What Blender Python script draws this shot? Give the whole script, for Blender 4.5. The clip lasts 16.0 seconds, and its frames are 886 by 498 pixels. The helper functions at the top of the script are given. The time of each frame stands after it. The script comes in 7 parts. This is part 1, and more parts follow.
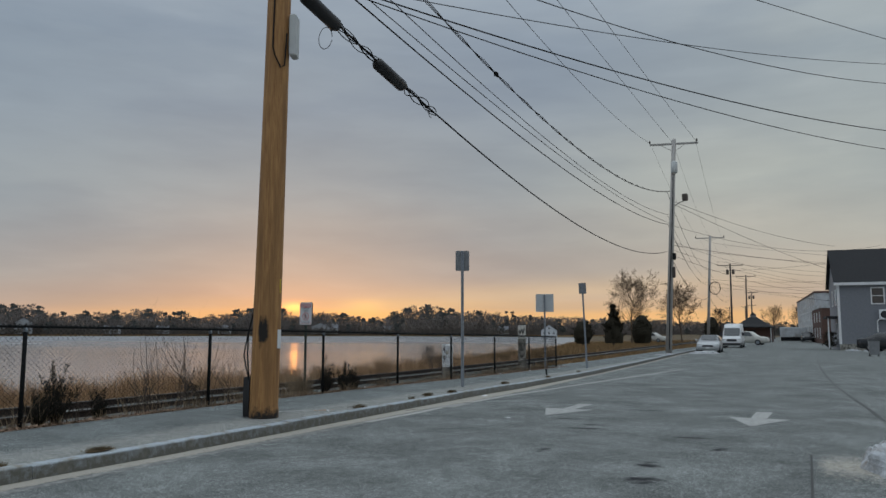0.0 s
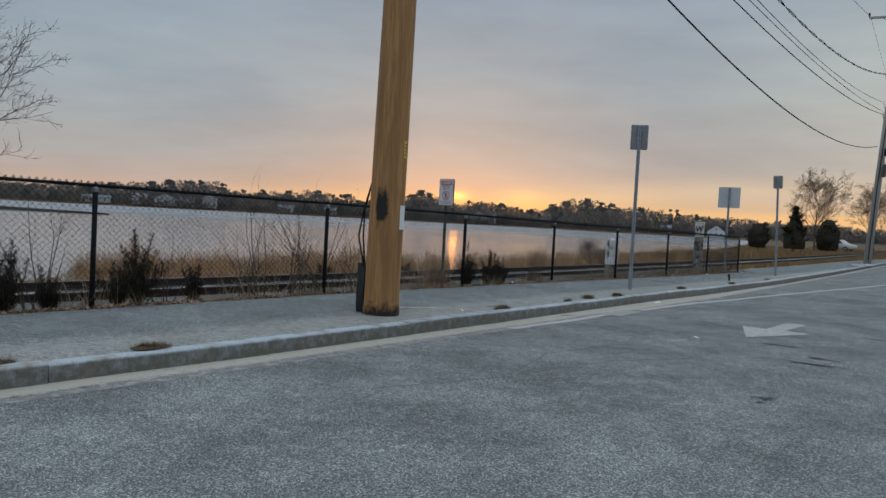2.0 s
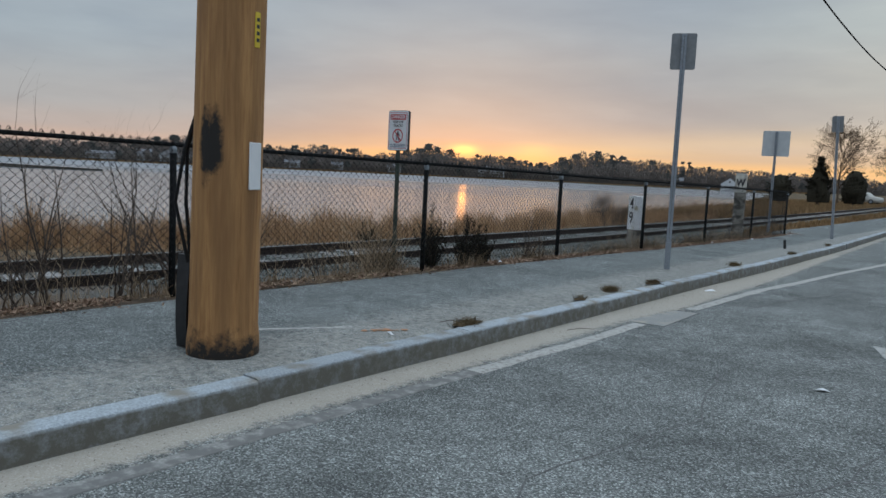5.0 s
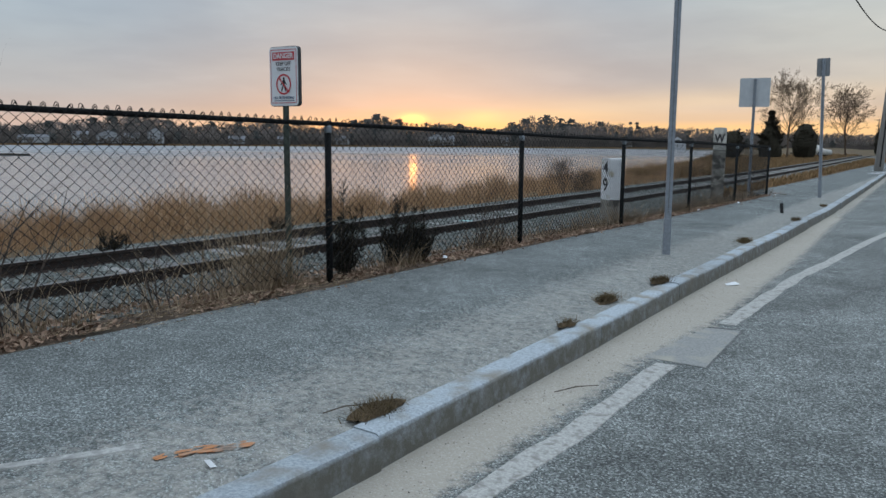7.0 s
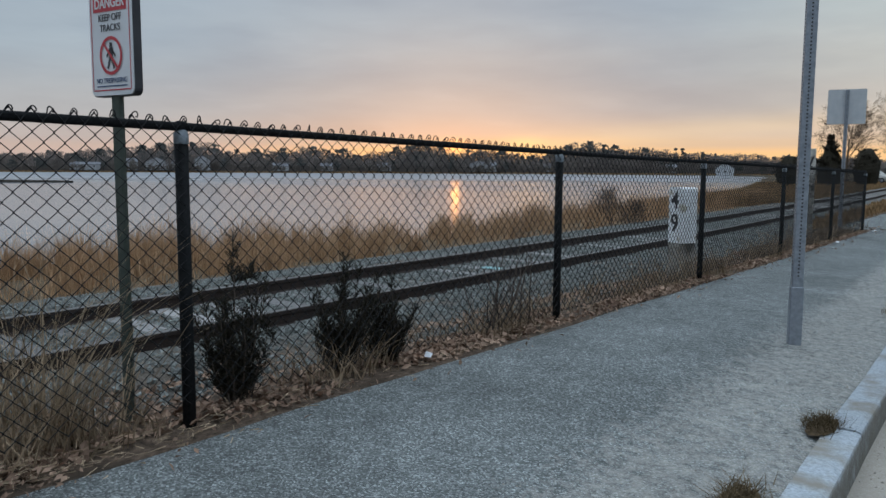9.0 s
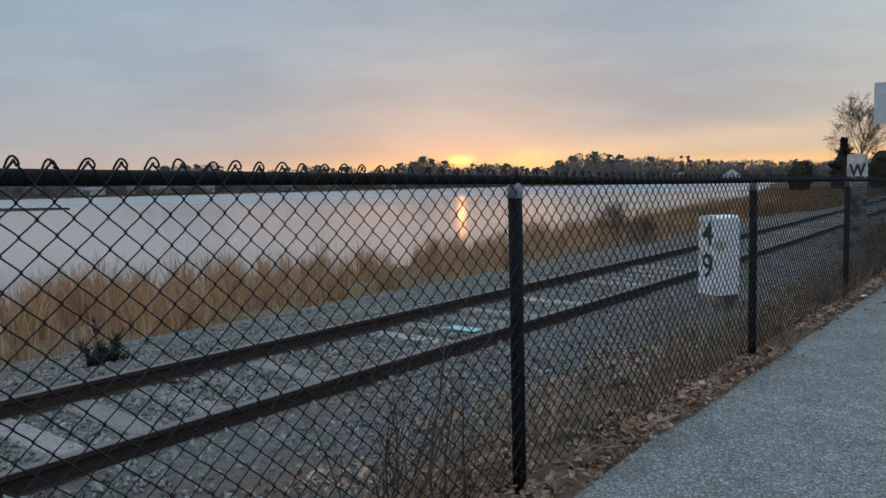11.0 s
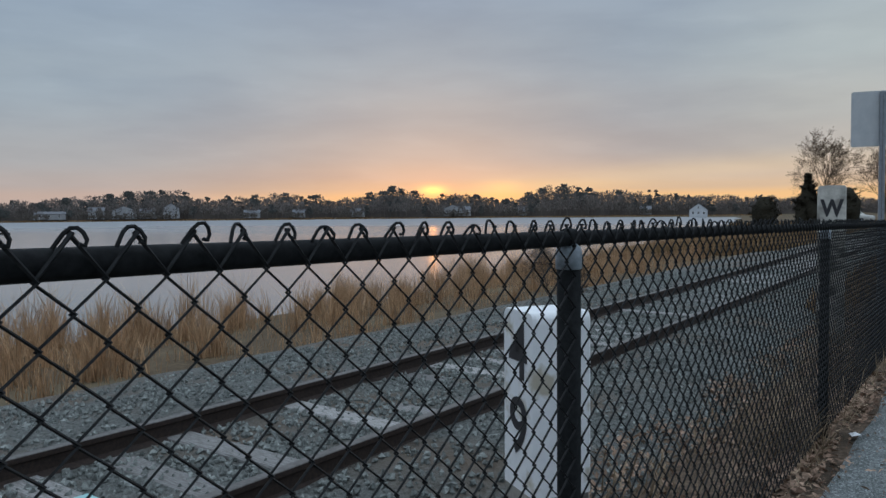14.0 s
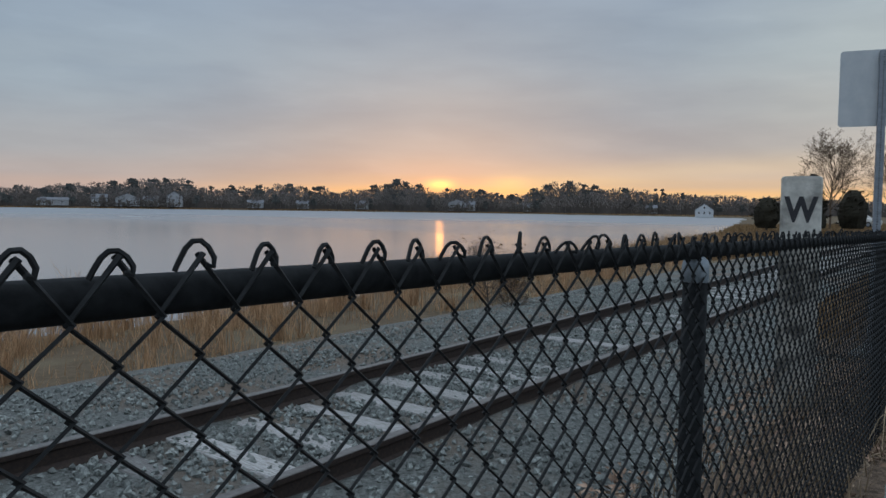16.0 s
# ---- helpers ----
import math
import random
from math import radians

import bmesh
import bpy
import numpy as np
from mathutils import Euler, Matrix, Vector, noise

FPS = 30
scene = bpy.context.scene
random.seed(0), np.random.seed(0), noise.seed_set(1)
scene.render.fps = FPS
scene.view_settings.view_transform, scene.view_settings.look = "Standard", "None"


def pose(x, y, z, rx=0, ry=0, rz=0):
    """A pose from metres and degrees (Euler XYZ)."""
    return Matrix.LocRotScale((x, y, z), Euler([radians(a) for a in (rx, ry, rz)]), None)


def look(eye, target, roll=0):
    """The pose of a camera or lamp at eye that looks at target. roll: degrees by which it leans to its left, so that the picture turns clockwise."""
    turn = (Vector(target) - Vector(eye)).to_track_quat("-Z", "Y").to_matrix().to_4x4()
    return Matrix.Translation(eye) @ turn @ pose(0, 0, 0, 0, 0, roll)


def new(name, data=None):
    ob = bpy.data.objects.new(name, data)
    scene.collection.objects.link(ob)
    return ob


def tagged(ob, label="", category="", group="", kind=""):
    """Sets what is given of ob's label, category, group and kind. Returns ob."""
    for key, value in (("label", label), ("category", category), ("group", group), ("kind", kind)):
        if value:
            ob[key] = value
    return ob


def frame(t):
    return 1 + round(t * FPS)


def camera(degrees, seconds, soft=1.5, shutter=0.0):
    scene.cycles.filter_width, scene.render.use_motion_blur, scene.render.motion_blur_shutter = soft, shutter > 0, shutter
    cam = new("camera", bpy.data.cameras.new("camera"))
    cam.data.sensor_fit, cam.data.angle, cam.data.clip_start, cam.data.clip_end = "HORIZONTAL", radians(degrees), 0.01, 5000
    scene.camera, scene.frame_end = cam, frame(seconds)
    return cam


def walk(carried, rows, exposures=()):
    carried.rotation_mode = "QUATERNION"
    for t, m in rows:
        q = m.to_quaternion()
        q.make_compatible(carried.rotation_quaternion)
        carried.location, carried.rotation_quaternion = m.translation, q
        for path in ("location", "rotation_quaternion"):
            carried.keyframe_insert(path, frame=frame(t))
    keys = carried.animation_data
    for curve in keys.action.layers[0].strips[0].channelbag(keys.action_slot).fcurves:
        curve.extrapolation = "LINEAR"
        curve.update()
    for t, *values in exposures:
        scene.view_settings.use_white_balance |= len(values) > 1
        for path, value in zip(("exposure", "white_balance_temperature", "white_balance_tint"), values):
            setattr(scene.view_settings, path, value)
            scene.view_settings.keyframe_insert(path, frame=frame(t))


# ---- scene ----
cam = camera(60.9, 16.0)
PATH = [  # seconds, eye, target, roll
    (0, (10.171, -0.859, 1.299), (9.268, 0.912, 1.519), 0.1),
    (0.5, (9.895, -0.179, 1.273), (8.844, 1.515, 1.425), 0.7),
    (1, (9.504, 0.426, 1.229), (8.347, 2.057, 1.265), 2.2),
    (1.5, (9.073, 1.154, 1.158), (7.885, 2.762, 1.108), 2.5),
    (2, (8.654, 1.754, 1.198), (7.402, 3.312, 1.119), 3.1),
    (2.5, (8.211, 2.492, 1.2), (6.895, 3.995, 1.108), 3.7),
    (3, (7.745, 3.133, 1.203), (6.392, 4.601, 1.085), 3.9),
    (3.5, (7.318, 3.824, 1.184), (5.998, 5.321, 1.045), 3.5),
    (4, (7.028, 4.456, 1.213), (5.73, 5.966, 1.025), 4.0),
    (4.2, (6.889, 4.762, 1.211), (5.618, 6.294, 1.017), 4.2),
    (6.3, (5.18, 7.511, 1.181), (3.925, 9.052, 0.955), 0.2),
    (6.5, (5.002, 7.767, 1.15), (3.794, 9.343, 0.904), 0.3),
    (7, (4.627, 8.431, 1.15), (3.469, 10.038, 0.873), 0.4),
    (7.5, (4.253, 9.087, 1.131), (3.091, 10.685, 0.825), 0.6),
    (8, (3.894, 9.841, 1.115), (2.693, 11.417, 0.843), 0.6),
    (8.5, (3.478, 10.561, 1.106), (2.244, 12.12, 0.891), 0.8),
    (10.8, (1.889, 13.536, 1.271), (0.598, 15.05, 1.066), -1.0),
    (11, (1.793, 13.812, 1.255), (0.523, 15.348, 1.085), -1.4),
    (11.5, (1.557, 14.456, 1.276), (0.338, 16.039, 1.174), -1.6),
    (12, (1.375, 15.147, 1.271), (0.2, 16.763, 1.177), -1.2),
    (12.5, (1.191, 15.906, 1.288), (-0.005, 17.507, 1.212), -0.8),
    (13, (1.071, 16.534, 1.284), (-0.144, 18.122, 1.226), -0.8),
    (13.5, (0.972, 17.284, 1.296), (-0.245, 18.87, 1.245), -0.8),
    (14, (0.878, 17.98, 1.295), (-0.334, 19.567, 1.203), -0.5),
    (14.5, (0.875, 18.726, 1.303), (-0.339, 20.311, 1.197), 0.0),
    (15, (0.773, 19.552, 1.287), (-0.446, 21.133, 1.161), 0.7),
    (15.5, (0.728, 20.388, 1.302), (-0.498, 21.965, 1.185), -0.1),
    (16, (0.575, 21.274, 1.295), (-0.65, 22.852, 1.188), 0.8),
]
EXPOSURES = [(0.0, -0.15, 6600, 10), (0.5, -0.15, 6450, 10), (1.5, -0.05, 6400, 10), (3.0, 0.0, 6350, 10), (4.2, 0.05, 6320, 10), (6.5, 0.2, 6250, 10), (7.5, 0.3, 6230, 10), (8.5, 0.2, 6180, 10), (11.0, 0.12, 6080, 10), (12.5, 0.0, 6080, 10), (16.0, 0.0, 6050, 10)]
walk(cam, [(t, look(eye, target, roll)) for t, eye, target, roll in PATH], EXPOSURES)


# ---- light ----
SUN_AZ, SUN_EL = radians(38.1), radians(1.95)
SUN_DIR = Vector((-math.sin(SUN_AZ) * math.cos(SUN_EL), math.cos(SUN_AZ) * math.cos(SUN_EL), math.sin(SUN_EL)))


def make_world():
    w = bpy.data.worlds.new("dawn_sky")
    w.use_nodes = True
    nt = w.node_tree
    nt.nodes.clear()
    N, L = nt.nodes.new, nt.links.new

    def val(op, a, b=None, c=None, clamp=False):
        n = N("ShaderNodeMath")
        n.operation, n.use_clamp = op, clamp
        for i, v in enumerate((a, b, c)):
            if v is None:
                continue
            if isinstance(v, (int, float)):
                n.inputs[i].default_value = v
            else:
                L(v, n.inputs[i])
        return n.outputs[0]

    def ramp(f, stops, mode="EASE"):
        n = N("ShaderNodeValToRGB")
        n.color_ramp.interpolation = mode
        e = n.color_ramp.elements
        while len(e) < len(stops):
            e.new(0.5)
        for k, (p, c) in zip(e, stops):
            k.position, k.color = p, (*c, 1)
        L(f, n.inputs[0])
        return n.outputs[0]

    def mix(kind, f, a, b):
        n = N("ShaderNodeMix")
        n.data_type, n.blend_type, n.clamp_factor = "RGBA", kind, True
        for s, v in ((n.inputs[0], f), (n.inputs[6], a), (n.inputs[7], b)):
            if isinstance(v, (int, float)):
                s.default_value = v
            elif isinstance(v, tuple):
                s.default_value = (*v, 1)
            else:
                L(v, s)
        return n.outputs[2]

    tc = N("ShaderNodeTexCoord").outputs["Generated"]
    sep = N("ShaderNodeSeparateXYZ")
    L(tc, sep.inputs[0])
    up = val("MAXIMUM", sep.outputs[2], 0.0)
    # stretched cloud layers
    mp = N("ShaderNodeMapping")
    mp.inputs["Scale"].default_value = (1.4, 1.4, 6.5)
    L(tc, mp.inputs[0])
    n1 = N("ShaderNodeTexNoise")
    n1.inputs["Scale"].default_value, n1.inputs["Detail"].default_value = 2.2, 6
    L(mp.outputs[0], n1.inputs["Vector"])
    n2 = N("ShaderNodeTexNoise")
    n2.inputs["Scale"].default_value, n2.inputs["Detail"].default_value = 7.0, 5
    L(mp.outputs[0], n2.inputs["Vector"])
    # the height at which the bands change wavers with the clouds
    wav = val("MULTIPLY_ADD", n1.outputs[0], 0.05, -0.025)
    h = val("POWER", val("MAXIMUM", val("ADD", up, val("MULTIPLY", wav, val("MULTIPLY", up, 6.0, clamp=True))), 0.0), 0.5)
    away = ramp(h, SKY_AWAY)
    near = ramp(h, SKY_NEAR)
    sunh = Vector((SUN_DIR.x, SUN_DIR.y, 0)).normalized()
    dot = N("ShaderNodeVectorMath")
    dot.operation = "DOT_PRODUCT"
    dot.inputs[1].default_value = Vector((sunh.x * 0.97 + 0.20, sunh.y * 0.97 + 0.14, 0)).normalized()
    L(tc, dot.inputs[0])
    side = N("ShaderNodeMapRange")
    side.interpolation_type = "SMOOTHSTEP"
    side.inputs["From Min"].default_value, side.inputs["From Max"].default_value = 0.78, 0.985
    L(dot.outputs["Value"], side.inputs[0])
    col = mix("MIX", side.outputs[0], away, near)
    # the brighter, yellower sky beyond the street
    d3 = N("ShaderNodeVectorMath")
    d3.operation = "DOT_PRODUCT"
    d3.inputs[1].default_value = Vector((0.10, 1.0, 0.06)).normalized()
    L(tc, d3.inputs[0])
    rt = N("ShaderNodeMapRange")
    rt.interpolation_type = "SMOOTHSTEP"
    rt.inputs["From Min"].default_value, rt.inputs["From Max"].default_value = 0.86, 0.99
    L(d3.outputs["Value"], rt.inputs[0])
    col = mix("MIX", rt.outputs[0], col, mix("MULTIPLY", 1.0, col, (1.36, 1.26, 1.10)))
    # soft streaks
    streak = ramp(n2.outputs[0], [(0.32, (0.96, 0.96, 0.965)), (0.55, (1.0, 1.0, 1.0)), (0.72, (1.05, 1.045, 1.04))])
    col = mix("MULTIPLY", 1.0, col, streak)
    broad = ramp(n1.outputs[0], [(0.33, (0.895, 0.92, 0.955)), (0.64, (1.04, 1.04, 1.03))])
    col = mix("MULTIPLY", 1.0, col, broad)
    # the sun's glow behind the cloud at the horizon
    d2 = N("ShaderNodeVectorMath")
    d2.operation = "DISTANCE"
    squash = N("ShaderNodeVectorMath")
    squash.operation = "MULTIPLY"
    squash.inputs[1].default_value = (1, 1, 2.8)
    L(tc, squash.inputs[0])
    L(squash.outputs[0], d2.inputs[0])
    d2.inputs[1].default_value = (SUN_DIR.x, SUN_DIR.y, (SUN_DIR.z - 0.002) * 2.8)
    g = val("DIVIDE", d2.outputs["Value"], 0.016)
    core = val("EXPONENT", val("MULTIPLY", val("MULTIPLY", g, g), -1.0))
    wide = val("EXPONENT", val("MULTIPLY", d2.outputs["Value"], -20.0))
    col = mix("ADD", core, col, (1.55, 0.52, 0.03))
    col = mix("ADD", wide, col, (0.13, 0.035, 0.0))
    # a second, fainter break in the cloud to the right of it
    d5 = N("ShaderNodeVectorMath")
    d5.operation = "DISTANCE"
    L(squash.outputs[0], d5.inputs[0])
    turned = Matrix.Rotation(radians(-5.3), 3, "Z") @ SUN_DIR
    d5.inputs[1].default_value = (turned.x, turned.y, (SUN_DIR.z + 0.001) * 2.8)
    g2 = val("DIVIDE", d5.outputs["Value"], 0.022)
    col = mix("ADD", val("EXPONENT", val("MULTIPLY", val("MULTIPLY", g2, g2), -1.0)), col, (0.17, 0.08, 0.0))
    # the clear yellow slot that rises from the sun towards the street
    d4 = N("ShaderNodeVectorMath")
    d4.operation = "DOT_PRODUCT"
    d4.inputs[1].default_value = (sunh.y, -sunh.x, 0)
    L(tc, d4.inputs[0])
    across = d4.outputs["Value"]
    lift = val("MULTIPLY_ADD", across, 0.075, 0.026)
    off = val("DIVIDE", val("SUBTRACT", up, val("MULTIPLY_ADD", n1.outputs[0], 0.012, val("SUBTRACT", lift, 0.006))), 0.016)
    band = val("EXPONENT", val("MULTIPLY", val("MULTIPLY", off, off), -1.0))
    reach = N("ShaderNodeMapRange")
    reach.interpolation_type = "SMOOTHSTEP"
    reach.inputs["From Min"].default_value, reach.inputs["From Max"].default_value = 0.015, 0.09
    L(across, reach.inputs[0])
    fade = N("ShaderNodeMapRange")
    fade.interpolation_type = "SMOOTHSTEP"
    for key, v in (("From Min", 0.10), ("From Max", 0.75), ("To Min", 1.0), ("To Max", 0.25)):
        fade.inputs[key].default_value = v
    L(across, fade.inputs[0])
    col = mix("ADD", val("MULTIPLY", val("MULTIPLY", band, reach.outputs[0]), fade.outputs[0]), col, (0.15, 0.10, 0.015))
    # thin clear air above the cloud
    sky = N("ShaderNodeTexSky")
    sky.sky_type, sky.sun_disc = "NISHITA", False
    sky.sun_elevation, sky.sun_rotation = SUN_EL, -SUN_AZ
    bg1, bg2 = N("ShaderNodeBackground"), N("ShaderNodeBackground")
    L(col, bg1.inputs[0])
    bg1.inputs[1].default_value = SKY_STRENGTH
    L(sky.outputs[0], bg2.inputs[0])
    bg2.inputs[1].default_value = 0.012
    add, out = N("ShaderNodeAddShader"), N("ShaderNodeOutputWorld")
    L(bg1.outputs[0], add.inputs[0])
    L(bg2.outputs[0], add.inputs[1])
    L(add.outputs[0], out.inputs[0])
    scene.world = w


# colour by the square root of the height: left and behind, then towards the dawn
SKY_STRENGTH = 1.0
SKY_AWAY = [(0.0, (0.53, 0.40, 0.325)), (0.16, (0.48, 0.375, 0.325)), (0.205, (0.40, 0.358, 0.345)), (0.27, (0.358, 0.365, 0.378)), (0.40, (0.318, 0.372, 0.415)),
            (0.56, (0.265, 0.33, 0.405)), (0.70, (0.36, 0.43, 0.51)), (0.85, (0.80, 0.90, 0.99)), (1.0, (1.10, 1.25, 1.37))]
SKY_NEAR = [(0.0, (0.70, 0.42, 0.18)), (0.15, (0.66, 0.43, 0.225)), (0.19, (0.48, 0.372, 0.285)), (0.225, (0.415, 0.355, 0.325)), (0.29, (0.360, 0.352, 0.358)), (0.36, (0.336, 0.355, 0.375)),
            (0.45, (0.315, 0.365, 0.405)), (0.56, (0.285, 0.345, 0.415)), (0.70, (0.36, 0.43, 0.51)), (0.85, (0.80, 0.90, 0.99)), (1.0, (1.10, 1.25, 1.37))]
make_world()
sun = new("sun", bpy.data.lights.new("sun", "SUN"))
sun.data.energy, sun.data.angle, sun.data.color = 0.0018, radians(0.6), (1.0, 0.36, 0.06)
sun.matrix_world = look((0, 0, 60), tuple(Vector((0, 0, 60)) - Vector((SUN_DIR.x, SUN_DIR.y, 0.037))))


# ---- materials ----
def surface(name, c1, c2, scale=20.0, rough=0.8, metal=0.0, bump=0.2, dist=0.01, stain=None, stain_scale=1.2, stain_at=(0.5, 0.65), shade=False,
            detail=6, stretch=(1, 1, 1), vary=0.0, spec=0.5, extra=None, span=(0.32, 0.68)):
    """Two mixed tones at a fine scale, stains at a large one, bump, and a shift of tone from piece to piece."""
    m = bpy.data.materials.new(name)
    m.use_nodes = True
    nt = m.node_tree
    N, L = nt.nodes.new, nt.links.new
    p = nt.nodes["Principled BSDF"]
    tc = N("ShaderNodeTexCoord")
    mp = N("ShaderNodeMapping")
    mp.inputs["Scale"].default_value = stretch
    L(tc.outputs["Object"], mp.inputs[0])
    fine = N("ShaderNodeTexNoise")
    fine.inputs["Scale"].default_value, fine.inputs["Detail"].default_value, fine.inputs["Roughness"].default_value = scale, detail, 0.65
    L(mp.outputs[0], fine.inputs["Vector"])
    r = N("ShaderNodeMapRange")
    r.inputs["From Min"].default_value, r.inputs["From Max"].default_value = span
    L(fine.outputs[0], r.inputs[0])
    mx = N("ShaderNodeMix")
    mx.data_type = "RGBA"
    mx.inputs[6].default_value, mx.inputs[7].default_value = (*c1, 1), (*c2, 1)
    L(r.outputs[0], mx.inputs[0])
    col = mx.outputs[2]
    if stain:
        big = N("ShaderNodeTexNoise")
        big.inputs["Scale"].default_value, big.inputs["Detail"].default_value = stain_scale, 8
        L(mp.outputs[0], big.inputs["Vector"])
        r2 = N("ShaderNodeMapRange")
        r2.inputs["From Min"].default_value, r2.inputs["From Max"].default_value = stain_at
        L(big.outputs[0], r2.inputs[0])
        m2 = N("ShaderNodeMix")
        m2.data_type, m2.blend_type = "RGBA", "MULTIPLY" if shade else "MIX"
        m2.inputs[7].default_value = (*stain, 1)
        L(r2.outputs[0], m2.inputs[0])
        L(col, m2.inputs[6])
        col = m2.outputs[2]
    if vary:
        oi = N("ShaderNodeObjectInfo")
        r3 = N("ShaderNodeMapRange")
        r3.inputs["To Min"].default_value, r3.inputs["To Max"].default_value = 1 - vary, 1 + vary
        L(oi.outputs["Random"], r3.inputs[0])
        hs = N("ShaderNodeHueSaturation")
        L(r3.outputs[0], hs.inputs["Value"])
        L(col, hs.inputs["Color"])
        col = hs.outputs[0]
    if extra:
        col = extra(nt, tc, col)
    L(col, p.inputs["Base Color"])
    p.inputs["Roughness"].default_value, p.inputs["Metallic"].default_value = rough, metal
    p.inputs["Specular IOR Level"].default_value = spec
    if bump:
        b = N("ShaderNodeBump")
        b.inputs["Strength"].default_value, b.inputs["Distance"].default_value = bump, dist
        L(fine.outputs[0], b.inputs["Height"])
        L(b.outputs[0], p.inputs["Normal"])
    return m


def by_island(nt, tc, col, lo=0.6, hi=1.35):
    g = nt.nodes.new("ShaderNodeNewGeometry")
    r = nt.nodes.new("ShaderNodeMapRange")
    r.inputs["To Min"].default_value, r.inputs["To Max"].default_value = lo, hi
    nt.links.new(g.outputs["Random Per Island"], r.inputs[0])
    hs = nt.nodes.new("ShaderNodeHueSaturation")
    nt.links.new(r.outputs[0], hs.inputs["Value"])
    nt.links.new(col, hs.inputs["Color"])
    return hs.outputs[0]


def masked(attribute, colour, lo=0.35, hi=0.65, scale=9.0, most=1.0):
    """Lays a colour over the surface where the mesh attribute, broken up by noise, says so."""
    def go(nt, tc, col):
        N, L = nt.nodes.new, nt.links.new
        a = N("ShaderNodeAttribute")
        a.attribute_name = attribute
        n = N("ShaderNodeTexNoise")
        n.inputs["Scale"].default_value, n.inputs["Detail"].default_value, n.inputs["Roughness"].default_value = scale, 8, 0.7
        L(tc.outputs["Object"], n.inputs["Vector"])
        s = N("ShaderNodeMath")
        s.operation = "MULTIPLY_ADD"
        L(n.outputs[0], s.inputs[0])
        s.inputs[1].default_value = 1.2
        L(a.outputs["Fac"], s.inputs[2])
        sh = N("ShaderNodeMath")
        sh.operation = "SUBTRACT"
        L(s.outputs[0], sh.inputs[0])
        sh.inputs[1].default_value = 0.6
        r = N("ShaderNodeMapRange")
        r.inputs["From Min"].default_value, r.inputs["From Max"].default_value, r.inputs["To Max"].default_value = lo, hi, most
        L(sh.outputs[0], r.inputs[0])
        m = N("ShaderNodeMix")
        m.data_type = "RGBA"
        m.inputs[7].default_value = (*colour, 1)
        L(r.outputs[0], m.inputs[0])
        L(col, m.inputs[6])
        return m.outputs[2]
    return go


def chain(*fs):
    def go(nt, tc, col):
        for f in fs:
            col = f(nt, tc, col)
        return col
    return go


def stony(name, tones, tint, size, extra, patchy=(0.74, 1.22), rough=0.92):
    """Worn asphalt: small stones of many tones in dark binder, patches at two larger scales."""
    m = bpy.data.materials.new(name)
    m.use_nodes = True
    nt = m.node_tree
    N, L = nt.nodes.new, nt.links.new
    p = nt.nodes["Principled BSDF"]
    tc = N("ShaderNodeTexCoord")
    vo = N("ShaderNodeTexVoronoi")
    vo.inputs["Scale"].default_value, vo.inputs["Randomness"].default_value = size, 1.0
    L(tc.outputs["Object"], vo.inputs["Vector"])
    sep = N("ShaderNodeSeparateColor")
    L(vo.outputs["Color"], sep.inputs[0])
    ramp = N("ShaderNodeValToRGB")
    e = ramp.color_ramp.elements
    while len(e) < len(tones):
        e.new(0.5)
    for k, (at, v) in zip(e, tones):
        k.position, k.color = at, (v * tint[0], v * tint[1], v * tint[2], 1)
    L(sep.outputs[0], ramp.inputs[0])
    col = ramp.outputs[0]
    for scale, detail, span, (lo, hi) in ((230.0, 2, (0.3, 0.7), (0.7, 1.3)), (6.5, 5, (0.34, 0.66), (0.86, 1.14)), (0.85, 4, (0.34, 0.66), patchy)):
        n = N("ShaderNodeTexNoise")
        n.inputs["Scale"].default_value, n.inputs["Detail"].default_value, n.inputs["Roughness"].default_value = scale, detail, 0.65
        L(tc.outputs["Object"], n.inputs["Vector"])
        r = N("ShaderNodeMapRange")
        r.inputs["From Min"].default_value, r.inputs["From Max"].default_value = span
        r.inputs["To Min"].default_value, r.inputs["To Max"].default_value = lo, hi
        L(n.outputs[0], r.inputs[0])
        hs = N("ShaderNodeHueSaturation")
        L(r.outputs[0], hs.inputs["Value"])
        L(col, hs.inputs["Color"])
        col = hs.outputs[0]
    L(extra(nt, tc, col), p.inputs["Base Color"])
    p.inputs["Roughness"].default_value, p.inputs["Specular IOR Level"].default_value = rough, 0.12
    b = N("ShaderNodeBump")
    b.inputs["Strength"].default_value, b.inputs["Distance"].default_value = 0.55, 0.006
    b.invert = True
    L(vo.outputs["Distance"], b.inputs["Height"])
    L(b.outputs[0], p.inputs["Normal"])
    return m


ASPHALT = stony("worn_asphalt", [(0.0, 0.088), (0.42, 0.142), (0.62, 0.208), (0.86, 0.305), (1.0, 0.50)], (0.945, 1.0, 0.97), 124.0,
                chain(masked("sand", (0.50, 0.455, 0.39), 0.40, 0.72, 16.0, 0.74), masked("tar", (0.030, 0.031, 0.034), 0.42, 0.66, 5.0)), (0.72, 1.24))
PAVING = stony("pavement_asphalt", [(0.0, 0.098), (0.42, 0.145), (0.64, 0.202), (0.86, 0.28), (1.0, 0.43)], (0.925, 1.0, 0.985), 128.0,
               masked("sand", (0.47, 0.45, 0.41), 0.42, 0.80, 20.0, 0.66), (0.82, 1.18))
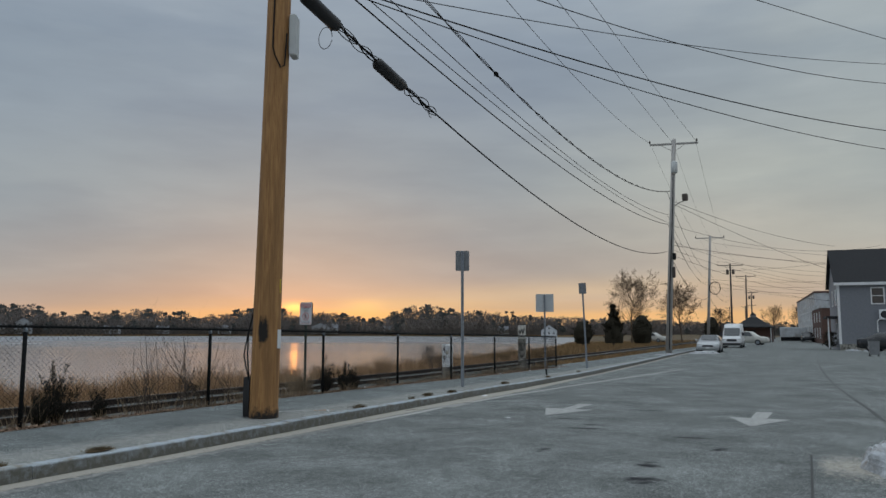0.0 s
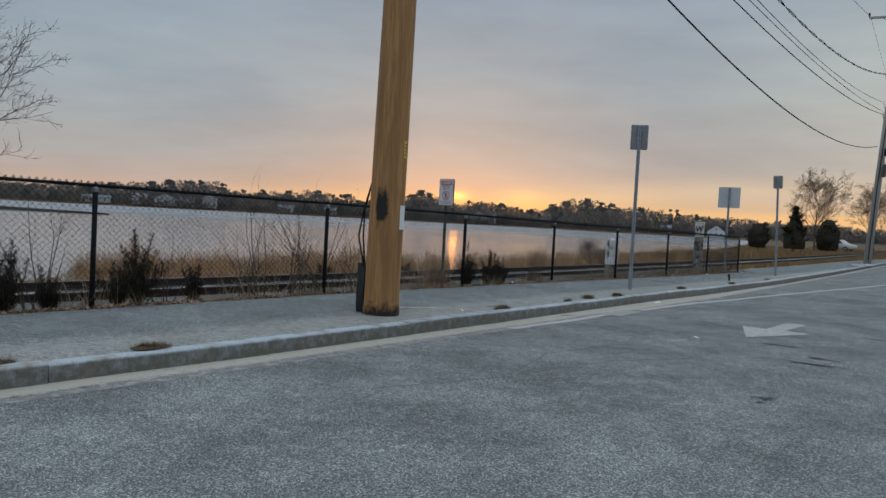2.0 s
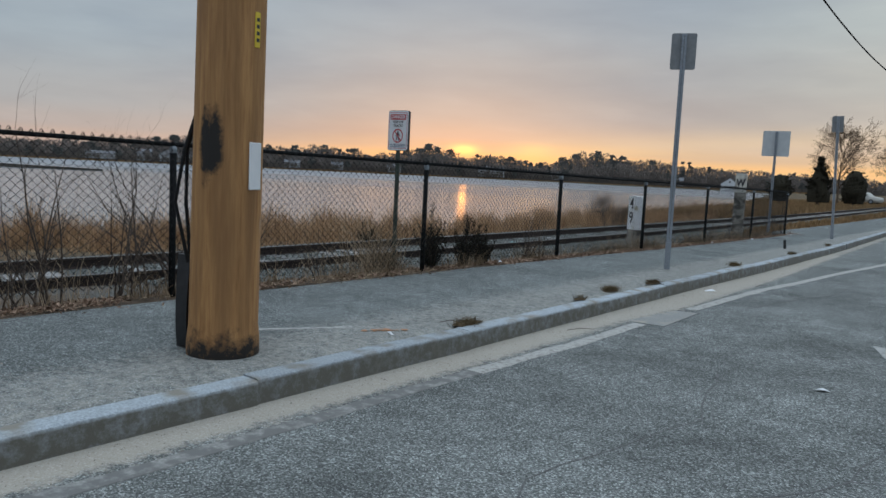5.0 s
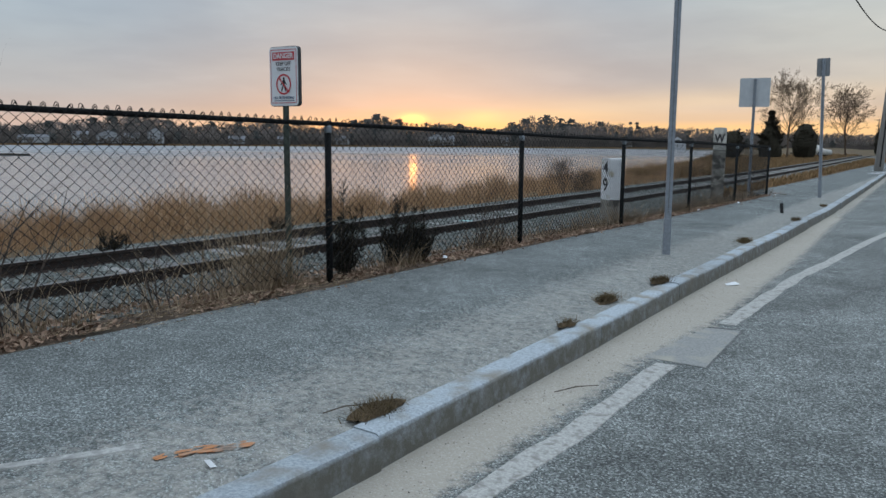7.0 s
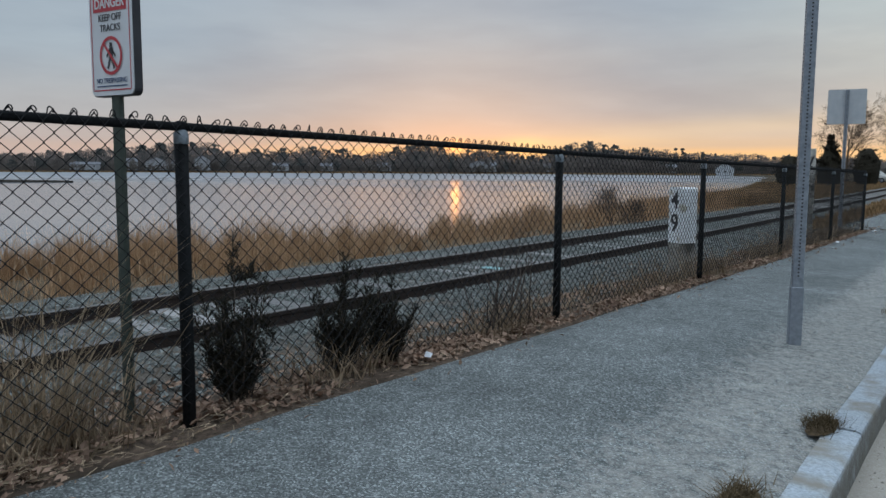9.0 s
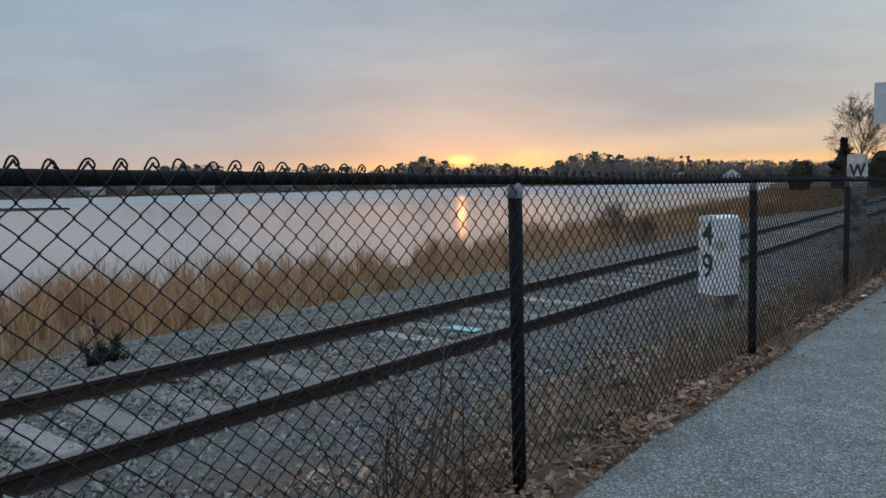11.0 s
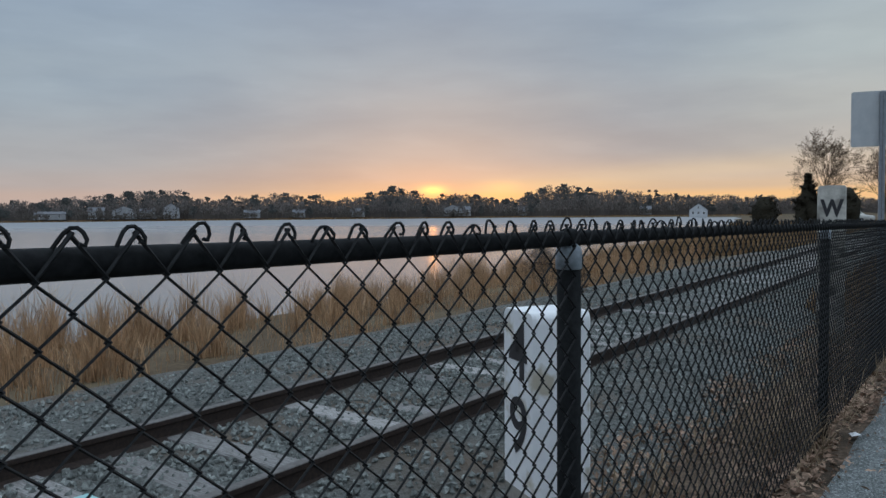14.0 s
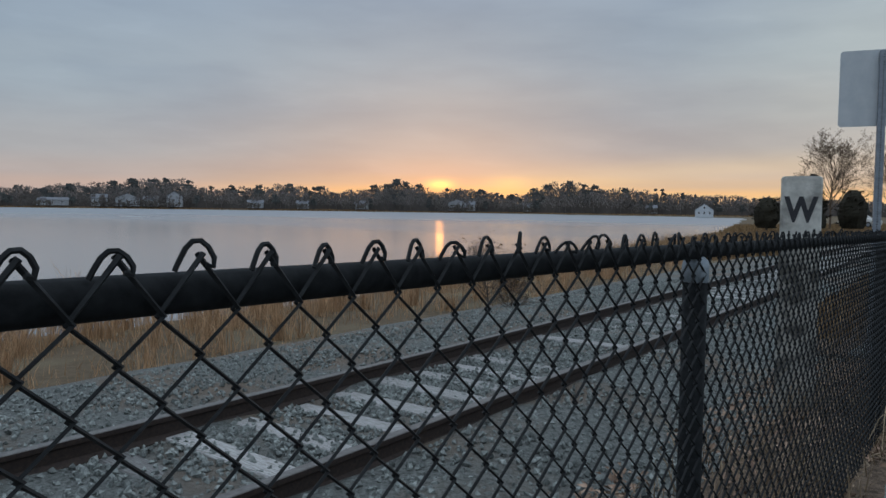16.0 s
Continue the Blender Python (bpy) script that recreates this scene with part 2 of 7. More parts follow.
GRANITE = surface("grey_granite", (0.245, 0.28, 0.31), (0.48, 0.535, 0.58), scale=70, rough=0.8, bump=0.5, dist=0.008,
                  stain=(0.24, 0.225, 0.19), stain_scale=5.0, stain_at=(0.48, 0.68), vary=0.12, extra=masked("front_dark", (0.125, 0.120, 0.100), 0.50, 1.10, 11.0))
EARTH = surface("winter_earth", (0.075, 0.055, 0.036), (0.16, 0.12, 0.078), scale=9, rough=0.95, bump=0.6, dist=0.04,
                stain=(0.17, 0.14, 0.09), stain_scale=0.3, spec=0.1)
BALLAST = surface("ballast_bed", (0.055, 0.058, 0.053), (0.215, 0.225, 0.21), scale=30, rough=0.9, bump=1.0, dist=0.05, stain=(0.15, 0.115, 0.085),
                  stain_scale=0.9, stain_at=(0.46, 0.66))
STONE = surface("crushed_stone", (0.105, 0.115, 0.108), (0.29, 0.305, 0.285), scale=30, rough=0.9, bump=0.3, extra=by_island)
GRIT = surface("pale_grit", (0.20, 0.18, 0.15), (0.48, 0.45, 0.40), scale=30, rough=0.9, bump=0.0, extra=by_island, spec=0.1)
RAIL_RUST = surface("rusted_rail", (0.018, 0.012, 0.010), (0.048, 0.030, 0.022), scale=40, rough=0.85, bump=0.3, dist=0.003)
RAIL_HEAD = surface("worn_rail_head", (0.085, 0.078, 0.072), (0.17, 0.16, 0.152), scale=30, rough=0.5, metal=0.35, bump=0.1, dist=0.002)
TIE_WOOD = surface("weathered_tie_wood", (0.12, 0.108, 0.095), (0.36, 0.355, 0.35), scale=10, rough=0.9, bump=0.5, dist=0.01, stretch=(1.0, 9, 9), vary=0.45)
TIE_TEAL = surface("teal_marked_tie", (0.20, 0.42, 0.44), (0.40, 0.62, 0.62), scale=12, rough=0.8, bump=0.3)
BLACK_COAT = surface("black_fence_coating", (0.008, 0.0088, 0.0095), (0.019, 0.020, 0.021), scale=60, rough=0.7, bump=0.15, dist=0.002, spec=0.08)
WIRE_COAT = surface("black_wire_coating", (0.010, 0.0105, 0.011), (0.026, 0.027, 0.028), scale=40, rough=0.6, bump=0.0, spec=0.15)
GALV = surface("galvanised_steel", (0.20, 0.225, 0.255), (0.33, 0.36, 0.40), scale=24, rough=0.5, metal=0.45, bump=0.1, dist=0.002)
CAP_STEEL = surface("dull_cap_steel", (0.17, 0.20, 0.22), (0.34, 0.38, 0.42), scale=40, rough=0.6, metal=0.3, bump=0.2, dist=0.002)
SIGN_BACK = surface("bare_aluminium_back", (0.50, 0.53, 0.55), (0.60, 0.62, 0.63), scale=6, rough=0.5, metal=0.35, bump=0.05)
SIGN_GREY = surface("dull_sign_back", (0.20, 0.21, 0.22), (0.28, 0.29, 0.30), scale=8, rough=0.6, metal=0.2, bump=0.05)
POLE_WOOD = surface("new_pole_wood", (0.265, 0.124, 0.042), (0.49, 0.262, 0.098), scale=7, rough=0.75, bump=0.5, dist=0.012, stretch=(5, 5, 0.35),
                    stain=(0.24, 0.12, 0.045), stain_scale=1.6, stain_at=(0.48, 0.70), extra=chain(masked("char", (0.014, 0.011, 0.009), 0.42, 0.72, 9.0), masked("bleach", (0.36, 0.33, 0.28), 0.45, 0.8, 4.0)))
OLD_POLE = surface("old_pole_wood", (0.32, 0.30, 0.28), (0.50, 0.475, 0.45), scale=6, rough=0.85, bump=0.4, dist=0.01, stretch=(4, 4, 0.3))
DARK_POLE = surface("dark_pole_wood", (0.06, 0.05, 0.045), (0.12, 0.10, 0.085), scale=6, rough=0.85, bump=0.3, stretch=(4, 4, 0.3))
CABLE = surface("black_cable", (0.012, 0.012, 0.013), (0.025, 0.025, 0.026), scale=50, rough=0.6, bump=0.0, spec=0.1)
BOX_GREY = surface("pale_grey_plastic", (0.50, 0.52, 0.52), (0.58, 0.59, 0.58), scale=5, rough=0.5, bump=0.05)
BLACK_PLASTIC = surface("black_plastic", (0.012, 0.012, 0.013), (0.022, 0.022, 0.024), scale=12, rough=0.5, bump=0.1)
WHITE_METAL = surface("white_painted_metal", (0.72, 0.74, 0.76), (0.80, 0.81, 0.82), scale=5, rough=0.45, bump=0.03)
SIGN_RED = surface("sign_red", (0.48, 0.045, 0.06), (0.56, 0.06, 0.07), scale=10, rough=0.45, bump=0.0)
SIGN_BLACK = surface("sign_black", (0.02, 0.02, 0.025), (0.035, 0.035, 0.04), scale=10, rough=0.5, bump=0.0)
SIGN_BLUE = surface("sign_dark_blue", (0.03, 0.07, 0.16), (0.05, 0.10, 0.20), scale=10, rough=0.5, bump=0.0)
YELLOW = surface("yellow_tag", (0.65, 0.48, 0.03), (0.75, 0.55, 0.05), scale=10, rough=0.5, bump=0.0)
GREEN_POST = surface("green_steel_post", (0.04, 0.055, 0.043), (0.075, 0.09, 0.075), scale=30, rough=0.6, metal=0.3, bump=0.1)
WHITE_CONCRETE = surface("whitewashed_concrete", (0.80, 0.82, 0.84), (0.88, 0.89, 0.90), scale=16, rough=0.85, bump=0.4, dist=0.006,
                         stain=(0.50, 0.46, 0.37), stain_scale=6.0, stain_at=(0.57, 0.66))
PATCH = surface("smooth_patch_concrete", (0.20, 0.205, 0.20), (0.35, 0.35, 0.335), scale=60, rough=0.85, bump=0.2, stain=(0.38, 0.355, 0.30), stain_scale=4.0, stain_at=(0.48, 0.66))
WEATHERED = surface("weathered_white_concrete", (0.44, 0.43, 0.39), (0.68, 0.66, 0.60), scale=14, rough=0.9, bump=0.5, dist=0.008,
                    stain=(0.20, 0.19, 0.17), stain_scale=5.0, stain_at=(0.5, 0.68))
MUD = surface("dark_wet_mud", (0.022, 0.020, 0.017), (0.055, 0.048, 0.040), scale=2, rough=0.7, bump=0.3, dist=0.05, spec=0.1)
TUFT = surface("dead_tuft", (0.06, 0.045, 0.026), (0.20, 0.15, 0.085), scale=6, rough=0.95, bump=0.0, extra=by_island, spec=0.1)
BARE_CONCRETE = surface("bare_concrete", (0.24, 0.23, 0.20), (0.40, 0.38, 0.34), scale=18, rough=0.9, bump=0.5, dist=0.008,
                        stain=(0.085, 0.08, 0.068), stain_scale=5.0, stain_at=(0.48, 0.60))
ROAD_PAINT = surface("worn_road_paint", (0.30, 0.30, 0.29), (0.54, 0.54, 0.52), scale=60, rough=0.8, bump=0.4, dist=0.005,
                     stain=(0.24, 0.24, 0.23), stain_scale=18.0, stain_at=(0.44, 0.66))
FAINT_PAINT = surface("faint_dusty_paint", (0.19, 0.19, 0.18), (0.38, 0.38, 0.36), scale=45, rough=0.85, bump=0.4, dist=0.005,
                      stain=(0.17, 0.17, 0.165), stain_scale=9.0, stain_at=(0.40, 0.53))
DUSTY_PAINT = surface("dusty_edge_paint", (0.30, 0.298, 0.285), (0.56, 0.55, 0.52), scale=70, rough=0.85, bump=0.4, dist=0.005,
                      stain=(0.25, 0.24, 0.22), stain_scale=24.0, stain_at=(0.48, 0.66))
CRACK = surface("dark_crack_fill", (0.05, 0.05, 0.05), (0.17, 0.17, 0.17), scale=30, rough=0.8, bump=0.2)
SEAM = surface("tarred_seam", (0.025, 0.025, 0.026), (0.085, 0.085, 0.085), scale=20, rough=0.8, bump=0.3)
ORANGE_PAINT = surface("orange_spray_paint", (0.58, 0.22, 0.07), (0.42, 0.25, 0.15), scale=40, rough=0.8, bump=0.3, stain=(0.25, 0.22, 0.19),
                       stain_scale=9.0, stain_at=(0.45, 0.65))
REED = surface("straw_reed", (0.31, 0.185, 0.100), (0.57, 0.375, 0.220), scale=2.0, rough=0.9, bump=0.0, extra=by_island, spec=0.1)
DRY_GRASS = surface("dry_field_grass", (0.20, 0.125, 0.06), (0.34, 0.225, 0.12), scale=1.5, rough=0.95, bump=0.0, extra=by_island, spec=0.1)
WEED = surface("grey_dead_weeds", (0.15, 0.11, 0.072), (0.36, 0.27, 0.18), scale=2, rough=0.95, bump=0.0, extra=by_island, spec=0.1)
TWIG = surface("bare_twig_bark", (0.075, 0.06, 0.05), (0.15, 0.12, 0.10), scale=14, rough=0.9, bump=0.0, spec=0.1)
BARK = surface("dark_tree_bark", (0.035, 0.028, 0.024), (0.075, 0.060, 0.050), scale=8, rough=0.95, bump=0.3, spec=0.1)
PALE_BARK = surface("grey_brown_bark", (0.085, 0.062, 0.045), (0.17, 0.125, 0.09), scale=8, rough=0.95, bump=0.3, spec=0.1)
CEDAR = surface("dark_cedar_needles", (0.018, 0.019, 0.014), (0.050, 0.042, 0.030), scale=8, rough=0.9, bump=0.0, extra=by_island, spec=0.1)
LITTER = surface("leaf_mould", (0.055, 0.042, 0.032), (0.20, 0.145, 0.105), scale=24, rough=0.95, bump=0.8, dist=0.03, stain=(0.05, 0.04, 0.03), stain_scale=2.0, spec=0.1)
GOLD_LEAF = surface("withered_tree_leaves", (0.09, 0.052, 0.022), (0.19, 0.11, 0.045), scale=1, rough=0.9, bump=0.0, extra=by_island, spec=0.1)
MOSS = surface("mossy_soil", (0.050, 0.037, 0.024), (0.16, 0.115, 0.07), scale=40, rough=0.95, bump=0.8, dist=0.02, spec=0.1)
LEAF = surface("fallen_leaves", (0.14, 0.085, 0.060), (0.44, 0.31, 0.225), scale=3, rough=0.9, bump=0.0, extra=by_island, spec=0.1)
STRAW = surface("pale_dead_stalks", (0.27, 0.20, 0.13), (0.50, 0.39, 0.27), scale=2, rough=0.95, bump=0.0, extra=by_island, spec=0.1)
def by_tone(nt, tc, col):
    """Tree by tree, back rows paled for haze, by the mesh attribute "tone"."""
    a = nt.nodes.new("ShaderNodeAttribute")
    a.attribute_name = "tone"
    hs = nt.nodes.new("ShaderNodeHueSaturation")
    nt.links.new(a.outputs["Fac"], hs.inputs["Value"])
    nt.links.new(col, hs.inputs["Color"])
    return hs.outputs[0]


# Aerial haze is mixed into both colours: paler, cooler than near bark and needles.
FAR_WOOD = surface("hazed_far_woodland", (0.170, 0.152, 0.142), (0.25, 0.222, 0.203), scale=0.12, rough=1.0, bump=0.0, extra=by_tone, spec=0.1)
PINE = surface("hazed_far_pine_needles", (0.088, 0.093, 0.090), (0.130, 0.134, 0.126), scale=0.3, rough=1.0, bump=0.0, extra=by_tone, spec=0.1)
GARDEN = surface("far_garden_brush", (0.115, 0.10, 0.09), (0.17, 0.15, 0.13), scale=0.3, rough=1.0, bump=0.0, spec=0.1)
FAR_ROOF = surface("far_house_roof", (0.13, 0.135, 0.15), (0.20, 0.205, 0.22), scale=0.6, rough=0.9, bump=0.0)
SNOW = surface("dirty_old_snow", (0.32, 0.335, 0.35), (0.60, 0.62, 0.65), scale=14, rough=0.7, bump=0.6, dist=0.03, stain=(0.28, 0.26, 0.24), stain_scale=5)


def water_material():
    m = bpy.data.materials.new("calm_water")
    m.use_nodes = True
    nt = m.node_tree
    N, L = nt.nodes.new, nt.links.new
    p = nt.nodes["Principled BSDF"]
    p.inputs["IOR"].default_value = 1.333
    tc, mp = N("ShaderNodeTexCoord"), N("ShaderNodeMapping")
    mp.inputs["Scale"].default_value = (0.5, 0.5, 1)
    L(tc.outputs["Object"], mp.inputs[0])
    n = N("ShaderNodeTexNoise")
    n.inputs["Scale"].default_value, n.inputs["Detail"].default_value = 2.0, 5
    L(mp.outputs[0], n.inputs["Vector"])
    b = N("ShaderNodeBump")
    b.inputs["Strength"].default_value, b.inputs["Distance"].default_value = 0.22, 0.03
    L(n.outputs[0], b.inputs["Height"])
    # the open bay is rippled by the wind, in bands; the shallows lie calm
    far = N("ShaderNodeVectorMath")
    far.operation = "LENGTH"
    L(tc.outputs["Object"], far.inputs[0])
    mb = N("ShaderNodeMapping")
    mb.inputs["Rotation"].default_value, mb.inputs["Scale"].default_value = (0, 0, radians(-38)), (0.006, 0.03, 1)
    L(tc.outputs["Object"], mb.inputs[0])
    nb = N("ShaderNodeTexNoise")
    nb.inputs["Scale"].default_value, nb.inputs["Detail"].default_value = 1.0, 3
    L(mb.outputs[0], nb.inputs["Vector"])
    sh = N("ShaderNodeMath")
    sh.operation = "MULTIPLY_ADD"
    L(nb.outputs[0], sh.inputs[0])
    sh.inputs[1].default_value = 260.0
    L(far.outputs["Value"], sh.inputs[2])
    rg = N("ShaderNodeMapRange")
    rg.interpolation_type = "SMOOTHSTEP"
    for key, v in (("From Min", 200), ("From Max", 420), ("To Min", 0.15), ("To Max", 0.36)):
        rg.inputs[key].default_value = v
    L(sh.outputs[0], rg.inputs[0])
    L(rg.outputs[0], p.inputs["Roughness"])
    # Base colour also lightens outward, painting in the high sky that ripples reflect.
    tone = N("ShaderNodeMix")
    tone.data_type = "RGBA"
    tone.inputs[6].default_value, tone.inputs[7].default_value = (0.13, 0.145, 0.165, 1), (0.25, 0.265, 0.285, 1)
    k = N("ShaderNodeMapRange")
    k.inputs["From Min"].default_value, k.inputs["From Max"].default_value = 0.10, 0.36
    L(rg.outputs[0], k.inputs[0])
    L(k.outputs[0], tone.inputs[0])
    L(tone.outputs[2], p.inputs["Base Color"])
    L(b.outputs[0], p.inputs["Normal"])
    return m


WATER = water_material()


# ---- mesh tools ----
class Mesh:
    """Collects corners and faces, then becomes one object."""

    def __init__(self):
        self.v, self.f = [], []

    def add(self, vs, fs):
        k = len(self.v)
        self.v.extend(tuple(a) for a in vs)
        self.f.extend(tuple(i + k for i in f) for f in fs)
        return self

    def box(self, x0, x1, y0, y1, z0, z1, m=None, bevel=0.0):
        if bevel:
            b = bevel
            vs, fs = [], []
            ring = [(x0 + b, y0), (x1 - b, y0), (x1, y0 + b), (x1, y1 - b), (x1 - b, y1), (x0 + b, y1), (x0, y1 - b), (x0, y0 + b)]
            inn = [(min(max(x, x0 + b), x1 - b), min(max(y, y0 + b), y1 - b)) for x, y in ring]
            for pts, z in ((inn, z0), (ring, z0 + b), (ring, z1 - b), (inn, z1)):
                vs += [(x, y, z) for x, y in pts]
            fs.append(tuple(range(7, -1, -1)))
            for s in range(3):
                for i in range(8):
                    j = (i + 1) % 8
                    fs.append((s * 8 + i, s * 8 + j, s * 8 + 8 + j, s * 8 + 8 + i))
            fs.append(tuple(range(24, 32)))
        else:
            vs = [(x, y, z) for z in (z0, z1) for x, y in ((x0, y0), (x1, y0), (x1, y1), (x0, y1))]
            fs = [(3, 2, 1, 0), (4, 5, 6, 7), (0, 1, 5, 4), (1, 2, 6, 5), (2, 3, 7, 6), (3, 0, 4, 7)]
        if m is not None:
            vs = [m @ Vector(a) for a in vs]
        return self.add(vs, fs)

    def tube(self, pts, radii, n=6, caps=True, phase=0.0):
        pts = [Vector(p) for p in pts]
        if isinstance(radii, (int, float)):
            radii = [radii] * len(pts)
        k = len(self.v)
        ref = None
        for i, p in enumerate(pts):
            d = (pts[min(i + 1, len(pts) - 1)] - pts[max(i - 1, 0)])
            d = d.normalized() if d.length > 1e-9 else Vector((0, 0, 1))
            if ref is None:
                ref = Vector((1, 0, 0)) if abs(d.x) < 0.9 else Vector((0, 1, 0))
            a = ref - d * ref.dot(d)
            a = a.normalized() if a.length > 1e-6 else d.orthogonal().normalized()
            ref = a
            b = d.cross(a)
            for j in range(n):
                th = phase + 2 * math.pi * j / n
                self.v.append(tuple(p + (a * math.cos(th) + b * math.sin(th)) * radii[i]))
        for i in range(len(pts) - 1):
            for j in range(n):
                j2 = (j + 1) % n
                self.f.append((k + i * n + j, k + i * n + j2, k + (i + 1) * n + j2, k + (i + 1) * n + j))
        if caps:
            self.f.append(tuple(k + j for j in range(n - 1, -1, -1)))
            self.f.append(tuple(k + (len(pts) - 1) * n + j for j in range(n)))
        return self

    def extrude(self, outline, axis_pts):
        """Sweeps a closed outline of (across, height) along points, across being x."""
        n, k = len(outline), len(self.v)
        for p in axis_pts:
            for a, h in outline:
                self.v.append((p[0] + a, p[1], p[2] + h))
        for i in range(len(axis_pts) - 1):
            for j in range(n):
                j2 = (j + 1) % n
                self.f.append((k + i * n + j2, k + i * n + j, k + (i + 1) * n + j, k + (i + 1) * n + j2))
        self.f.append(tuple(k + j for j in range(n)))
        self.f.append(tuple(k + (len(axis_pts) - 1) * n + j for j in range(n - 1, -1, -1)))
        return self

    def grid(self, xs, ys, fn):
        """A sheet over the rows ys; fn(i, j) gives the corner."""
        k, w = len(self.v), len(xs)
        for j in range(len(ys)):
            for i in range(w):
                self.v.append(tuple(fn(xs[i], ys[j])))
        for j in range(len(ys) - 1):
            for i in range(w - 1):
                a = k + j * w + i
                self.f.append((a, a + 1, a + w + 1, a + w))
        return self

    def data(self, name, material, smooth=False):
        me = bpy.data.meshes.new(name)
        me.from_pydata(self.v, [], self.f)
        me.materials.append(material)
        if smooth:
            me.polygons.foreach_set("use_smooth", [True] * len(me.polygons))
        me.update()
        return me


def thing(name, mesh, material, label, category, group="", kind="", smooth=False, m=None):
    ob = new(name, mesh.data(name, material, smooth))
    if m is not None:
        ob.matrix_world = m
    return tagged(ob, label, category, group, kind)


def base(name, label, category, m=None, group="", kind=""):
    ob = new(name)
    ob.empty_display_size = 0.2
    if m is not None:
        ob.matrix_world = m
    return tagged(ob, label, category, group, kind)


def part(name, mesh, material, parent, label="", smooth=False, m=None):
    ob = new(name, mesh.data(name, material, smooth))
    ob.parent = parent
    if m is not None:
        ob.matrix_basis = m
    if label:
        ob["label"] = label
    return ob


def attribute(ob, name, fn):
    at = ob.data.attributes.new(name, "FLOAT", "POINT")
    at.data.foreach_set("value", [float(fn(*v.co)) for v in ob.data.vertices])


def lettering(text, size, material, parent, m, name="lettering", bold=0.0, squeeze=1.0):
    cu = bpy.data.curves.new(name, "FONT")
    cu.body, cu.size, cu.align_x, cu.align_y, cu.offset, cu.extrude = text, size, "CENTER", "CENTER", bold, 0.0008
    tmp = bpy.data.objects.new("tmp", cu)
    me = bpy.data.meshes.new_from_object(tmp)
    bpy.data.objects.remove(tmp)
    me.materials.clear()
    me.materials.append(material)
    for v in me.vertices:
        v.co.x *= squeeze
    ob = new(name, me)
    ob.parent = parent
    ob.matrix_basis = m
    return ob


# ---- the lie of the land ----
def S(y):
    """Height of the pavement at the fence."""
    return float(np.interp(y, (-60, 6, 11, 13, 16.4, 20, 29, 40, 56, 90, 400), (-0.03, -0.03, -0.015, -0.025, -0.04, -0.085, -0.14, -0.16, -0.12, -0.15, -0.15)))


def KX(y):
    """The kerb's road edge."""
    return float(np.interp(y, (-60, 6, 10.7, 13.2, 15, 18.2, 20, 26.5, 40, 56, 300), (2.70, 2.70, 2.645, 2.54, 2.455, 2.31, 2.23, 1.92, 1.12, 0.22, -12.0)))


def FX(y):
    """The fence line."""
    return float(np.interp(y, (-60, 15, 17, 20, 23, 27, 31, 131), (0.035, 0.03, 0.022, -0.015, -0.07, -0.145, -0.23, -3.11)))


def RX(y):
    """Middle of the track."""
    return -2.95 if y < 10 else -2.95 - 0.012 * (y - 10) - 0.0009 * (y - 10) ** 2 if y < 45 else -4.4725 - 0.070 * (y - 45)


def RZ(y):
    return float(np.interp(y, (0, 15, 35, 60, 150), (-0.13, -0.14, -0.16, -0.22, -0.25)))


def road_z(x, y):
    d = x - KX(y)
    return S(y) - 0.205 + 0.012 * min(max(d, 0), 7.5) - 0.004 * max(0, min(d - 9, 12))


def shore_x(y):
    """The near water's edge."""
    return float(np.interp(y, (-200, 0, 12, 30, 60, 110, 200, 420), (-15, -15, -15.5, -14.5, -18, -28, -52, -112)))


def FT(y):
    """Height of the fence's top rail."""
    return float(np.interp(y, (-5, 6, 9.64, 13.1, 15, 16.4, 17.5, 18.5, 20.4, 23.1, 30.5), (1.42, 1.372, 1.346, 1.312, 1.288, 1.27, 1.252, 1.241, 1.228, 1.20, 1.11)))


WATER_Z = -1.35


# ---- ground, road, pavement, kerb ----
def ground_z(x, y):
    """The sheet under everything: field, bank, bed of the water, far shore."""
    far = math.hypot(x, y - 15)
    az = math.degrees(math.atan2(-x, y - 15))
    sx = shore_x(y)
    if x > KX(y) - 1.0:
        z = S(min(y, 300)) - 0.45
    elif x > RX(y) - 3.2:
        z = S(y) - 0.62
    else:
        w = (RX(y) - 3.2 - x) / max(0.5, RX(y) - 3.2 - sx)
        z = S(y) - 0.62 + (WATER_Z - S(y) + 0.62) * min(w, 1) ** 1.3 - max(0.0, min(w - 1, 4)) * 0.5
    if y > 420 and x > -400:
        z = max(z, -1.0)
    z += 0.05 * noise.noise(Vector((x * 0.15, y * 0.15, 0)))
    edge = 505 + 12 * noise.noise(Vector((az * 0.12, 3, 0)))
    if far > edge - 25 and az > 8:
        z = max(z, WATER_Z - 1.0 + min(far - edge + 25, 60) * 0.045)
    if far > 600:
        z = max(z, 0.5)
    return z


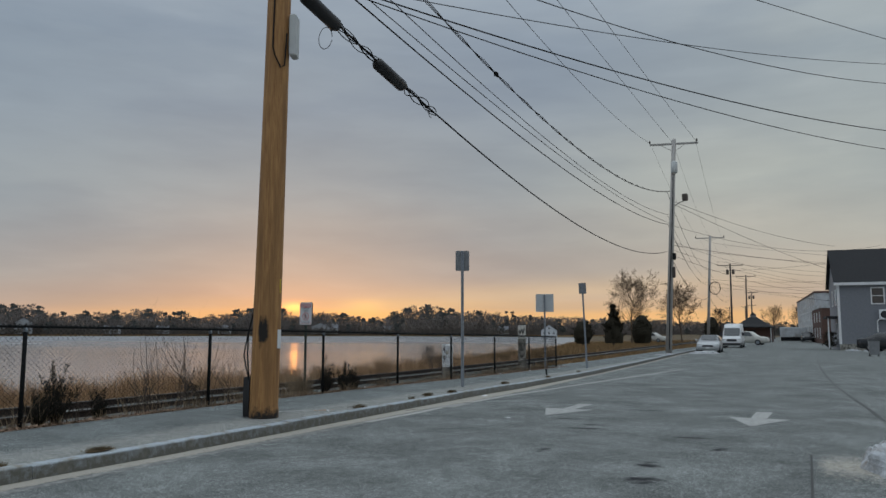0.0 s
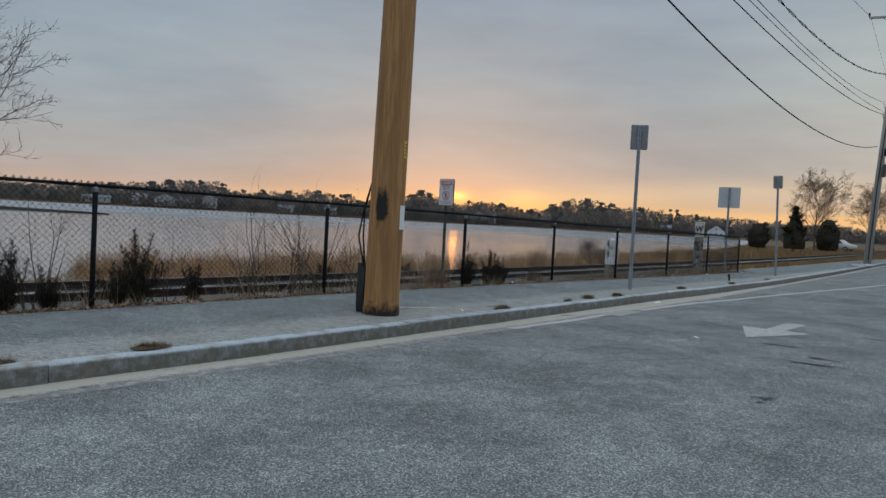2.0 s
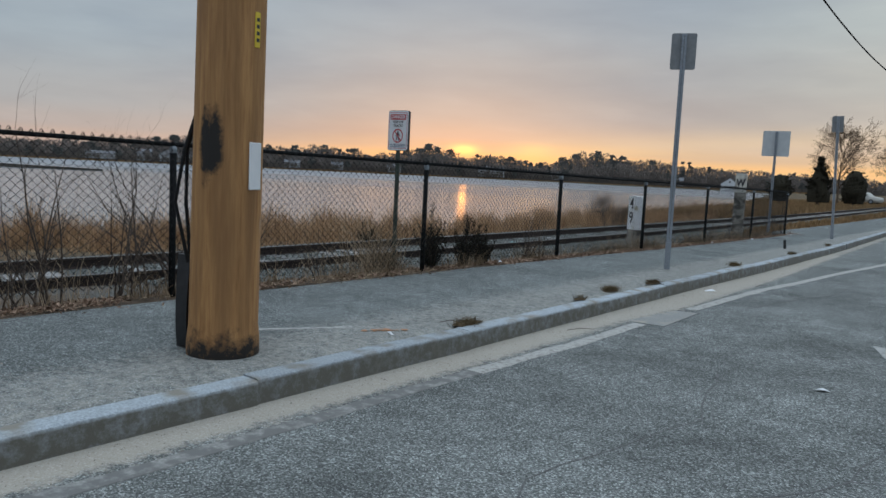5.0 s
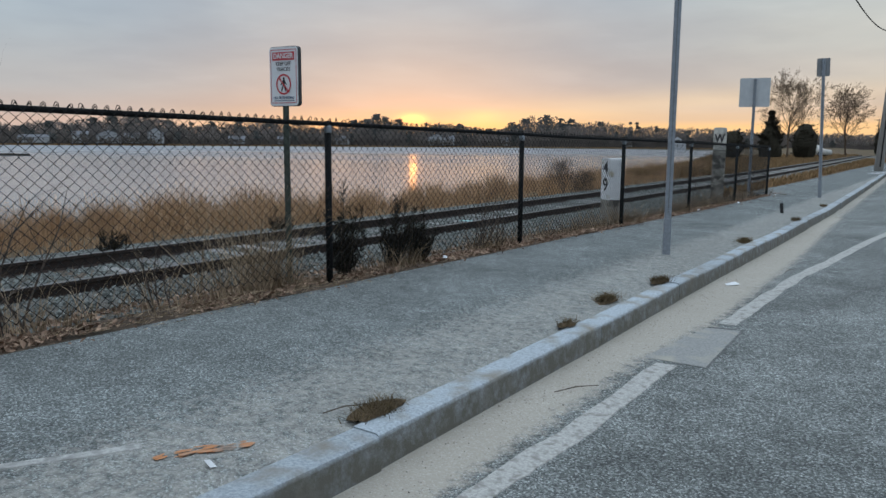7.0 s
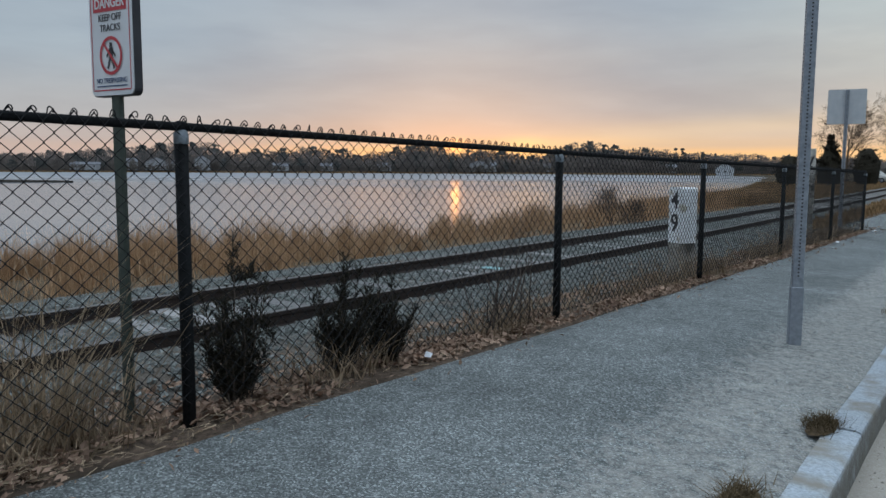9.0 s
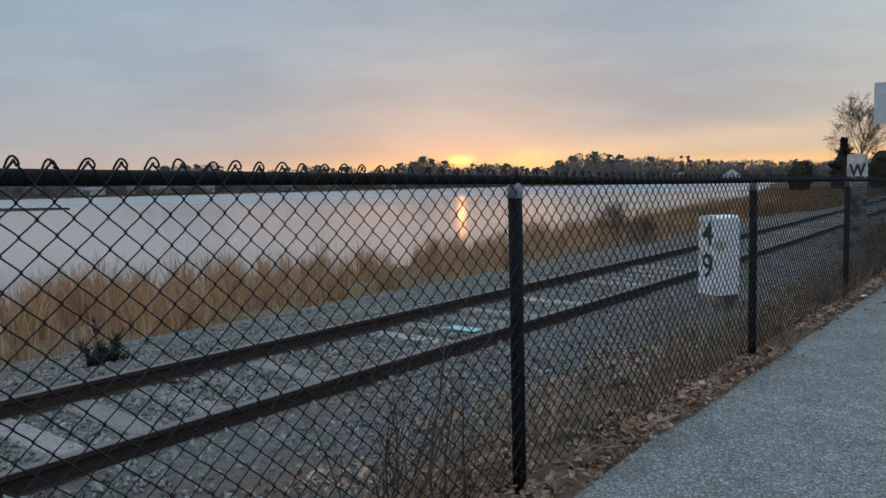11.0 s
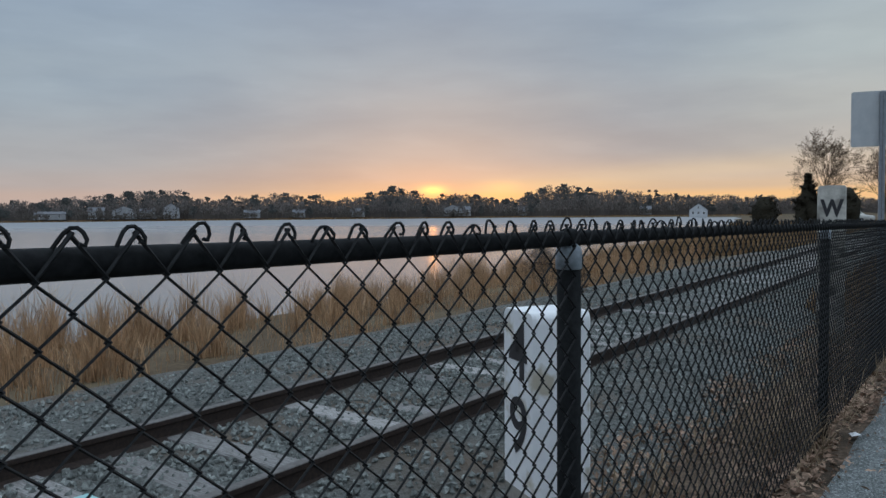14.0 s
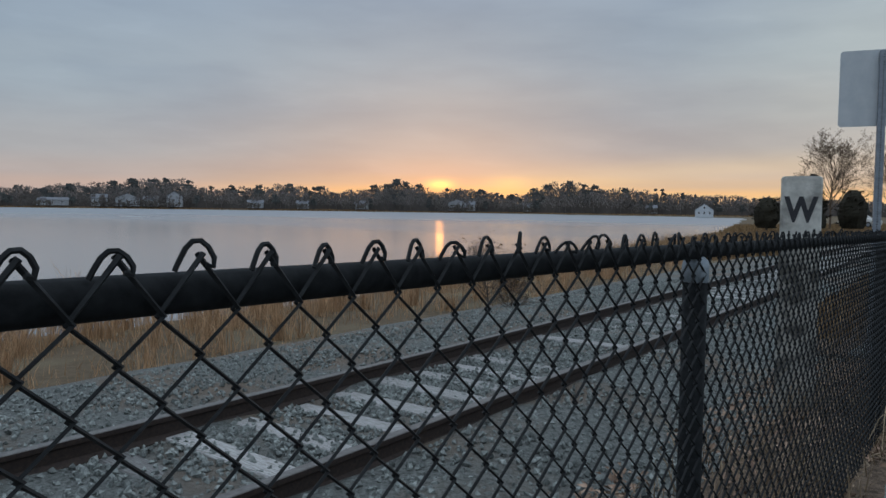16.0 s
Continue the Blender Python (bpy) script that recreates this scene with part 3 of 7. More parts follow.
def build_ground():
    rs = [0, 1.2] + [1.2 * 1.085 ** k for k in range(1, 95)]
    rs = [r for r in rs if r < 2600] + [3500]
    n = 220
    mesh = Mesh()
    for r in rs:
        for j in range(n):
            a = 2 * math.pi * j / n
            x, y = r * math.cos(a), 15 + r * math.sin(a)
            mesh.v.append((x, y, ground_z(x, y)))
    for i in range(len(rs) - 1):
        for j in range(n):
            j2 = (j + 1) % n
            mesh.f.append((i * n + j, (i + 1) * n + j, (i + 1) * n + j2, i * n + j2))
    thing("ground", mesh, EARTH, "brown winter earth and dead grass along the shore", "ground", kind="structure", smooth=True)
    w = Mesh()
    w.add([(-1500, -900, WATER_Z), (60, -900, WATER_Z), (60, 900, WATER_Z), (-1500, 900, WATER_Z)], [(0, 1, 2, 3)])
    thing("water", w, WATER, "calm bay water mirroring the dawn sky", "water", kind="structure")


def steps(a, b, fine_a, fine_b, fine, coarse):
    out, y = [], a
    while y < b:
        out.append(y)
        y += fine if fine_a <= y < fine_b else coarse
    return out + [b]


def road_top(x, y):
    return road_z(x, y) + 0.006 * noise.noise(Vector(((x - KX(y)) * 0.7, y * 0.5, 1)))


def EX(y):
    """The pavement's ragged edge beside the fence, as a distance from it."""
    return float(np.interp(y, (15, 18, 23), (0.10, 0.06, 0.06)))


def pave_top(x, y):
    x0, x1 = FX(y) + EX(y) + 0.05 * noise.noise(Vector((y * 0.9, 0, 0))), KX(y) - 0.11
    return S(y) - 0.055 * (x - x0) / (x1 - x0) + 0.008 * noise.noise(Vector((x * 0.8, y * 0.4, 5)))


def build_road():
    ds = [-0.05, 0.1, 0.2, 0.3, 0.4, 0.5, 0.6, 0.75, 0.95, 1.2, 1.6] + [1.8 + 0.2 * k for k in range(37)] + [10, 12, 15, 19, 25, 34, 60]
    ys = steps(-60, 300, -14, 40, 0.25, 4)
    mesh = Mesh().grid(ds, ys, lambda d, y: (KX(y) + d, y, road_top(KX(y) + d, y)))
    road = thing("road", mesh, ASPHALT, "worn grey asphalt road with a sandy gutter", "road", kind="structure", smooth=True)

    def sand(x, y, z):
        d = x - KX(y)
        full = float(np.interp(y, (7, 11, 13, 14.5, 18, 24), (0.14, 0.20, 0.22, 0.36, 0.34, 0.16)))
        return max(0.0, 0.98 - max(0.0, d - full) / 0.34) * (1.0 if y < 26 else 0.7) + 0.75 * max(0, 1 - max(0, 10.1 - x) / 0.3) * max(0, 1 - abs(y - 8.6) / 1.9) * max(0, min(1, 12.6 - x))

    def tar(x, y, z):
        a = 0.0
        for cx, cy, rx, ry in ((6.75, 10.75, 0.42, 0.14), (6.70, 11.25, 0.30, 0.07), (6.2, 10.06, 0.25, 0.08), (6.85, 8.4, 0.22, 0.22), (6.75, 7.1, 0.45, 0.14), (8.05, 7.87, 0.35, 0.12), (8.3, 7.86, 0.25, 0.3), (8.32, 10.27, 0.3, 0.12), (8.45, 6.95, 0.3, 0.3), (6.1, 12.0, 0.4, 0.06), (5.2, 8.6, 0.5, 0.10), (7.0, 14.0, 0.5, 0.1), (8.9, 9.3, 0.25, 0.25)):
            a = max(a, 0.75 - 0.5 * (((x - cx) / rx) ** 2 + ((y - cy) / ry) ** 2))
        return max(0, a)
    attribute(road, "sand", sand)
    attribute(road, "tar", tar)


def build_pavement():
    us = [k / 14 for k in range(15)]
    ys = steps(-60, 120, -2, 40, 0.3, 3)

    def corner(u, y):
        x0, x1 = FX(y) + EX(y) + 0.05 * noise.noise(Vector((y * 0.9, 0, 0))) - (0.8 if y > 30.6 else 0), KX(y) - 0.11
        x = x0 + (x1 - x0) * u
        return x, y, S(y) - 0.055 * u + 0.008 * noise.noise(Vector((x * 0.8, y * 0.4, 5))) - (0.12 if u == 0 else 0.03 if u == 1 else 0)
    ob = thing("pavement", Mesh().grid(us, ys, corner), PAVING, "rough grey asphalt pavement worn pale beside the kerb", "pavement", kind="structure", smooth=True)
    attribute(ob, "sand", lambda x, y, z: max(0, min(0.62, (x - FX(y) - 0.9) / max(0.3, KX(y) - FX(y) - 1.6) * 0.6)))
    kerb = base("kerb", "pale granite kerb stones in a row, some tilted", "kerb", kind="structure")
    rnd = random.Random(4)
    y = -20.0
    joints = [10.74 - 2.12 * k for k in range(15, 0, -1)] + [10.74, 13.2, 15.12, 17.3]
    y = 17.3
    while y < 110:
        y += rnd.uniform(1.7, 2.6)
        joints.append(y)
    for a, b in zip(joints, joints[1:]):
        s = Mesh()
        g, lift, turn = 0.006, rnd.uniform(-0.008, 0.008), rnd.uniform(-0.012, 0.012)
        xa, xb = KX(a) + turn, KX(b) - turn
        za, zb = S(a) - 0.05 + lift, S(b) - 0.05 + lift
        prof = [(-0.15, -0.3), (-0.15, 0.0), (-0.025, 0.0), (-0.006, -0.008), (0.0, -0.026), (0.015, -0.3)]
        s.extrude(prof, [(xa, a + g, za), (xa * 0.5 + xb * 0.5 + rnd.uniform(-0.006, 0.006), (a + b) / 2, (za + zb) / 2 + rnd.uniform(-0.006, 0.006)), (xb, b - g, zb)])
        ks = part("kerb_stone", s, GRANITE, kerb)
        # Darker from the top edge down the stone's front face.
        at = ks.data.attributes.new("front_dark", "FLOAT", "POINT")
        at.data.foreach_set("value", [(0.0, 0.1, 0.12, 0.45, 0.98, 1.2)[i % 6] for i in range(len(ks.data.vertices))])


def ribbon(name, pts, width, label, material=None, lift=0.004):
    """A painted strip on the road through (x, y) points."""
    mesh, out = Mesh(), []
    for k in range(len(pts) - 1):
        (xa, ya), (xb, yb) = pts[k], pts[k + 1]
        m = max(1, int(math.hypot(xb - xa, yb - ya) / 0.07))
        out += [(xa + (xb - xa) * i / m, ya + (yb - ya) * i / m) for i in range(m)]
    out.append(pts[-1])
    vs = []
    for i, (x, y) in enumerate(out):
        xa, ya = out[max(i - 1, 0)]
        xb, yb = out[min(i + 1, len(out) - 1)]
        l = math.hypot(xb - xa, yb - ya) or 1
        nx, ny = (yb - ya) / l, -(xb - xa) / l
        for s in (-0.5, 0.5):
            wob = width * (0.16 * noise.noise(Vector((x * 2, y * 2, 2 + s * 4))) + 0.06 * noise.noise(Vector((x * 22, y * 22, s * 4))))
            px, py = x + nx * (width * s + wob), y + ny * (width * s + wob)
            z = road_top(px, py) if px > KX(py) else pave_top(px, py)
            edge = [(px + nx * 0.01 * s, py + ny * 0.01 * s, z - 0.006), (px, py, z + lift)]
            vs += edge if s < 0 else edge[::-1]
    mesh.add(vs, [(4 * i + j, 4 * i + j + 1, 4 * i + j + 5, 4 * i + j + 4) for i in range(len(out) - 1) for j in range(3)])
    return thing(name, mesh, material or ROAD_PAINT, label, "road marking", kind="structure")


def build_markings():
    ribbon("edge_line", [(3.10, -12), (3.10, 5), (3.11, 8), (3.10, 10.2)], 0.12, "faint dusty white edge line beside the gutter", FAINT_PAINT)
    ribbon("edge_line", [(3.10, 10.2), (3.12, 11.5), (3.08, 13.0)], 0.13, "worn white edge line beside the gutter", DUSTY_PAINT)
    ribbon("edge_line", [(3.08, 14.35), (3.05, 17), (3.24, 21.7), (3.68, 28), (4.2, 34.3)], 0.13, "worn white edge line beside the gutter", DUSTY_PAINT)
    ribbon("edge_line", [(2.9, 34.3), (4.2, 34.3)], 0.12, "worn white end of the parking line")
    ribbon("pavement_dash", [(1.60, 9.40), (1.96, 10.07)], 0.05, "faded white sprayed line on the pavement", lift=0.004)
    mark = Mesh()
    rnd = random.Random(12)
    for k in range(34):
        u, v = rnd.gauss(0, 0.075), rnd.gauss(0, 0.020)
        rx, ry, turn = rnd.uniform(0.012, 0.042), rnd.uniform(0.005, 0.013), radians(rnd.gauss(64, 14))
        cx, cy = 2.21 + u * math.cos(radians(64)) - v * math.sin(radians(64)), 10.21 + u * math.sin(radians(64)) + v * math.cos(radians(64))
        c, d = math.cos(turn), math.sin(turn)
        ring = []
        for i in range(16):
            t = 2 * math.pi * i / 16
            q = 1 + 0.5 * noise.noise(Vector((math.cos(t) * 2, math.sin(t) * 2, k * 3.7)))
            x, y = cx + rx * q * math.cos(t) * c - ry * q * math.sin(t) * d, cy + rx * q * math.cos(t) * d + ry * q * math.sin(t) * c
            ring.append((x, y, pave_top(x, y) + 0.0015 + 0.0002 * k))
        mark.add(ring + [(cx, cy, pave_top(cx, cy) + 0.0015 + 0.0002 * k)], [(i, (i + 1) % 16, 16) for i in range(16)])
    thing("pavement_mark", mark, ORANGE_PAINT, "ragged orange sprayed mark on the pavement", "road marking", kind="structure")
    patch = Mesh()
    ring = ((2.90, 13.08), (3.30, 13.08), (3.22, 14.19), (2.98, 14.15))
    patch.add([(x, y, road_top(x, y) + h) for h in (0.002, -0.02) for x, y in ring], [(0, 1, 2, 3)] + [(i, i + 4, (i + 1) % 4 + 4, (i + 1) % 4) for i in range(4)])
    thing("utility_cover", patch, PATCH, "flat square concrete utility cover set in the gutter", "cover", kind="structure")

    for pts in ([(3.31, 13.06), (3.235, 14.22)], [(2.98, 14.19), (3.235, 14.22)], [(3.10, 13.05), (3.31, 13.06)]):
        ribbon("cover_seam", pts, 0.011, "dark seam round the utility cover", CRACK, 0.003)
    for pts in ([(4.4, 6.2), (4.9, 7.4), (5.0, 8.6), (5.6, 9.9), (5.7, 11.2), (6.3, 12.6), (6.5, 14.5)], [(4.9, 7.4), (4.5, 8.8), (4.7, 10.3), (4.3, 11.9)], [(5.6, 9.9), (6.6, 10.4), (7.4, 10.3)], [(3.5, 15.0), (3.9, 17.5), (3.8, 20.0)]):
        fine = []
        for (xa, ya), (xb, yb) in zip(pts, pts[1:]):
            fine += [(xa + (xb - xa) * u + 0.07 * noise.noise(Vector((ya + u * 5, xa * 3, 0))), ya + (yb - ya) * u) for u in (0, 0.2, 0.4, 0.6, 0.8)]
        ribbon("road_crack", fine, 0.009, "thin dark crack wandering through the asphalt", CRACK, 0.0025)

    # The last, short wide strip stands in for a drain grate.
    for pts, wide in (([(11.2, 10.5), (10.9, 13.9), (10.65, 17.9), (10.24, 24.4), (9.85, 34), (9.5, 46), (9.3, 60)], 0.05), ([(9.91, 9.3), (9.955, 7.3), (10.0, 5.0)], 0.022), ([(9.7, 24.7), (10.4, 24.9)], 0.10)):
        ribbon("seam_and_grate", pts, wide, "dark tarred seam and drain grate strips in the asphalt", SEAM, 0.003)
    ribbon("parking_line", [(10.15, 46.0), (12.1, 47.2)], 0.12, "worn white parking line")

    def arrow(cx, cy, turn):
        shape = [(-0.14, -1.27), (0.14, -1.27), (0.13, -0.05), (0.50, -0.12), (0.02, 1.28), (-0.50, -0.02), (-0.13, -0.05)]
        bm = bmesh.new()
        c, s = math.cos(turn), math.sin(turn)
        vs = []
        for a, b in shape:
            x, y = cx + a * c - b * s, cy + a * s + b * c
            vs.append(bm.verts.new((x, y, road_top(x, y) + 0.006)))
        bm.faces.new(vs)
        bmesh.ops.triangulate(bm, faces=bm.faces[:])
        me = bpy.data.meshes.new("lane_arrow")
        bm.to_mesh(me)
        bm.free()
        me.materials.append(ROAD_PAINT)
        tagged(new("lane_arrow", me), "worn white painted lane arrow on the asphalt", "road marking", "lane arrows", "structure")
    arrow(5.53, 13.65, radians(180))
    arrow(9.03, 13.20, radians(180))


# ---- railway ----
def build_track():
    ys = steps(-40, 150, 0, 45, 0.3, 3)
    prof = [(-5.2, -0.75), (-3.9, -0.42), (-2.6, -0.30), (-1.6, -0.13), (-1.3, -0.115), (-0.85, -0.12), (-0.65, -0.155), (0, -0.158), (0.65, -0.155), (0.85, -0.12), (1.35, -0.12), (1.6, -0.17), (2.1, -0.22), (2.6, -0.20), (2.95, -0.22)]

    def corner(i, y):
        a, h = prof[i]
        return RX(y) + a, y, RZ(y) + h + 0.03 * noise.noise(Vector((a * 1.5, y * 1.2, 0)))
    thing("trackbed", Mesh().grid(list(range(len(prof))), ys, corner), BALLAST, "grey crushed-stone railway bed", "ballast", kind="structure", smooth=True)
    vs = [(-0.75, -0.17), (-0.5, -0.12), (-0.25, -0.055), (-0.05, -0.03), (0.42, -0.016)]
    thing("verge", Mesh().grid(list(range(5)), ys, lambda i, y: (FX(y) + vs[i][0] - (0.7 if y > 31 else 0), y, S(y) + vs[i][1] + 0.015 * noise.noise(Vector((i * 1.5, y * 2.2, 9))))), LITTER, "strip of leaf mould and bare earth under the fence", "ground", kind="structure", smooth=True)
    track = base("railway_track", "old single railway track with rusted rails on weathered wooden ties", "railway track", kind="structure")
    foot = [(-0.07, -0.165), (0.07, -0.165), (0.07, -0.15), (0.012, -0.125), (0.010, -0.05), (0.034, -0.035), (0.036, -0.004), (-0.036, -0.004), (-0.034, -0.035), (-0.010, -0.05), (-0.012, -0.125), (-0.07, -0.15)]
    head = [(-0.035, -0.005), (0.035, -0.005), (0.030, 0.001), (-0.030, 0.001)]
    ry = steps(-40, 150, 0, 60, 1.0, 3)
    for side in (-0.7525, 0.7525):
        r = part("rail", Mesh().extrude(foot, [(RX(y) + side, y, RZ(y)) for y in ry]), RAIL_RUST, track, "dark rusted steel rail")
        part("rail_head", Mesh().extrude(head, [(RX(y) + side, y, RZ(y)) for y in ry]), RAIL_HEAD, r, "dull worn top of the rail")
    rnd = random.Random(8)
    tie_ys = []
    tie = Mesh().box(-1.28, 1.28, -0.11, 0.11, -0.17, 0.0, bevel=0.012).data("tie", TIE_WOOD)
    y = 1.0
    while y < 75:
        ob = new("tie", tie)
        ob.parent = track
        ob.matrix_basis = pose(RX(y) + rnd.uniform(-0.05, 0.05), y, RZ(y) - 0.140 + rnd.uniform(-0.030, 0.010), rnd.uniform(-1, 1), rnd.uniform(-0.5, 0.5), rnd.uniform(-2.5, 2.5))
        tie_ys.append(y)
        y += 0.53 + rnd.uniform(-0.04, 0.04)
    # the tie that a surveyor marked
    tealbar = part("tie_mark", Mesh().box(-0.20, 0.20, -0.085, 0.085, 0.0, 0.012, bevel=0.004), TIE_TEAL, track, "teal paint on a tie")
    tealbar.matrix_basis = pose(-3.08, tie_ys[int(np.searchsorted(tie_ys, 19.6))], RZ(19.6) - 0.132, 0, 0, 1)
    # loose stones
    mesh = Mesh()
    octa = [(1, 0, 0), (0, 1, 0), (-1, 0, 0), (0, -1, 0), (0, 0, 1), (0, 0, -1)]
    of = [(0, 1, 4), (1, 2, 4), (2, 3, 4), (3, 0, 4), (1, 0, 5), (2, 1, 5), (3, 2, 5), (0, 3, 5)]
    for _ in range(46000):
        y = 10.5 + 29.5 * rnd.random() ** 1.2
        a = rnd.choice((rnd.uniform(-3.6, 2.5), rnd.uniform(-3.6, -0.85), rnd.uniform(0.85, 2.4), rnd.uniform(-0.7, 0.7), rnd.uniform(-0.7, 0.7)))
        if abs(abs(a) - 0.7525) < 0.09:
            continue
        i = int(np.searchsorted(tie_ys, y))
        near = min(abs(y - t) for t in tie_ys[max(0, i - 1):i + 1])
        if near < 0.10 and abs(a) < 0.72 and rnd.random() < 0.52 + 1.3 * noise.noise(Vector((a * 1.3, y * 0.8, 3))):
            continue
        z = float(np.interp(a, [p[0] for p in prof], [p[1] for p in prof]))
        s = rnd.uniform(0.013, 0.034)
        rot = Euler((rnd.uniform(0, 6), rnd.uniform(0, 6), rnd.uniform(0, 6))).to_matrix()
        sc = Vector((rnd.uniform(0.7, 1.3), rnd.uniform(0.6, 1.1), rnd.uniform(0.5, 0.9))) * s
        c = Vector((RX(y) + a, y, RZ(y) + z + s * 0.35))
        mesh.add([c + rot @ Vector((p[0] * sc.x, p[1] * sc.y, p[2] * sc.z)) for p in octa], of)
    thing("ballast_stones", mesh, STONE, "loose grey crushed stones between and beside the rails", "gravel", kind="stuff")


# ---- chain-link fence ----
POSTS = [-0.9, 2.55, 6.02, 9.62, 13.12, 16.43, 19.66, 23.13, 26.65, 30.08]


def build_fence():
    fence = base("chain_link_fence", "black coated chain-link fence with pipe posts and a top rail", "fence")
    for y in POSTS:
        x, z = FX(y), S(y)
        p = part("post", Mesh().tube([(x, y, z - 0.25), (x, y, FT(y) - 0.075)], 0.030, 12), BLACK_COAT, fence, "black pipe post", True)
        part("post_cap", Mesh().tube([(x, y, FT(y) - 0.078), (x, y, FT(y) - 0.076), (x, y, FT(y) - 0.036), (x, y, FT(y) - 0.024), (x, y, FT(y) - 0.012)], [0.029, 0.033, 0.033, 0.030, 0.018], 12), CAP_STEEL, p, "bare dull steel post cap", True)
        part("rail_loop", Mesh().tube([(FX(y), y - 0.024, FT(y)), (FX(y), y - 0.020, FT(y)), (FX(y), y + 0.020, FT(y)), (FX(y), y + 0.024, FT(y))], [0.0205, 0.0240, 0.0240, 0.0205], 12), BLACK_COAT, p, "black loop round the rail", True)
    ys = [POSTS[0] + (POSTS[-1] - POSTS[0]) * i / 60 for i in range(61)]
    part("top_rail", Mesh().tube([(FX(y), y, FT(y) - 0.001) for y in ys], 0.0195, 12), BLACK_COAT, fence, "black pipe top rail", True)
    pitch, r = 0.040, 0.0031
    n = int((30.05 - 1.5) / pitch)
    rows = 17
    top = 0.035
    mesh, loops = Mesh(), Mesh()
    dz = 0.0755
    for w in range(n):
        y0 = 1.5 + w * pitch
        x0, z0 = FX(y0) + 0.0250, FT(y0)
        pts = []
        for k in range(2 * rows + 1):
            dy = (0.5 if (k + w) % 2 == 0 else -0.5) * (pitch + 0.003)
            dx = (0.0025 if (k + w) % 2 == 0 else -0.0025) + 0.002 * noise.noise(Vector((y0 * 2, k * 0.4, 0)))
            pts.append((x0 + dx, y0 + dy, (z0 + 0.035 if k == 0 else z0 - 0.019 - (k - 1) * dz / 2) + 0.003 * noise.noise(Vector((y0, k * 0.3, 4)))))
        mesh.tube(pts, r, 4, False)
        # folded ends above the rail
        if w % 2 == 0:
            yk = y0 + 0.5 * pitch
            h = 0.90 + 0.30 * noise.noise(Vector((w * 1.7, 0, 0)))
            tw = 1.3 * noise.noise(Vector((w * 2.3, 5, 0)))
            bow = 0.02 * noise.noise(Vector((w * 0.9, 8, 0)))
            arch = ((-0.019, 0.020), (-0.014, 0.031), (-0.009, 0.041), (-0.003, 0.0475), (0.004, 0.048), (0.010, 0.042), (0.014, 0.032), (0.012, 0.024), (0.005, 0.026))
            loops.tube([(x0 + 0.001 * i - 0.005 + c * math.sin(tw) + bow * (e / 0.05), yk + c * math.cos(tw) + bow * (e / 0.06), z0 + e * h) for i, (c, e) in enumerate(arch)], 0.0028, 5, True)
    part("wire_mesh", mesh, WIRE_COAT, fence, "black diamond wire mesh")
    tagged(part("selvage", loops, WIRE_COAT, fence, "folded wire ends standing above the rail"), kind="stuff")


build_ground()
build_road()
build_pavement()
build_markings()
build_track()
build_fence()


# ---- utility poles and signs ----
def pole_axis(z):
    """The near pole leans a little to the road."""
    return 1.985 + 0.013 * z, 8.84 + 0.002 * z


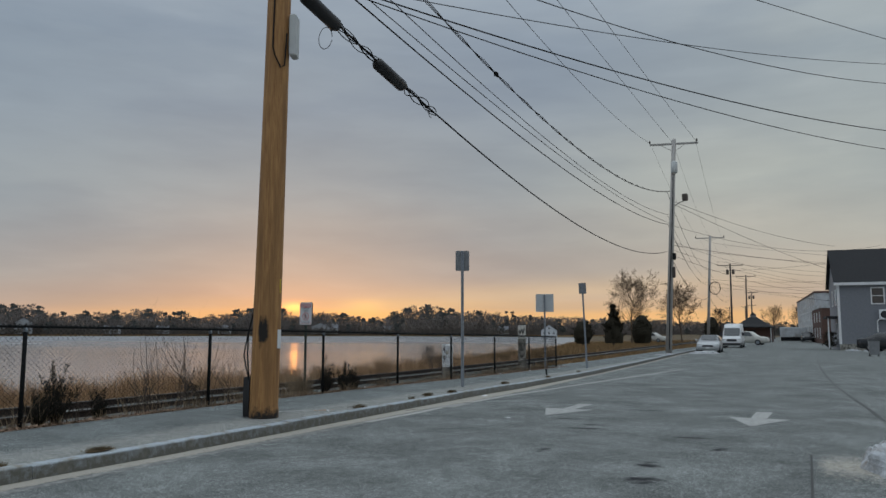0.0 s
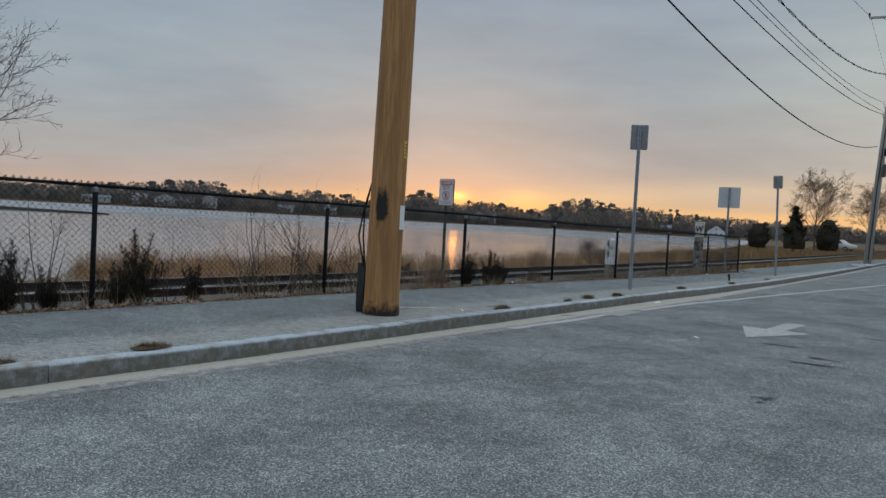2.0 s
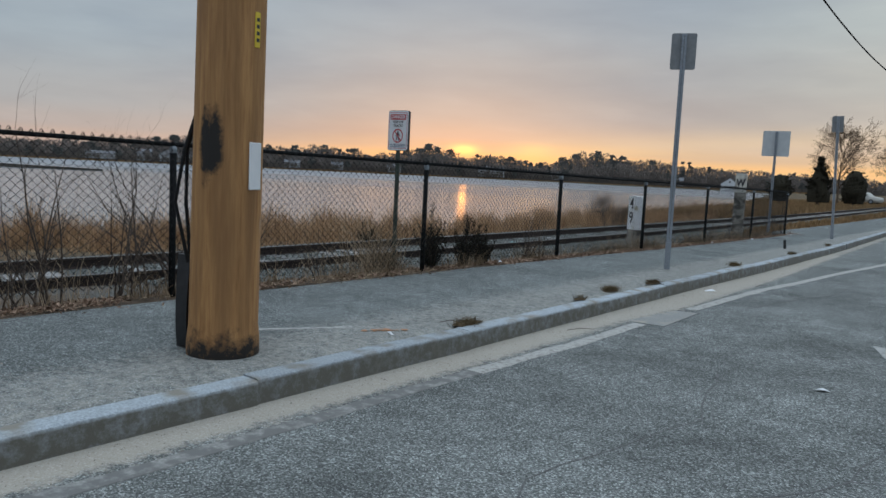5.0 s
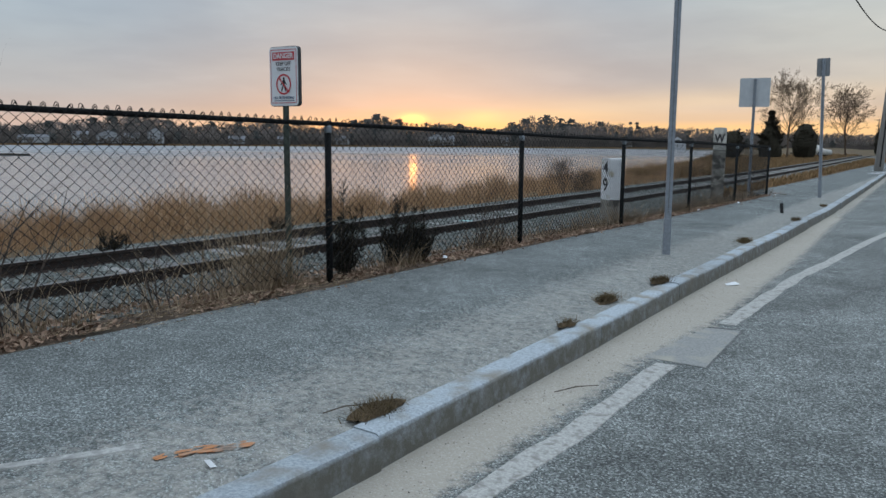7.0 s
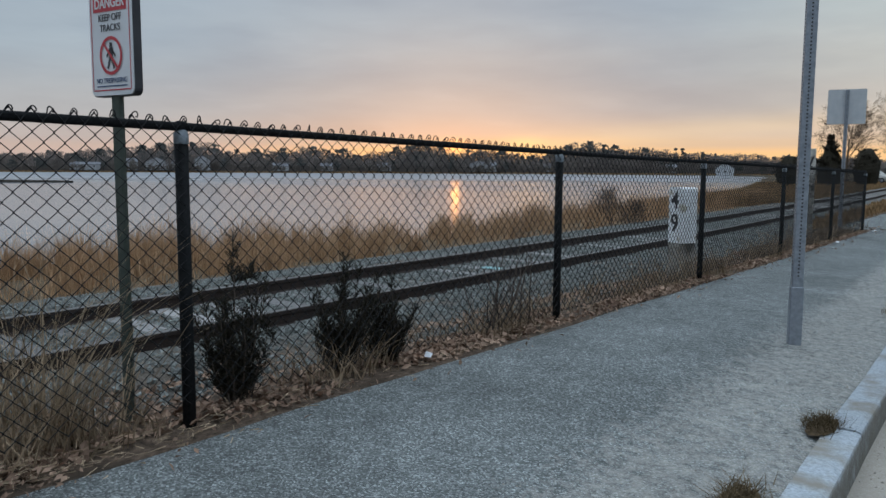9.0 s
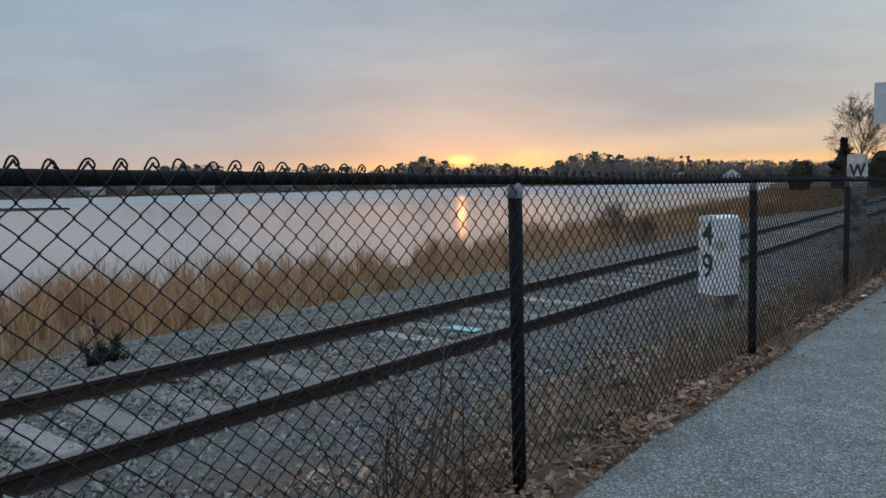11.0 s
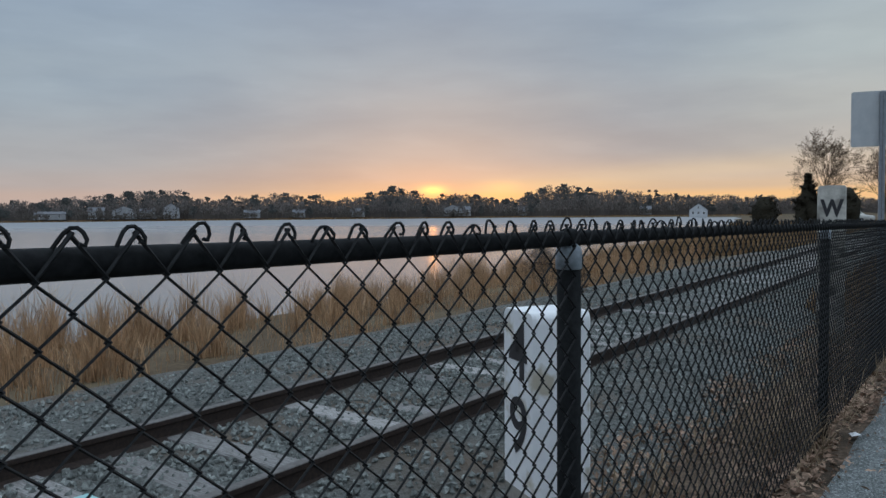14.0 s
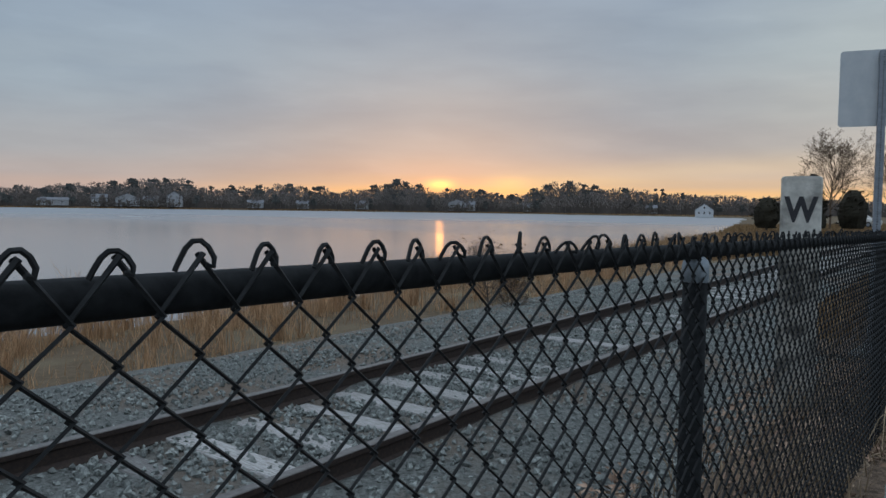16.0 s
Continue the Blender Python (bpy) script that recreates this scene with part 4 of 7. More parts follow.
def build_near_pole():
    x0, y0 = pole_axis(0)
    zg = S(9) - 0.05
    pole = base("utility_pole", "new golden-brown wooden utility pole with a burnt patch", "utility pole", pose(x0, y0, zg))
    n, mesh = 32, Mesh()
    hs = [-0.5, 0, 0.1, 0.2, 0.3] + [0.4 + 0.06 * k for k in range(40)] + [3 + 0.4 * k for k in range(29)]
    for h in hs:
        r = 0.228 - 0.0050 * max(h, 0) + (0.012 if h < 0.15 else 0)
        for j in range(n):
            a = 2 * math.pi * j / n
            rr = r * (1 + 0.02 * noise.noise(Vector((math.cos(a) * 2, math.sin(a) * 2, h * 0.3))))
            mesh.v.append((0.013 * h + rr * math.cos(a), 0.002 * h + rr * math.sin(a), h))
    for i in range(len(hs) - 1):
        for j in range(n):
            j2 = (j + 1) % n
            mesh.f.append((i * n + j, i * n + j2, (i + 1) * n + j2, (i + 1) * n + j))
    mesh.f.append(tuple((len(hs) - 1) * n + j for j in range(n)))
    shaft = part("pole_shaft", mesh, POLE_WOOD, pole, "", True)

    def char(x, y, z):
        a = math.degrees(math.atan2(y - 0.002 * z, x - 0.013 * z))
        d = (a + 66 + 180) % 360 - 180
        low = max(0, 0.78 - max(0, z) / 0.50)
        ragged = 0.28 * noise.noise(Vector((a * 0.16, 0, z * 1.6)))
        return max(low, 0.98 + ragged - 0.55 * (d / 24) ** 2 - 0.6 * ((z - 1.40) / 0.28) ** 2)
    attribute(shaft, "char", char)
    attribute(shaft, "bleach", lambda x, y, z: 0.42 if (math.degrees(math.atan2(y, x)) + 150 + 180) % 360 < 40 else 0.0)

    def on_pole(az, h, out=0.0):
        a = radians(az)
        r = 0.228 - 0.0050 * h + out
        return pose(0.013 * h + r * math.cos(a), 0.002 * h + r * math.sin(a), h, 0, 0, az)
    # plate, tag, box, cable guard
    part("plate", Mesh().box(-0.004, 0.010, -0.053, 0.053, -0.152, 0.152, bevel=0.004), WHITE_METAL, pole, "blank white plate", m=on_pole(13, 1.26))
    tag = part("tag", Mesh().box(-0.004, 0.006, -0.022, 0.022, -0.11, 0.11, bevel=0.003), YELLOW, pole, "small yellow tag with black bars", m=on_pole(11, 2.12))
    for k in range(4):
        part("tag_bar", Mesh().box(0.006, 0.008, -0.012, 0.012, -0.075 + 0.042 * k, -0.052 + 0.042 * k), SIGN_BLACK, tag)
    part("box", Mesh().box(0.0, 0.12, -0.13, 0.13, -0.36, 0.36, bevel=0.02), BOX_GREY, pole, "pale grey terminal box", m=on_pole(24, 6.35, 0.02))
    loop = [on_pole(-60 + 6 * k, 7.4 - 0.0 * k, 0.02).translation for k in range(2)] + [on_pole(-72, 6.9 - 0.2 * k, 0.015).translation for k in range(5)] + \
           [on_pole(-60, 5.95, 0.02).translation, on_pole(-35, 5.75, 0.03).translation, on_pole(-18, 5.80, 0.03).translation, on_pole(-15, 6.35, 0.05).translation]
    part("drop_cable", Mesh().tube(loop, 0.014, 6), CABLE, pole, "black drop cable")
    guard = Mesh()
    for s in range(7):
        h = s * 0.105
        w = (0.05, 0.075, 0.085, 0.08, 0.07, 0.055, 0.04)[s]
        for a, o in ((-w, 0.0), (-w * 0.6, 0.10), (w * 0.6, 0.10), (w, 0.0)):
            guard.v.append((o, a, h))
    for s in range(6):
        for j in range(4):
            j2 = (j + 1) % 4
            guard.f.append((s * 4 + j, s * 4 + j2, s * 4 + 4 + j2, s * 4 + 4 + j))
    guard.f += [(3, 2, 1, 0), (24, 25, 26, 27)]
    part("cable_guard", guard, BLACK_PLASTIC, pole, "black plastic cable guard", m=on_pole(-152, 0.02, 0.0))
    for k in (0, 1):
        pts = [on_pole(-152 + 8 * k, 0.6, 0.03).translation, on_pole(-150 + 10 * k, 1.0, 0.07 + 0.05 * k).translation, on_pole(-150 + 8 * k, 1.35, 0.07).translation, on_pole(-165, 1.7, 0.02).translation, on_pole(185, 4, 0.01).translation, on_pole(185, 8, 0.01).translation]
        part("riser_cable", Mesh().tube(pts, 0.012, 6), CABLE, pole, "black riser cable")
    return pole


def perforated_post(height, tint=None):
    """Square steel post with punched holes down its faces."""
    holes = Mesh()
    body = Mesh()
    w = 0.036
    body.box(-w, w, -w, w, -0.3, height, bevel=0.004)
    k = 0.5
    while k < height - 0.03:
        for s in (-1, 1):
            holes.box(-0.0055, 0.0055, s * w - 0.0015, s * w + 0.0015, k - 0.0055, k + 0.0055)
            holes.box(s * w - 0.0015, s * w + 0.0015, -0.0055, 0.0055, k - 0.0055, k + 0.0055)
        k += 0.0254
    sleeve = Mesh().box(-0.042, 0.042, -0.042, 0.042, -0.1, 0.42, bevel=0.004)
    return body, holes, sleeve


def rounded_plate(w, h, t, r=0.03, n=5):
    """A plate in x and z with rounded corners, its back on y = 0."""
    out = []
    for cx, cz, a0 in ((w / 2 - r, h / 2 - r, 0), (-w / 2 + r, h / 2 - r, 90), (-w / 2 + r, -h / 2 + r, 180), (w / 2 - r, -h / 2 + r, 270)):
        for k in range(n):
            a = radians(a0 + 90 * k / (n - 1))
            out.append((cx + r * math.cos(a), cz + r * math.sin(a)))
    m, c = Mesh(), len(out)
    m.v = [(x, 0, z) for x, z in out] + [(x, -t, z) for x, z in out]
    m.f = [tuple(range(c))[::-1], tuple(range(c, 2 * c))] + [(i, (i + 1) % c, c + (i + 1) % c, c + i) for i in range(c)]
    return m


def roadside_sign(name, label, x, y, z, top, sizes, turn, plate_mat, lean=(0, 0)):
    ob = base(name, label, "road sign", pose(x, y, z, lean[0], lean[1], turn), "roadside signs seen from behind")
    body, holes, sleeve = perforated_post(top - z)
    post = part("post", body, GALV, ob, "punched galvanised steel post")
    tagged(part("hole_row", holes, SIGN_BLACK, post), kind="stuff")
    part("sleeve", sleeve, GALV, ob, "anchor sleeve")
    h = top - z + 0.02
    for w, hh in sizes:
        p = part("sign_panel", rounded_plate(w, hh, 0.004), plate_mat, ob, "bare metal back of the sign panel", m=pose(0, 0.045, h - hh / 2))
        for dz in (-hh * 0.35, hh * 0.35):
            part("bolt", Mesh().tube([(0, -0.052, h - hh / 2 + dz), (0, -0.040, h - hh / 2 + dz)], 0.010, 6), GALV, ob)
        h -= hh + 0.015
    return ob


def build_danger_sign():
    x, y, z = -0.43, 13.075, S(13) - 0.12
    turn = 8.5
    ob = base("warning_sign", "white railway warning sign with red print on green post", "warning sign", pose(x, y, z, 0, 0, turn))
    body = Mesh().box(-0.028, 0.028, -0.012, 0.012, -0.3, 2.08, bevel=0.004)
    body.box(-0.012, 0.012, 0.010, 0.028, -0.3, 2.08)
    part("post", body, GREEN_POST, ob, "green steel channel post")
    panel = part("sign_panel", rounded_plate(0.305, 0.46, 0.006, 0.028), WHITE_METAL, ob, "white sign panel with rounded corners", m=pose(0, -0.016, 1.865) @ Matrix.Diagonal((1.0, 1, 1.09, 1)))
    part("sign_edge", rounded_plate(0.313, 0.468, 0.042, 0.03), SIGN_BLACK, ob, "dark deep edge behind the panel", m=pose(0, 0.026, 1.865) @ Matrix.Diagonal((1.0, 1, 1.09, 1)))
    front = -0.0075

    def bar(x0, x1, z0, z1, mat, name="print_bar", d=0.0):
        part(name, Mesh().box(x0, x1, front - 0.001 - d, front - d, z0, z1), mat, panel)
    face = lambda px, pz, d=0.0015: pose(px, front - d, pz, 90, 0, 0)
    bar(-0.135, 0.135, 0.205, 0.210, SIGN_RED)
    bar(-0.135, 0.135, -0.210, -0.205, SIGN_RED)
    bar(-0.140, -0.136, -0.205, 0.205, SIGN_RED)
    bar(0.136, 0.140, -0.205, 0.205, SIGN_RED)
    bar(-0.120, 0.120, 0.125, 0.190, SIGN_RED, "danger_panel")
    lettering("DANGER", 0.058, WHITE_METAL, panel, face(0, 0.158, 0.0025), bold=0.001, squeeze=0.92)
    lettering("KEEP OFF", 0.042, SIGN_BLACK, panel, face(0, 0.098), squeeze=0.95)
    lettering("TRACKS", 0.042, SIGN_BLACK, panel, face(0, 0.055), squeeze=0.95)
    ring = Mesh()
    c, n = (0.0, -0.062), 40
    for k in range(n):
        a = 2 * math.pi * k / n
        for r in (0.068, 0.082):
            ring.v.append((c[0] + r * math.cos(a), front - 0.002, c[1] + r * math.sin(a)))
    ring.f = [(2 * k, 2 * k + 1, (2 * k + 3) % (2 * n), (2 * k + 2) % (2 * n)) for k in range(n)]
    part("prohibition_ring", ring, SIGN_RED, panel, "red prohibition ring")
    part("prohibition_slash", Mesh().box(-0.006, 0.006, front - 0.004, front - 0.003, -0.072, 0.072, m=Matrix.Translation((c[0], 0, c[1])) @ Matrix.Rotation(radians(-42), 4, "Y")), SIGN_RED, panel, "red slash")
    for dx, dz, w, h, r in ((0.002, 0.046, 0.009, 0.009, 0), (0.002, 0.012, 0.011, 0.024, 6), (-0.014, -0.030, 0.006, 0.026, 24), (0.014, -0.030, 0.006, 0.026, -20), (0.020, 0.012, 0.005, 0.020, -38), (-0.018, 0.012, 0.005, 0.020, 36)):
        part("pictogram_bar", Mesh().box(-w, w, front - 0.0025, front - 0.0015, -h, h, m=Matrix.Translation((c[0] + dx, 0, c[1] + dz)) @ Matrix.Rotation(radians(r), 4, "Y")), SIGN_BLACK, panel)
    lettering("NO TRESPASSING", 0.030, SIGN_BLUE, panel, face(0, -0.168), squeeze=0.95)
    bar(-0.11, 0.11, -0.193, -0.188, SIGN_BLUE)
    return ob


def marker_post(name, label, x, y, z, w, d, h, turn, painted_from, arch, paint=None):
    """A squat concrete railway marker: painted upper part, bare foot, digits on the face."""
    ob = base(name, label, "railway marker", pose(x, y, z, 0, 0, turn))
    foot = Mesh().box(-w / 2, w / 2, -d / 2, d / 2, -0.4, painted_from, bevel=0.02)
    part("foot", foot, BARE_CONCRETE, ob, "bare stained concrete foot")
    m, n = Mesh(), 9
    prof = [(-w / 2, painted_from - 0.02), (w / 2, painted_from - 0.02)]
    for k in range(n):
        a = math.pi * k / (n - 1)
        cx = (w / 2 - arch) * (1 if a < math.pi / 2 else -1 if a > math.pi / 2 else 0)
        prof.append((cx + arch * math.cos(a), h - arch + arch * math.sin(a)))
    c, b = len(prof), 0.012
    m.v = [(px * (1 - 2 * b / w), -d / 2, pz) for px, pz in prof] + [(px, -d / 2 + b, pz) for px, pz in prof] + [(px, d / 2 - b, pz) for px, pz in prof] + [(px * (1 - 2 * b / w), d / 2, pz) for px, pz in prof]
    m.f = [tuple(range(c)), tuple(range(3 * c, 4 * c))[::-1]]
    for s in range(3):
        m.f += [(s * c + (i + 1) % c, s * c + i, s * c + c + i, s * c + c + (i + 1) % c) for i in range(c)]
    return ob, part("painted_top", m, paint or WHITE_CONCRETE, ob, "chalky white painted concrete")


def build_signs():
    roadside_sign("road_sign", "small paired sign panels seen from behind on a tall steel post", 1.70, 16.87, S(17) - 0.05, 3.41, [(0.36, 0.53)], 24, SIGN_GREY, (0.0, 0.0))
    roadside_sign("road_sign", "pale square sign panel seen from behind on a steel post", -0.63, 29.90, S(30) - 0.15, 2.92, [(0.76, 0.76)], 14, SIGN_BACK)
    roadside_sign("road_sign", "dull grey sign panel seen from behind on a slim steel post", 1.06, 30.3, S(30) - 0.05, 3.38, [(0.31, 0.46)], 16, SIGN_GREY, (0, -2.2))
    build_danger_sign()
    ob, top = marker_post("mile_marker", "white concrete railway marker numbered 49 behind the fence", -0.58, 20.55, S(20) - 0.20, 0.26, 0.25, 1.21, -31, 0.53, 0.035)
    for k, ch in enumerate("49"):
        lettering(ch, 0.31, SIGN_BLACK, top, pose(0.004, -0.1270, 1.04 - 0.29 * k, 90, 0, 0), "numeral", 0.003, 1.0)
    ob, top = marker_post("whistle_post", "weathered white concrete whistle post lettered W", -0.87, 27.80, S(27) - 0.20, 0.30, 0.16, 1.92, 12, 1.40, 0.03, WEATHERED)
    lettering("W", 0.27, SIGN_BLACK, top, pose(0, -0.0825, 1.645, 90, 0, 0), "letter", 0.010, 0.80)
    stub = Mesh().box(-0.03, 0.03, -0.02, 0.02, 0, 0.20, bevel=0.004)
    thing("post_stub", stub, BLACK_PLASTIC, "short dark stub of a cut post in the pavement", "post", m=pose(1.405, 24.23, S(24.5) - 0.04, 4, -6, 20))


build_near_pole()
build_signs()


# ---- wires and far poles ----
def far_pole(x, y, z, height, lean, label, mat, arm, group="far utility poles", transformers=0):
    ob = base("utility_pole", label, "utility pole", pose(x, y, z), group)
    top = Vector((lean[0], lean[1], height))
    part("pole_shaft", Mesh().tube([(0, 0, -0.3), tuple(top * 0.5), tuple(top)], [0.23, 0.19, 0.15], 12), mat, ob, "", True)
    a = Vector((lean[0] * 0.97, lean[1] * 0.97, height - 0.35))
    part("crossarm", Mesh().box(-arm, arm, -0.06, 0.06, -0.07, 0.07, m=Matrix.Translation(a) @ Matrix.Rotation(radians(13), 4, "Z"), bevel=0.01), mat, ob, "wooden crossarm")
    for s in (-1, -0.05, 0.95):
        o = a + Vector((s * arm * 0.97, s * arm * 0.23, 0.07))
        part("insulator", Mesh().tube([o, o + Vector((0, 0, 0.08)), o + Vector((0, 0, 0.16)), o + Vector((0, 0, 0.26))], [0.03, 0.06, 0.07, 0.03], 8), DARK_POLE, ob, "dark pin insulator")
    for s in (-1, 1):
        part("brace", Mesh().tube([a + Vector((s * arm * 0.55, 0, -0.02)), a + Vector((0, 0, -0.6))], 0.02, 4), mat, ob)
    for k in range(transformers):
        c = Vector((lean[0] * 0.85 + (-0.55, 0.55)[k % 2], 0, height - 2.2))
        part("transformer", Mesh().tube([c, c + Vector((0, 0, 0.08)), c + Vector((0, 0, 0.9)), c + Vector((0, 0, 1.0))], [0.22, 0.28, 0.28, 0.12], 12), BOX_GREY if transformers == 3 else DARK_POLE, ob, "round pole transformer", True)
    return ob


def wire(name, a, b, sag, r, label, n=40):
    a, b = Vector(a), Vector(b)
    pts = []
    for k in range(n + 1):
        u = k / n
        p = a.lerp(b, u)
        p.z -= 4 * sag * u * (1 - u)
        pts.append(p)
    ob = thing(name, Mesh().tube(pts, r, 5), CABLE, label, "cable", "overhead wires")
    return ob, pts


def build_wires():
    far_pole(-0.29, 55.68, S(56) - 0.02, 15.75, (0.85, 0.1), "tall grey wooden utility pole with a crossarm and street gear", OLD_POLE, 1.72)
    p2 = base("pole_equipment", "grey cut-out boxes and lamp bracket on the pole", "pole equipment", pose(-0.29, 55.68, S(56)))
    part("canister", Mesh().tube([(0.85, -0.2, 13.1), (0.85, -0.2, 13.2), (0.85, -0.2, 13.9), (0.85, -0.2, 14.0)], [0.2, 0.24, 0.24, 0.1], 12), BOX_GREY, p2, "grey round canister", True)
    part("lamp_arm", Mesh().tube([(0.65, 0, 10.6), (1.1, -0.1, 10.9), (1.5, -0.2, 11.0)], 0.04, 6), OLD_POLE, p2)
    part("lamp_head", Mesh().box(1.35, 1.75, -0.4, -0.05, 11.0, 11.5, bevel=0.05), DARK_POLE, p2, "dark square floodlight")
    part("riser", Mesh().tube([(0.1, -0.22, 0.2), (0.3, -0.22, 5.0), (0.62, -0.2, 10.0), (0.75, -0.2, 12.8)], 0.03, 5), CABLE, p2)
    part("splice_box", Mesh().box(0.5, 0.72, -0.4, -0.15, 5.4, 6.2, bevel=0.04), DARK_POLE, p2)
    part("splice_box", Mesh().box(0.55, 0.8, -0.4, -0.15, 6.7, 7.2, bevel=0.06), CABLE, p2)
    far_pole(-5.45, 113.9, -0.2, 15.6, (0.8, 0), "far grey wooden utility pole with a crossarm", OLD_POLE, 2.0)
    far_pole(-7.5, 164.0, -0.2, 15.7, (0.1, 0), "far dark utility pole with three transformers", DARK_POLE, 2.5, transformers=2)
    far_pole(-7.7, 198.0, -0.2, 15.7, (0.2, 0), "far dark utility pole with a crossarm", DARK_POLE, 2.3)
    far_pole(-9.6, 235.0, -0.2, 13.5, (0.1, 0), "far dark utility pole with transformers", DARK_POLE, 1.8, transformers=2)
    for x, y, h in ((-15, 300, 12), (-19, 320, 12), (-26, 330, 12), (-32, 350, 12)):
        far_pole(x, y, -0.2, h, (0, 0), "distant thin utility pole", DARK_POLE, 1.5)
    L1 = "black overhead cable between utility poles"
    P = lambda h: (1.985 + 0.013 * h, 8.84, 1.30 + 0.947 * (h - 1.35))
    # the heavy cable with two splice closures
    ob, pts = wire("overhead_cable", P(7.86), (-0.19, 55.6, 7.22), 1.65, 0.022, "heavy black overhead cable with splice closures", 80)

    def along(u):
        i = u * 80
        k = int(i)
        return pts[k].lerp(pts[k + 1], i - k)
    for u0, u1 in ((0.014, 0.040), (0.071, 0.099)):
        a, b = along(u0), along(u1)
        d = (b - a).normalized()
        c = [a, a + d * 0.05, a + d * 0.12, b - d * 0.12, b - d * 0.05, b]
        off = Vector((0, 0, -0.05))
        cl = part("splice_closure", Mesh().tube([p + off for p in c], [0.05, 0.10, 0.135, 0.135, 0.10, 0.05], 12), BLACK_PLASTIC, ob, "fat black cable splice closure", True)
    for k in range(5):
        ph = k * 1.3
        coil = []
        for i in range(60):
            u = 0.005 + 0.13 * i / 59
            p = along(u)
            coil.append(p + Vector(((0.05 + 0.015 * k) * math.cos(ph + i * (0.3 + 0.05 * k)), 0.0, -0.03 + 0.07 * math.sin(ph + i * 0.42))))
        part("slack_wire", Mesh().tube(coil, 0.012, 4), CABLE, ob)
    loop = [along(0.035) + Vector((-0.22 + 0.16 * math.cos(a * 0.5), 0.1, -0.30 + 0.22 * math.sin(a * 0.5))) for a in range(0, 13)]
    part("slack_loop", Mesh().tube(loop, 0.008, 4), CABLE, ob)
    for h, e, s, r in ((8.52, (-0.05, 55.6, 9.23), 0.95, 0.018), (8.72, (-0.04, 55.6, 9.40), 0.7, 0.012), (9.25, (0.02, 55.6, 9.94), 1.05, 0.012)):
        wire("overhead_cable", P(h), e, s, r, L1)
    # twisted service bundle
    ob, pts = wire("overhead_cable", P(10.3), (0.19, 55.6, 11.71), 1.8, 0.012, "twisted black overhead service bundle", 90)
    for k in (0, 1):
        tw = [p + Vector((0.035 * math.cos(i * 0.9 + k * 3.14), 0, 0.035 * math.sin(i * 0.9 + k * 3.14))) for i, p in enumerate(pts)]
        part("strand", Mesh().tube(tw, 0.012, 4), CABLE, ob)
    c = pts[20]
    part("connector", Mesh().tube([c + Vector((0, -0.1, 0.02)), c, c + Vector((0, 0.15, -0.04))], [0.03, 0.08, 0.03], 8), CABLE, ob)
    for h, e, s in ((12.5, (-1.11, 55.6, 15.41), 0.9), (13.9, (0.46, 55.6, 15.36), 0.1), (15.4, (2.16, 55.6, 15.25), 0.2)):
        wire("overhead_cable", P(h), e, s, 0.011, "thin bare overhead power wire")
    # spans across the road
    for h, e, s, r in ((7.9, (12.38, 30, 7.85), 0.4, 0.012), (7.95, (12.42, 30, 8.53), 0.4, 0.016), (7.8, (12.55, 30, 10.99), 0.3, 0.010), (9.1, (12.51, 30, 10.27), 0.6, 0.012), (10.3, (12.6, 30, 11.9), 0.1, 0.012)):
        a, b = Vector(P(h)), Vector(e)
        far = a + (b - a) * 1.9
        u = 1 / 1.9
        far.z += 4 * s * 1.9 * 0.9
        wire("overhead_cable", a, far, s * 3.61, r, "black service cable crossing over the road")
    # onwards along the street
    for z0, z1, s, r in ((7.2, 6.5, 1.6, 0.02), (9.2, 8.2, 1.2, 0.016), (9.4, 8.6, 1.5, 0.012), (9.9, 9.0, 1.0, 0.012), (11.7, 10.4, 1.4, 0.016)):
        wire("overhead_cable", (-0.05, 55.7, z0), (-5.1, 113.8, z1), s, r, L1)
        wire("overhead_cable", (-5.1, 113.9, z1), (-7.4, 164, z1 - 0.2), s, r, L1)
    for dx in (-1.6, 0.0, 1.6):
        wire("overhead_cable", (0.5 + dx, 55.8, 15.3), (-4.7 + dx, 113.9, 15.3), 0.8, 0.008, "thin bare overhead power wire")
        wire("overhead_cable", (-4.7 + dx, 114, 15.3), (-7.4 + dx, 164, 15.3), 0.8, 0.008, "thin bare overhead power wire")
    wire("overhead_cable", (0.45, 55.7, 10.9), (11.0, 77.5, 9.3), 0.5, 0.014, "black service cable running to the grey house")
    wire("overhead_cable", (0.45, 55.7, 10.7), (10.6, 84, 7.6), 0.3, 0.014, "black service cable running to the grey house")
    for a, b in (((0.32, 55.7, 7.66), (10.69, 90.0, 8.86)), ((-4.22, 113.8, 14.24), (10.7, 120, 12.61)), ((-4.27, 113.8, 12.83), (10.65, 120, 11.54)), ((-3.95, 113.8, 11.59), (10.42, 130, 10.88)), ((-5.37, 164, 14.48), (9.68, 150, 10.14)), ((-4.1, 113.8, 8.61), (6.72, 125, 6.89)), ((-5.5, 198, 15.0), (10.05, 150, 8.65)), ((-7.6, 198, 11.7), (5.55, 150, 7.9))):
        a, b = Vector(a), Vector(b)
        wire("overhead_cable", a, a + (b - a) * 1.5, 0.3, 0.016, "black service cable crossing over the road")
    coil = thing("cable_coil", Mesh().tube([(-4.2 + 0.75 * math.cos(k * 0.36), 113.5, 7.7 + 0.9 * math.sin(k * 0.36)) for k in range(37)], 0.05, 5), CABLE, "round coil of slack black cable hung on the wires", "cable coil")
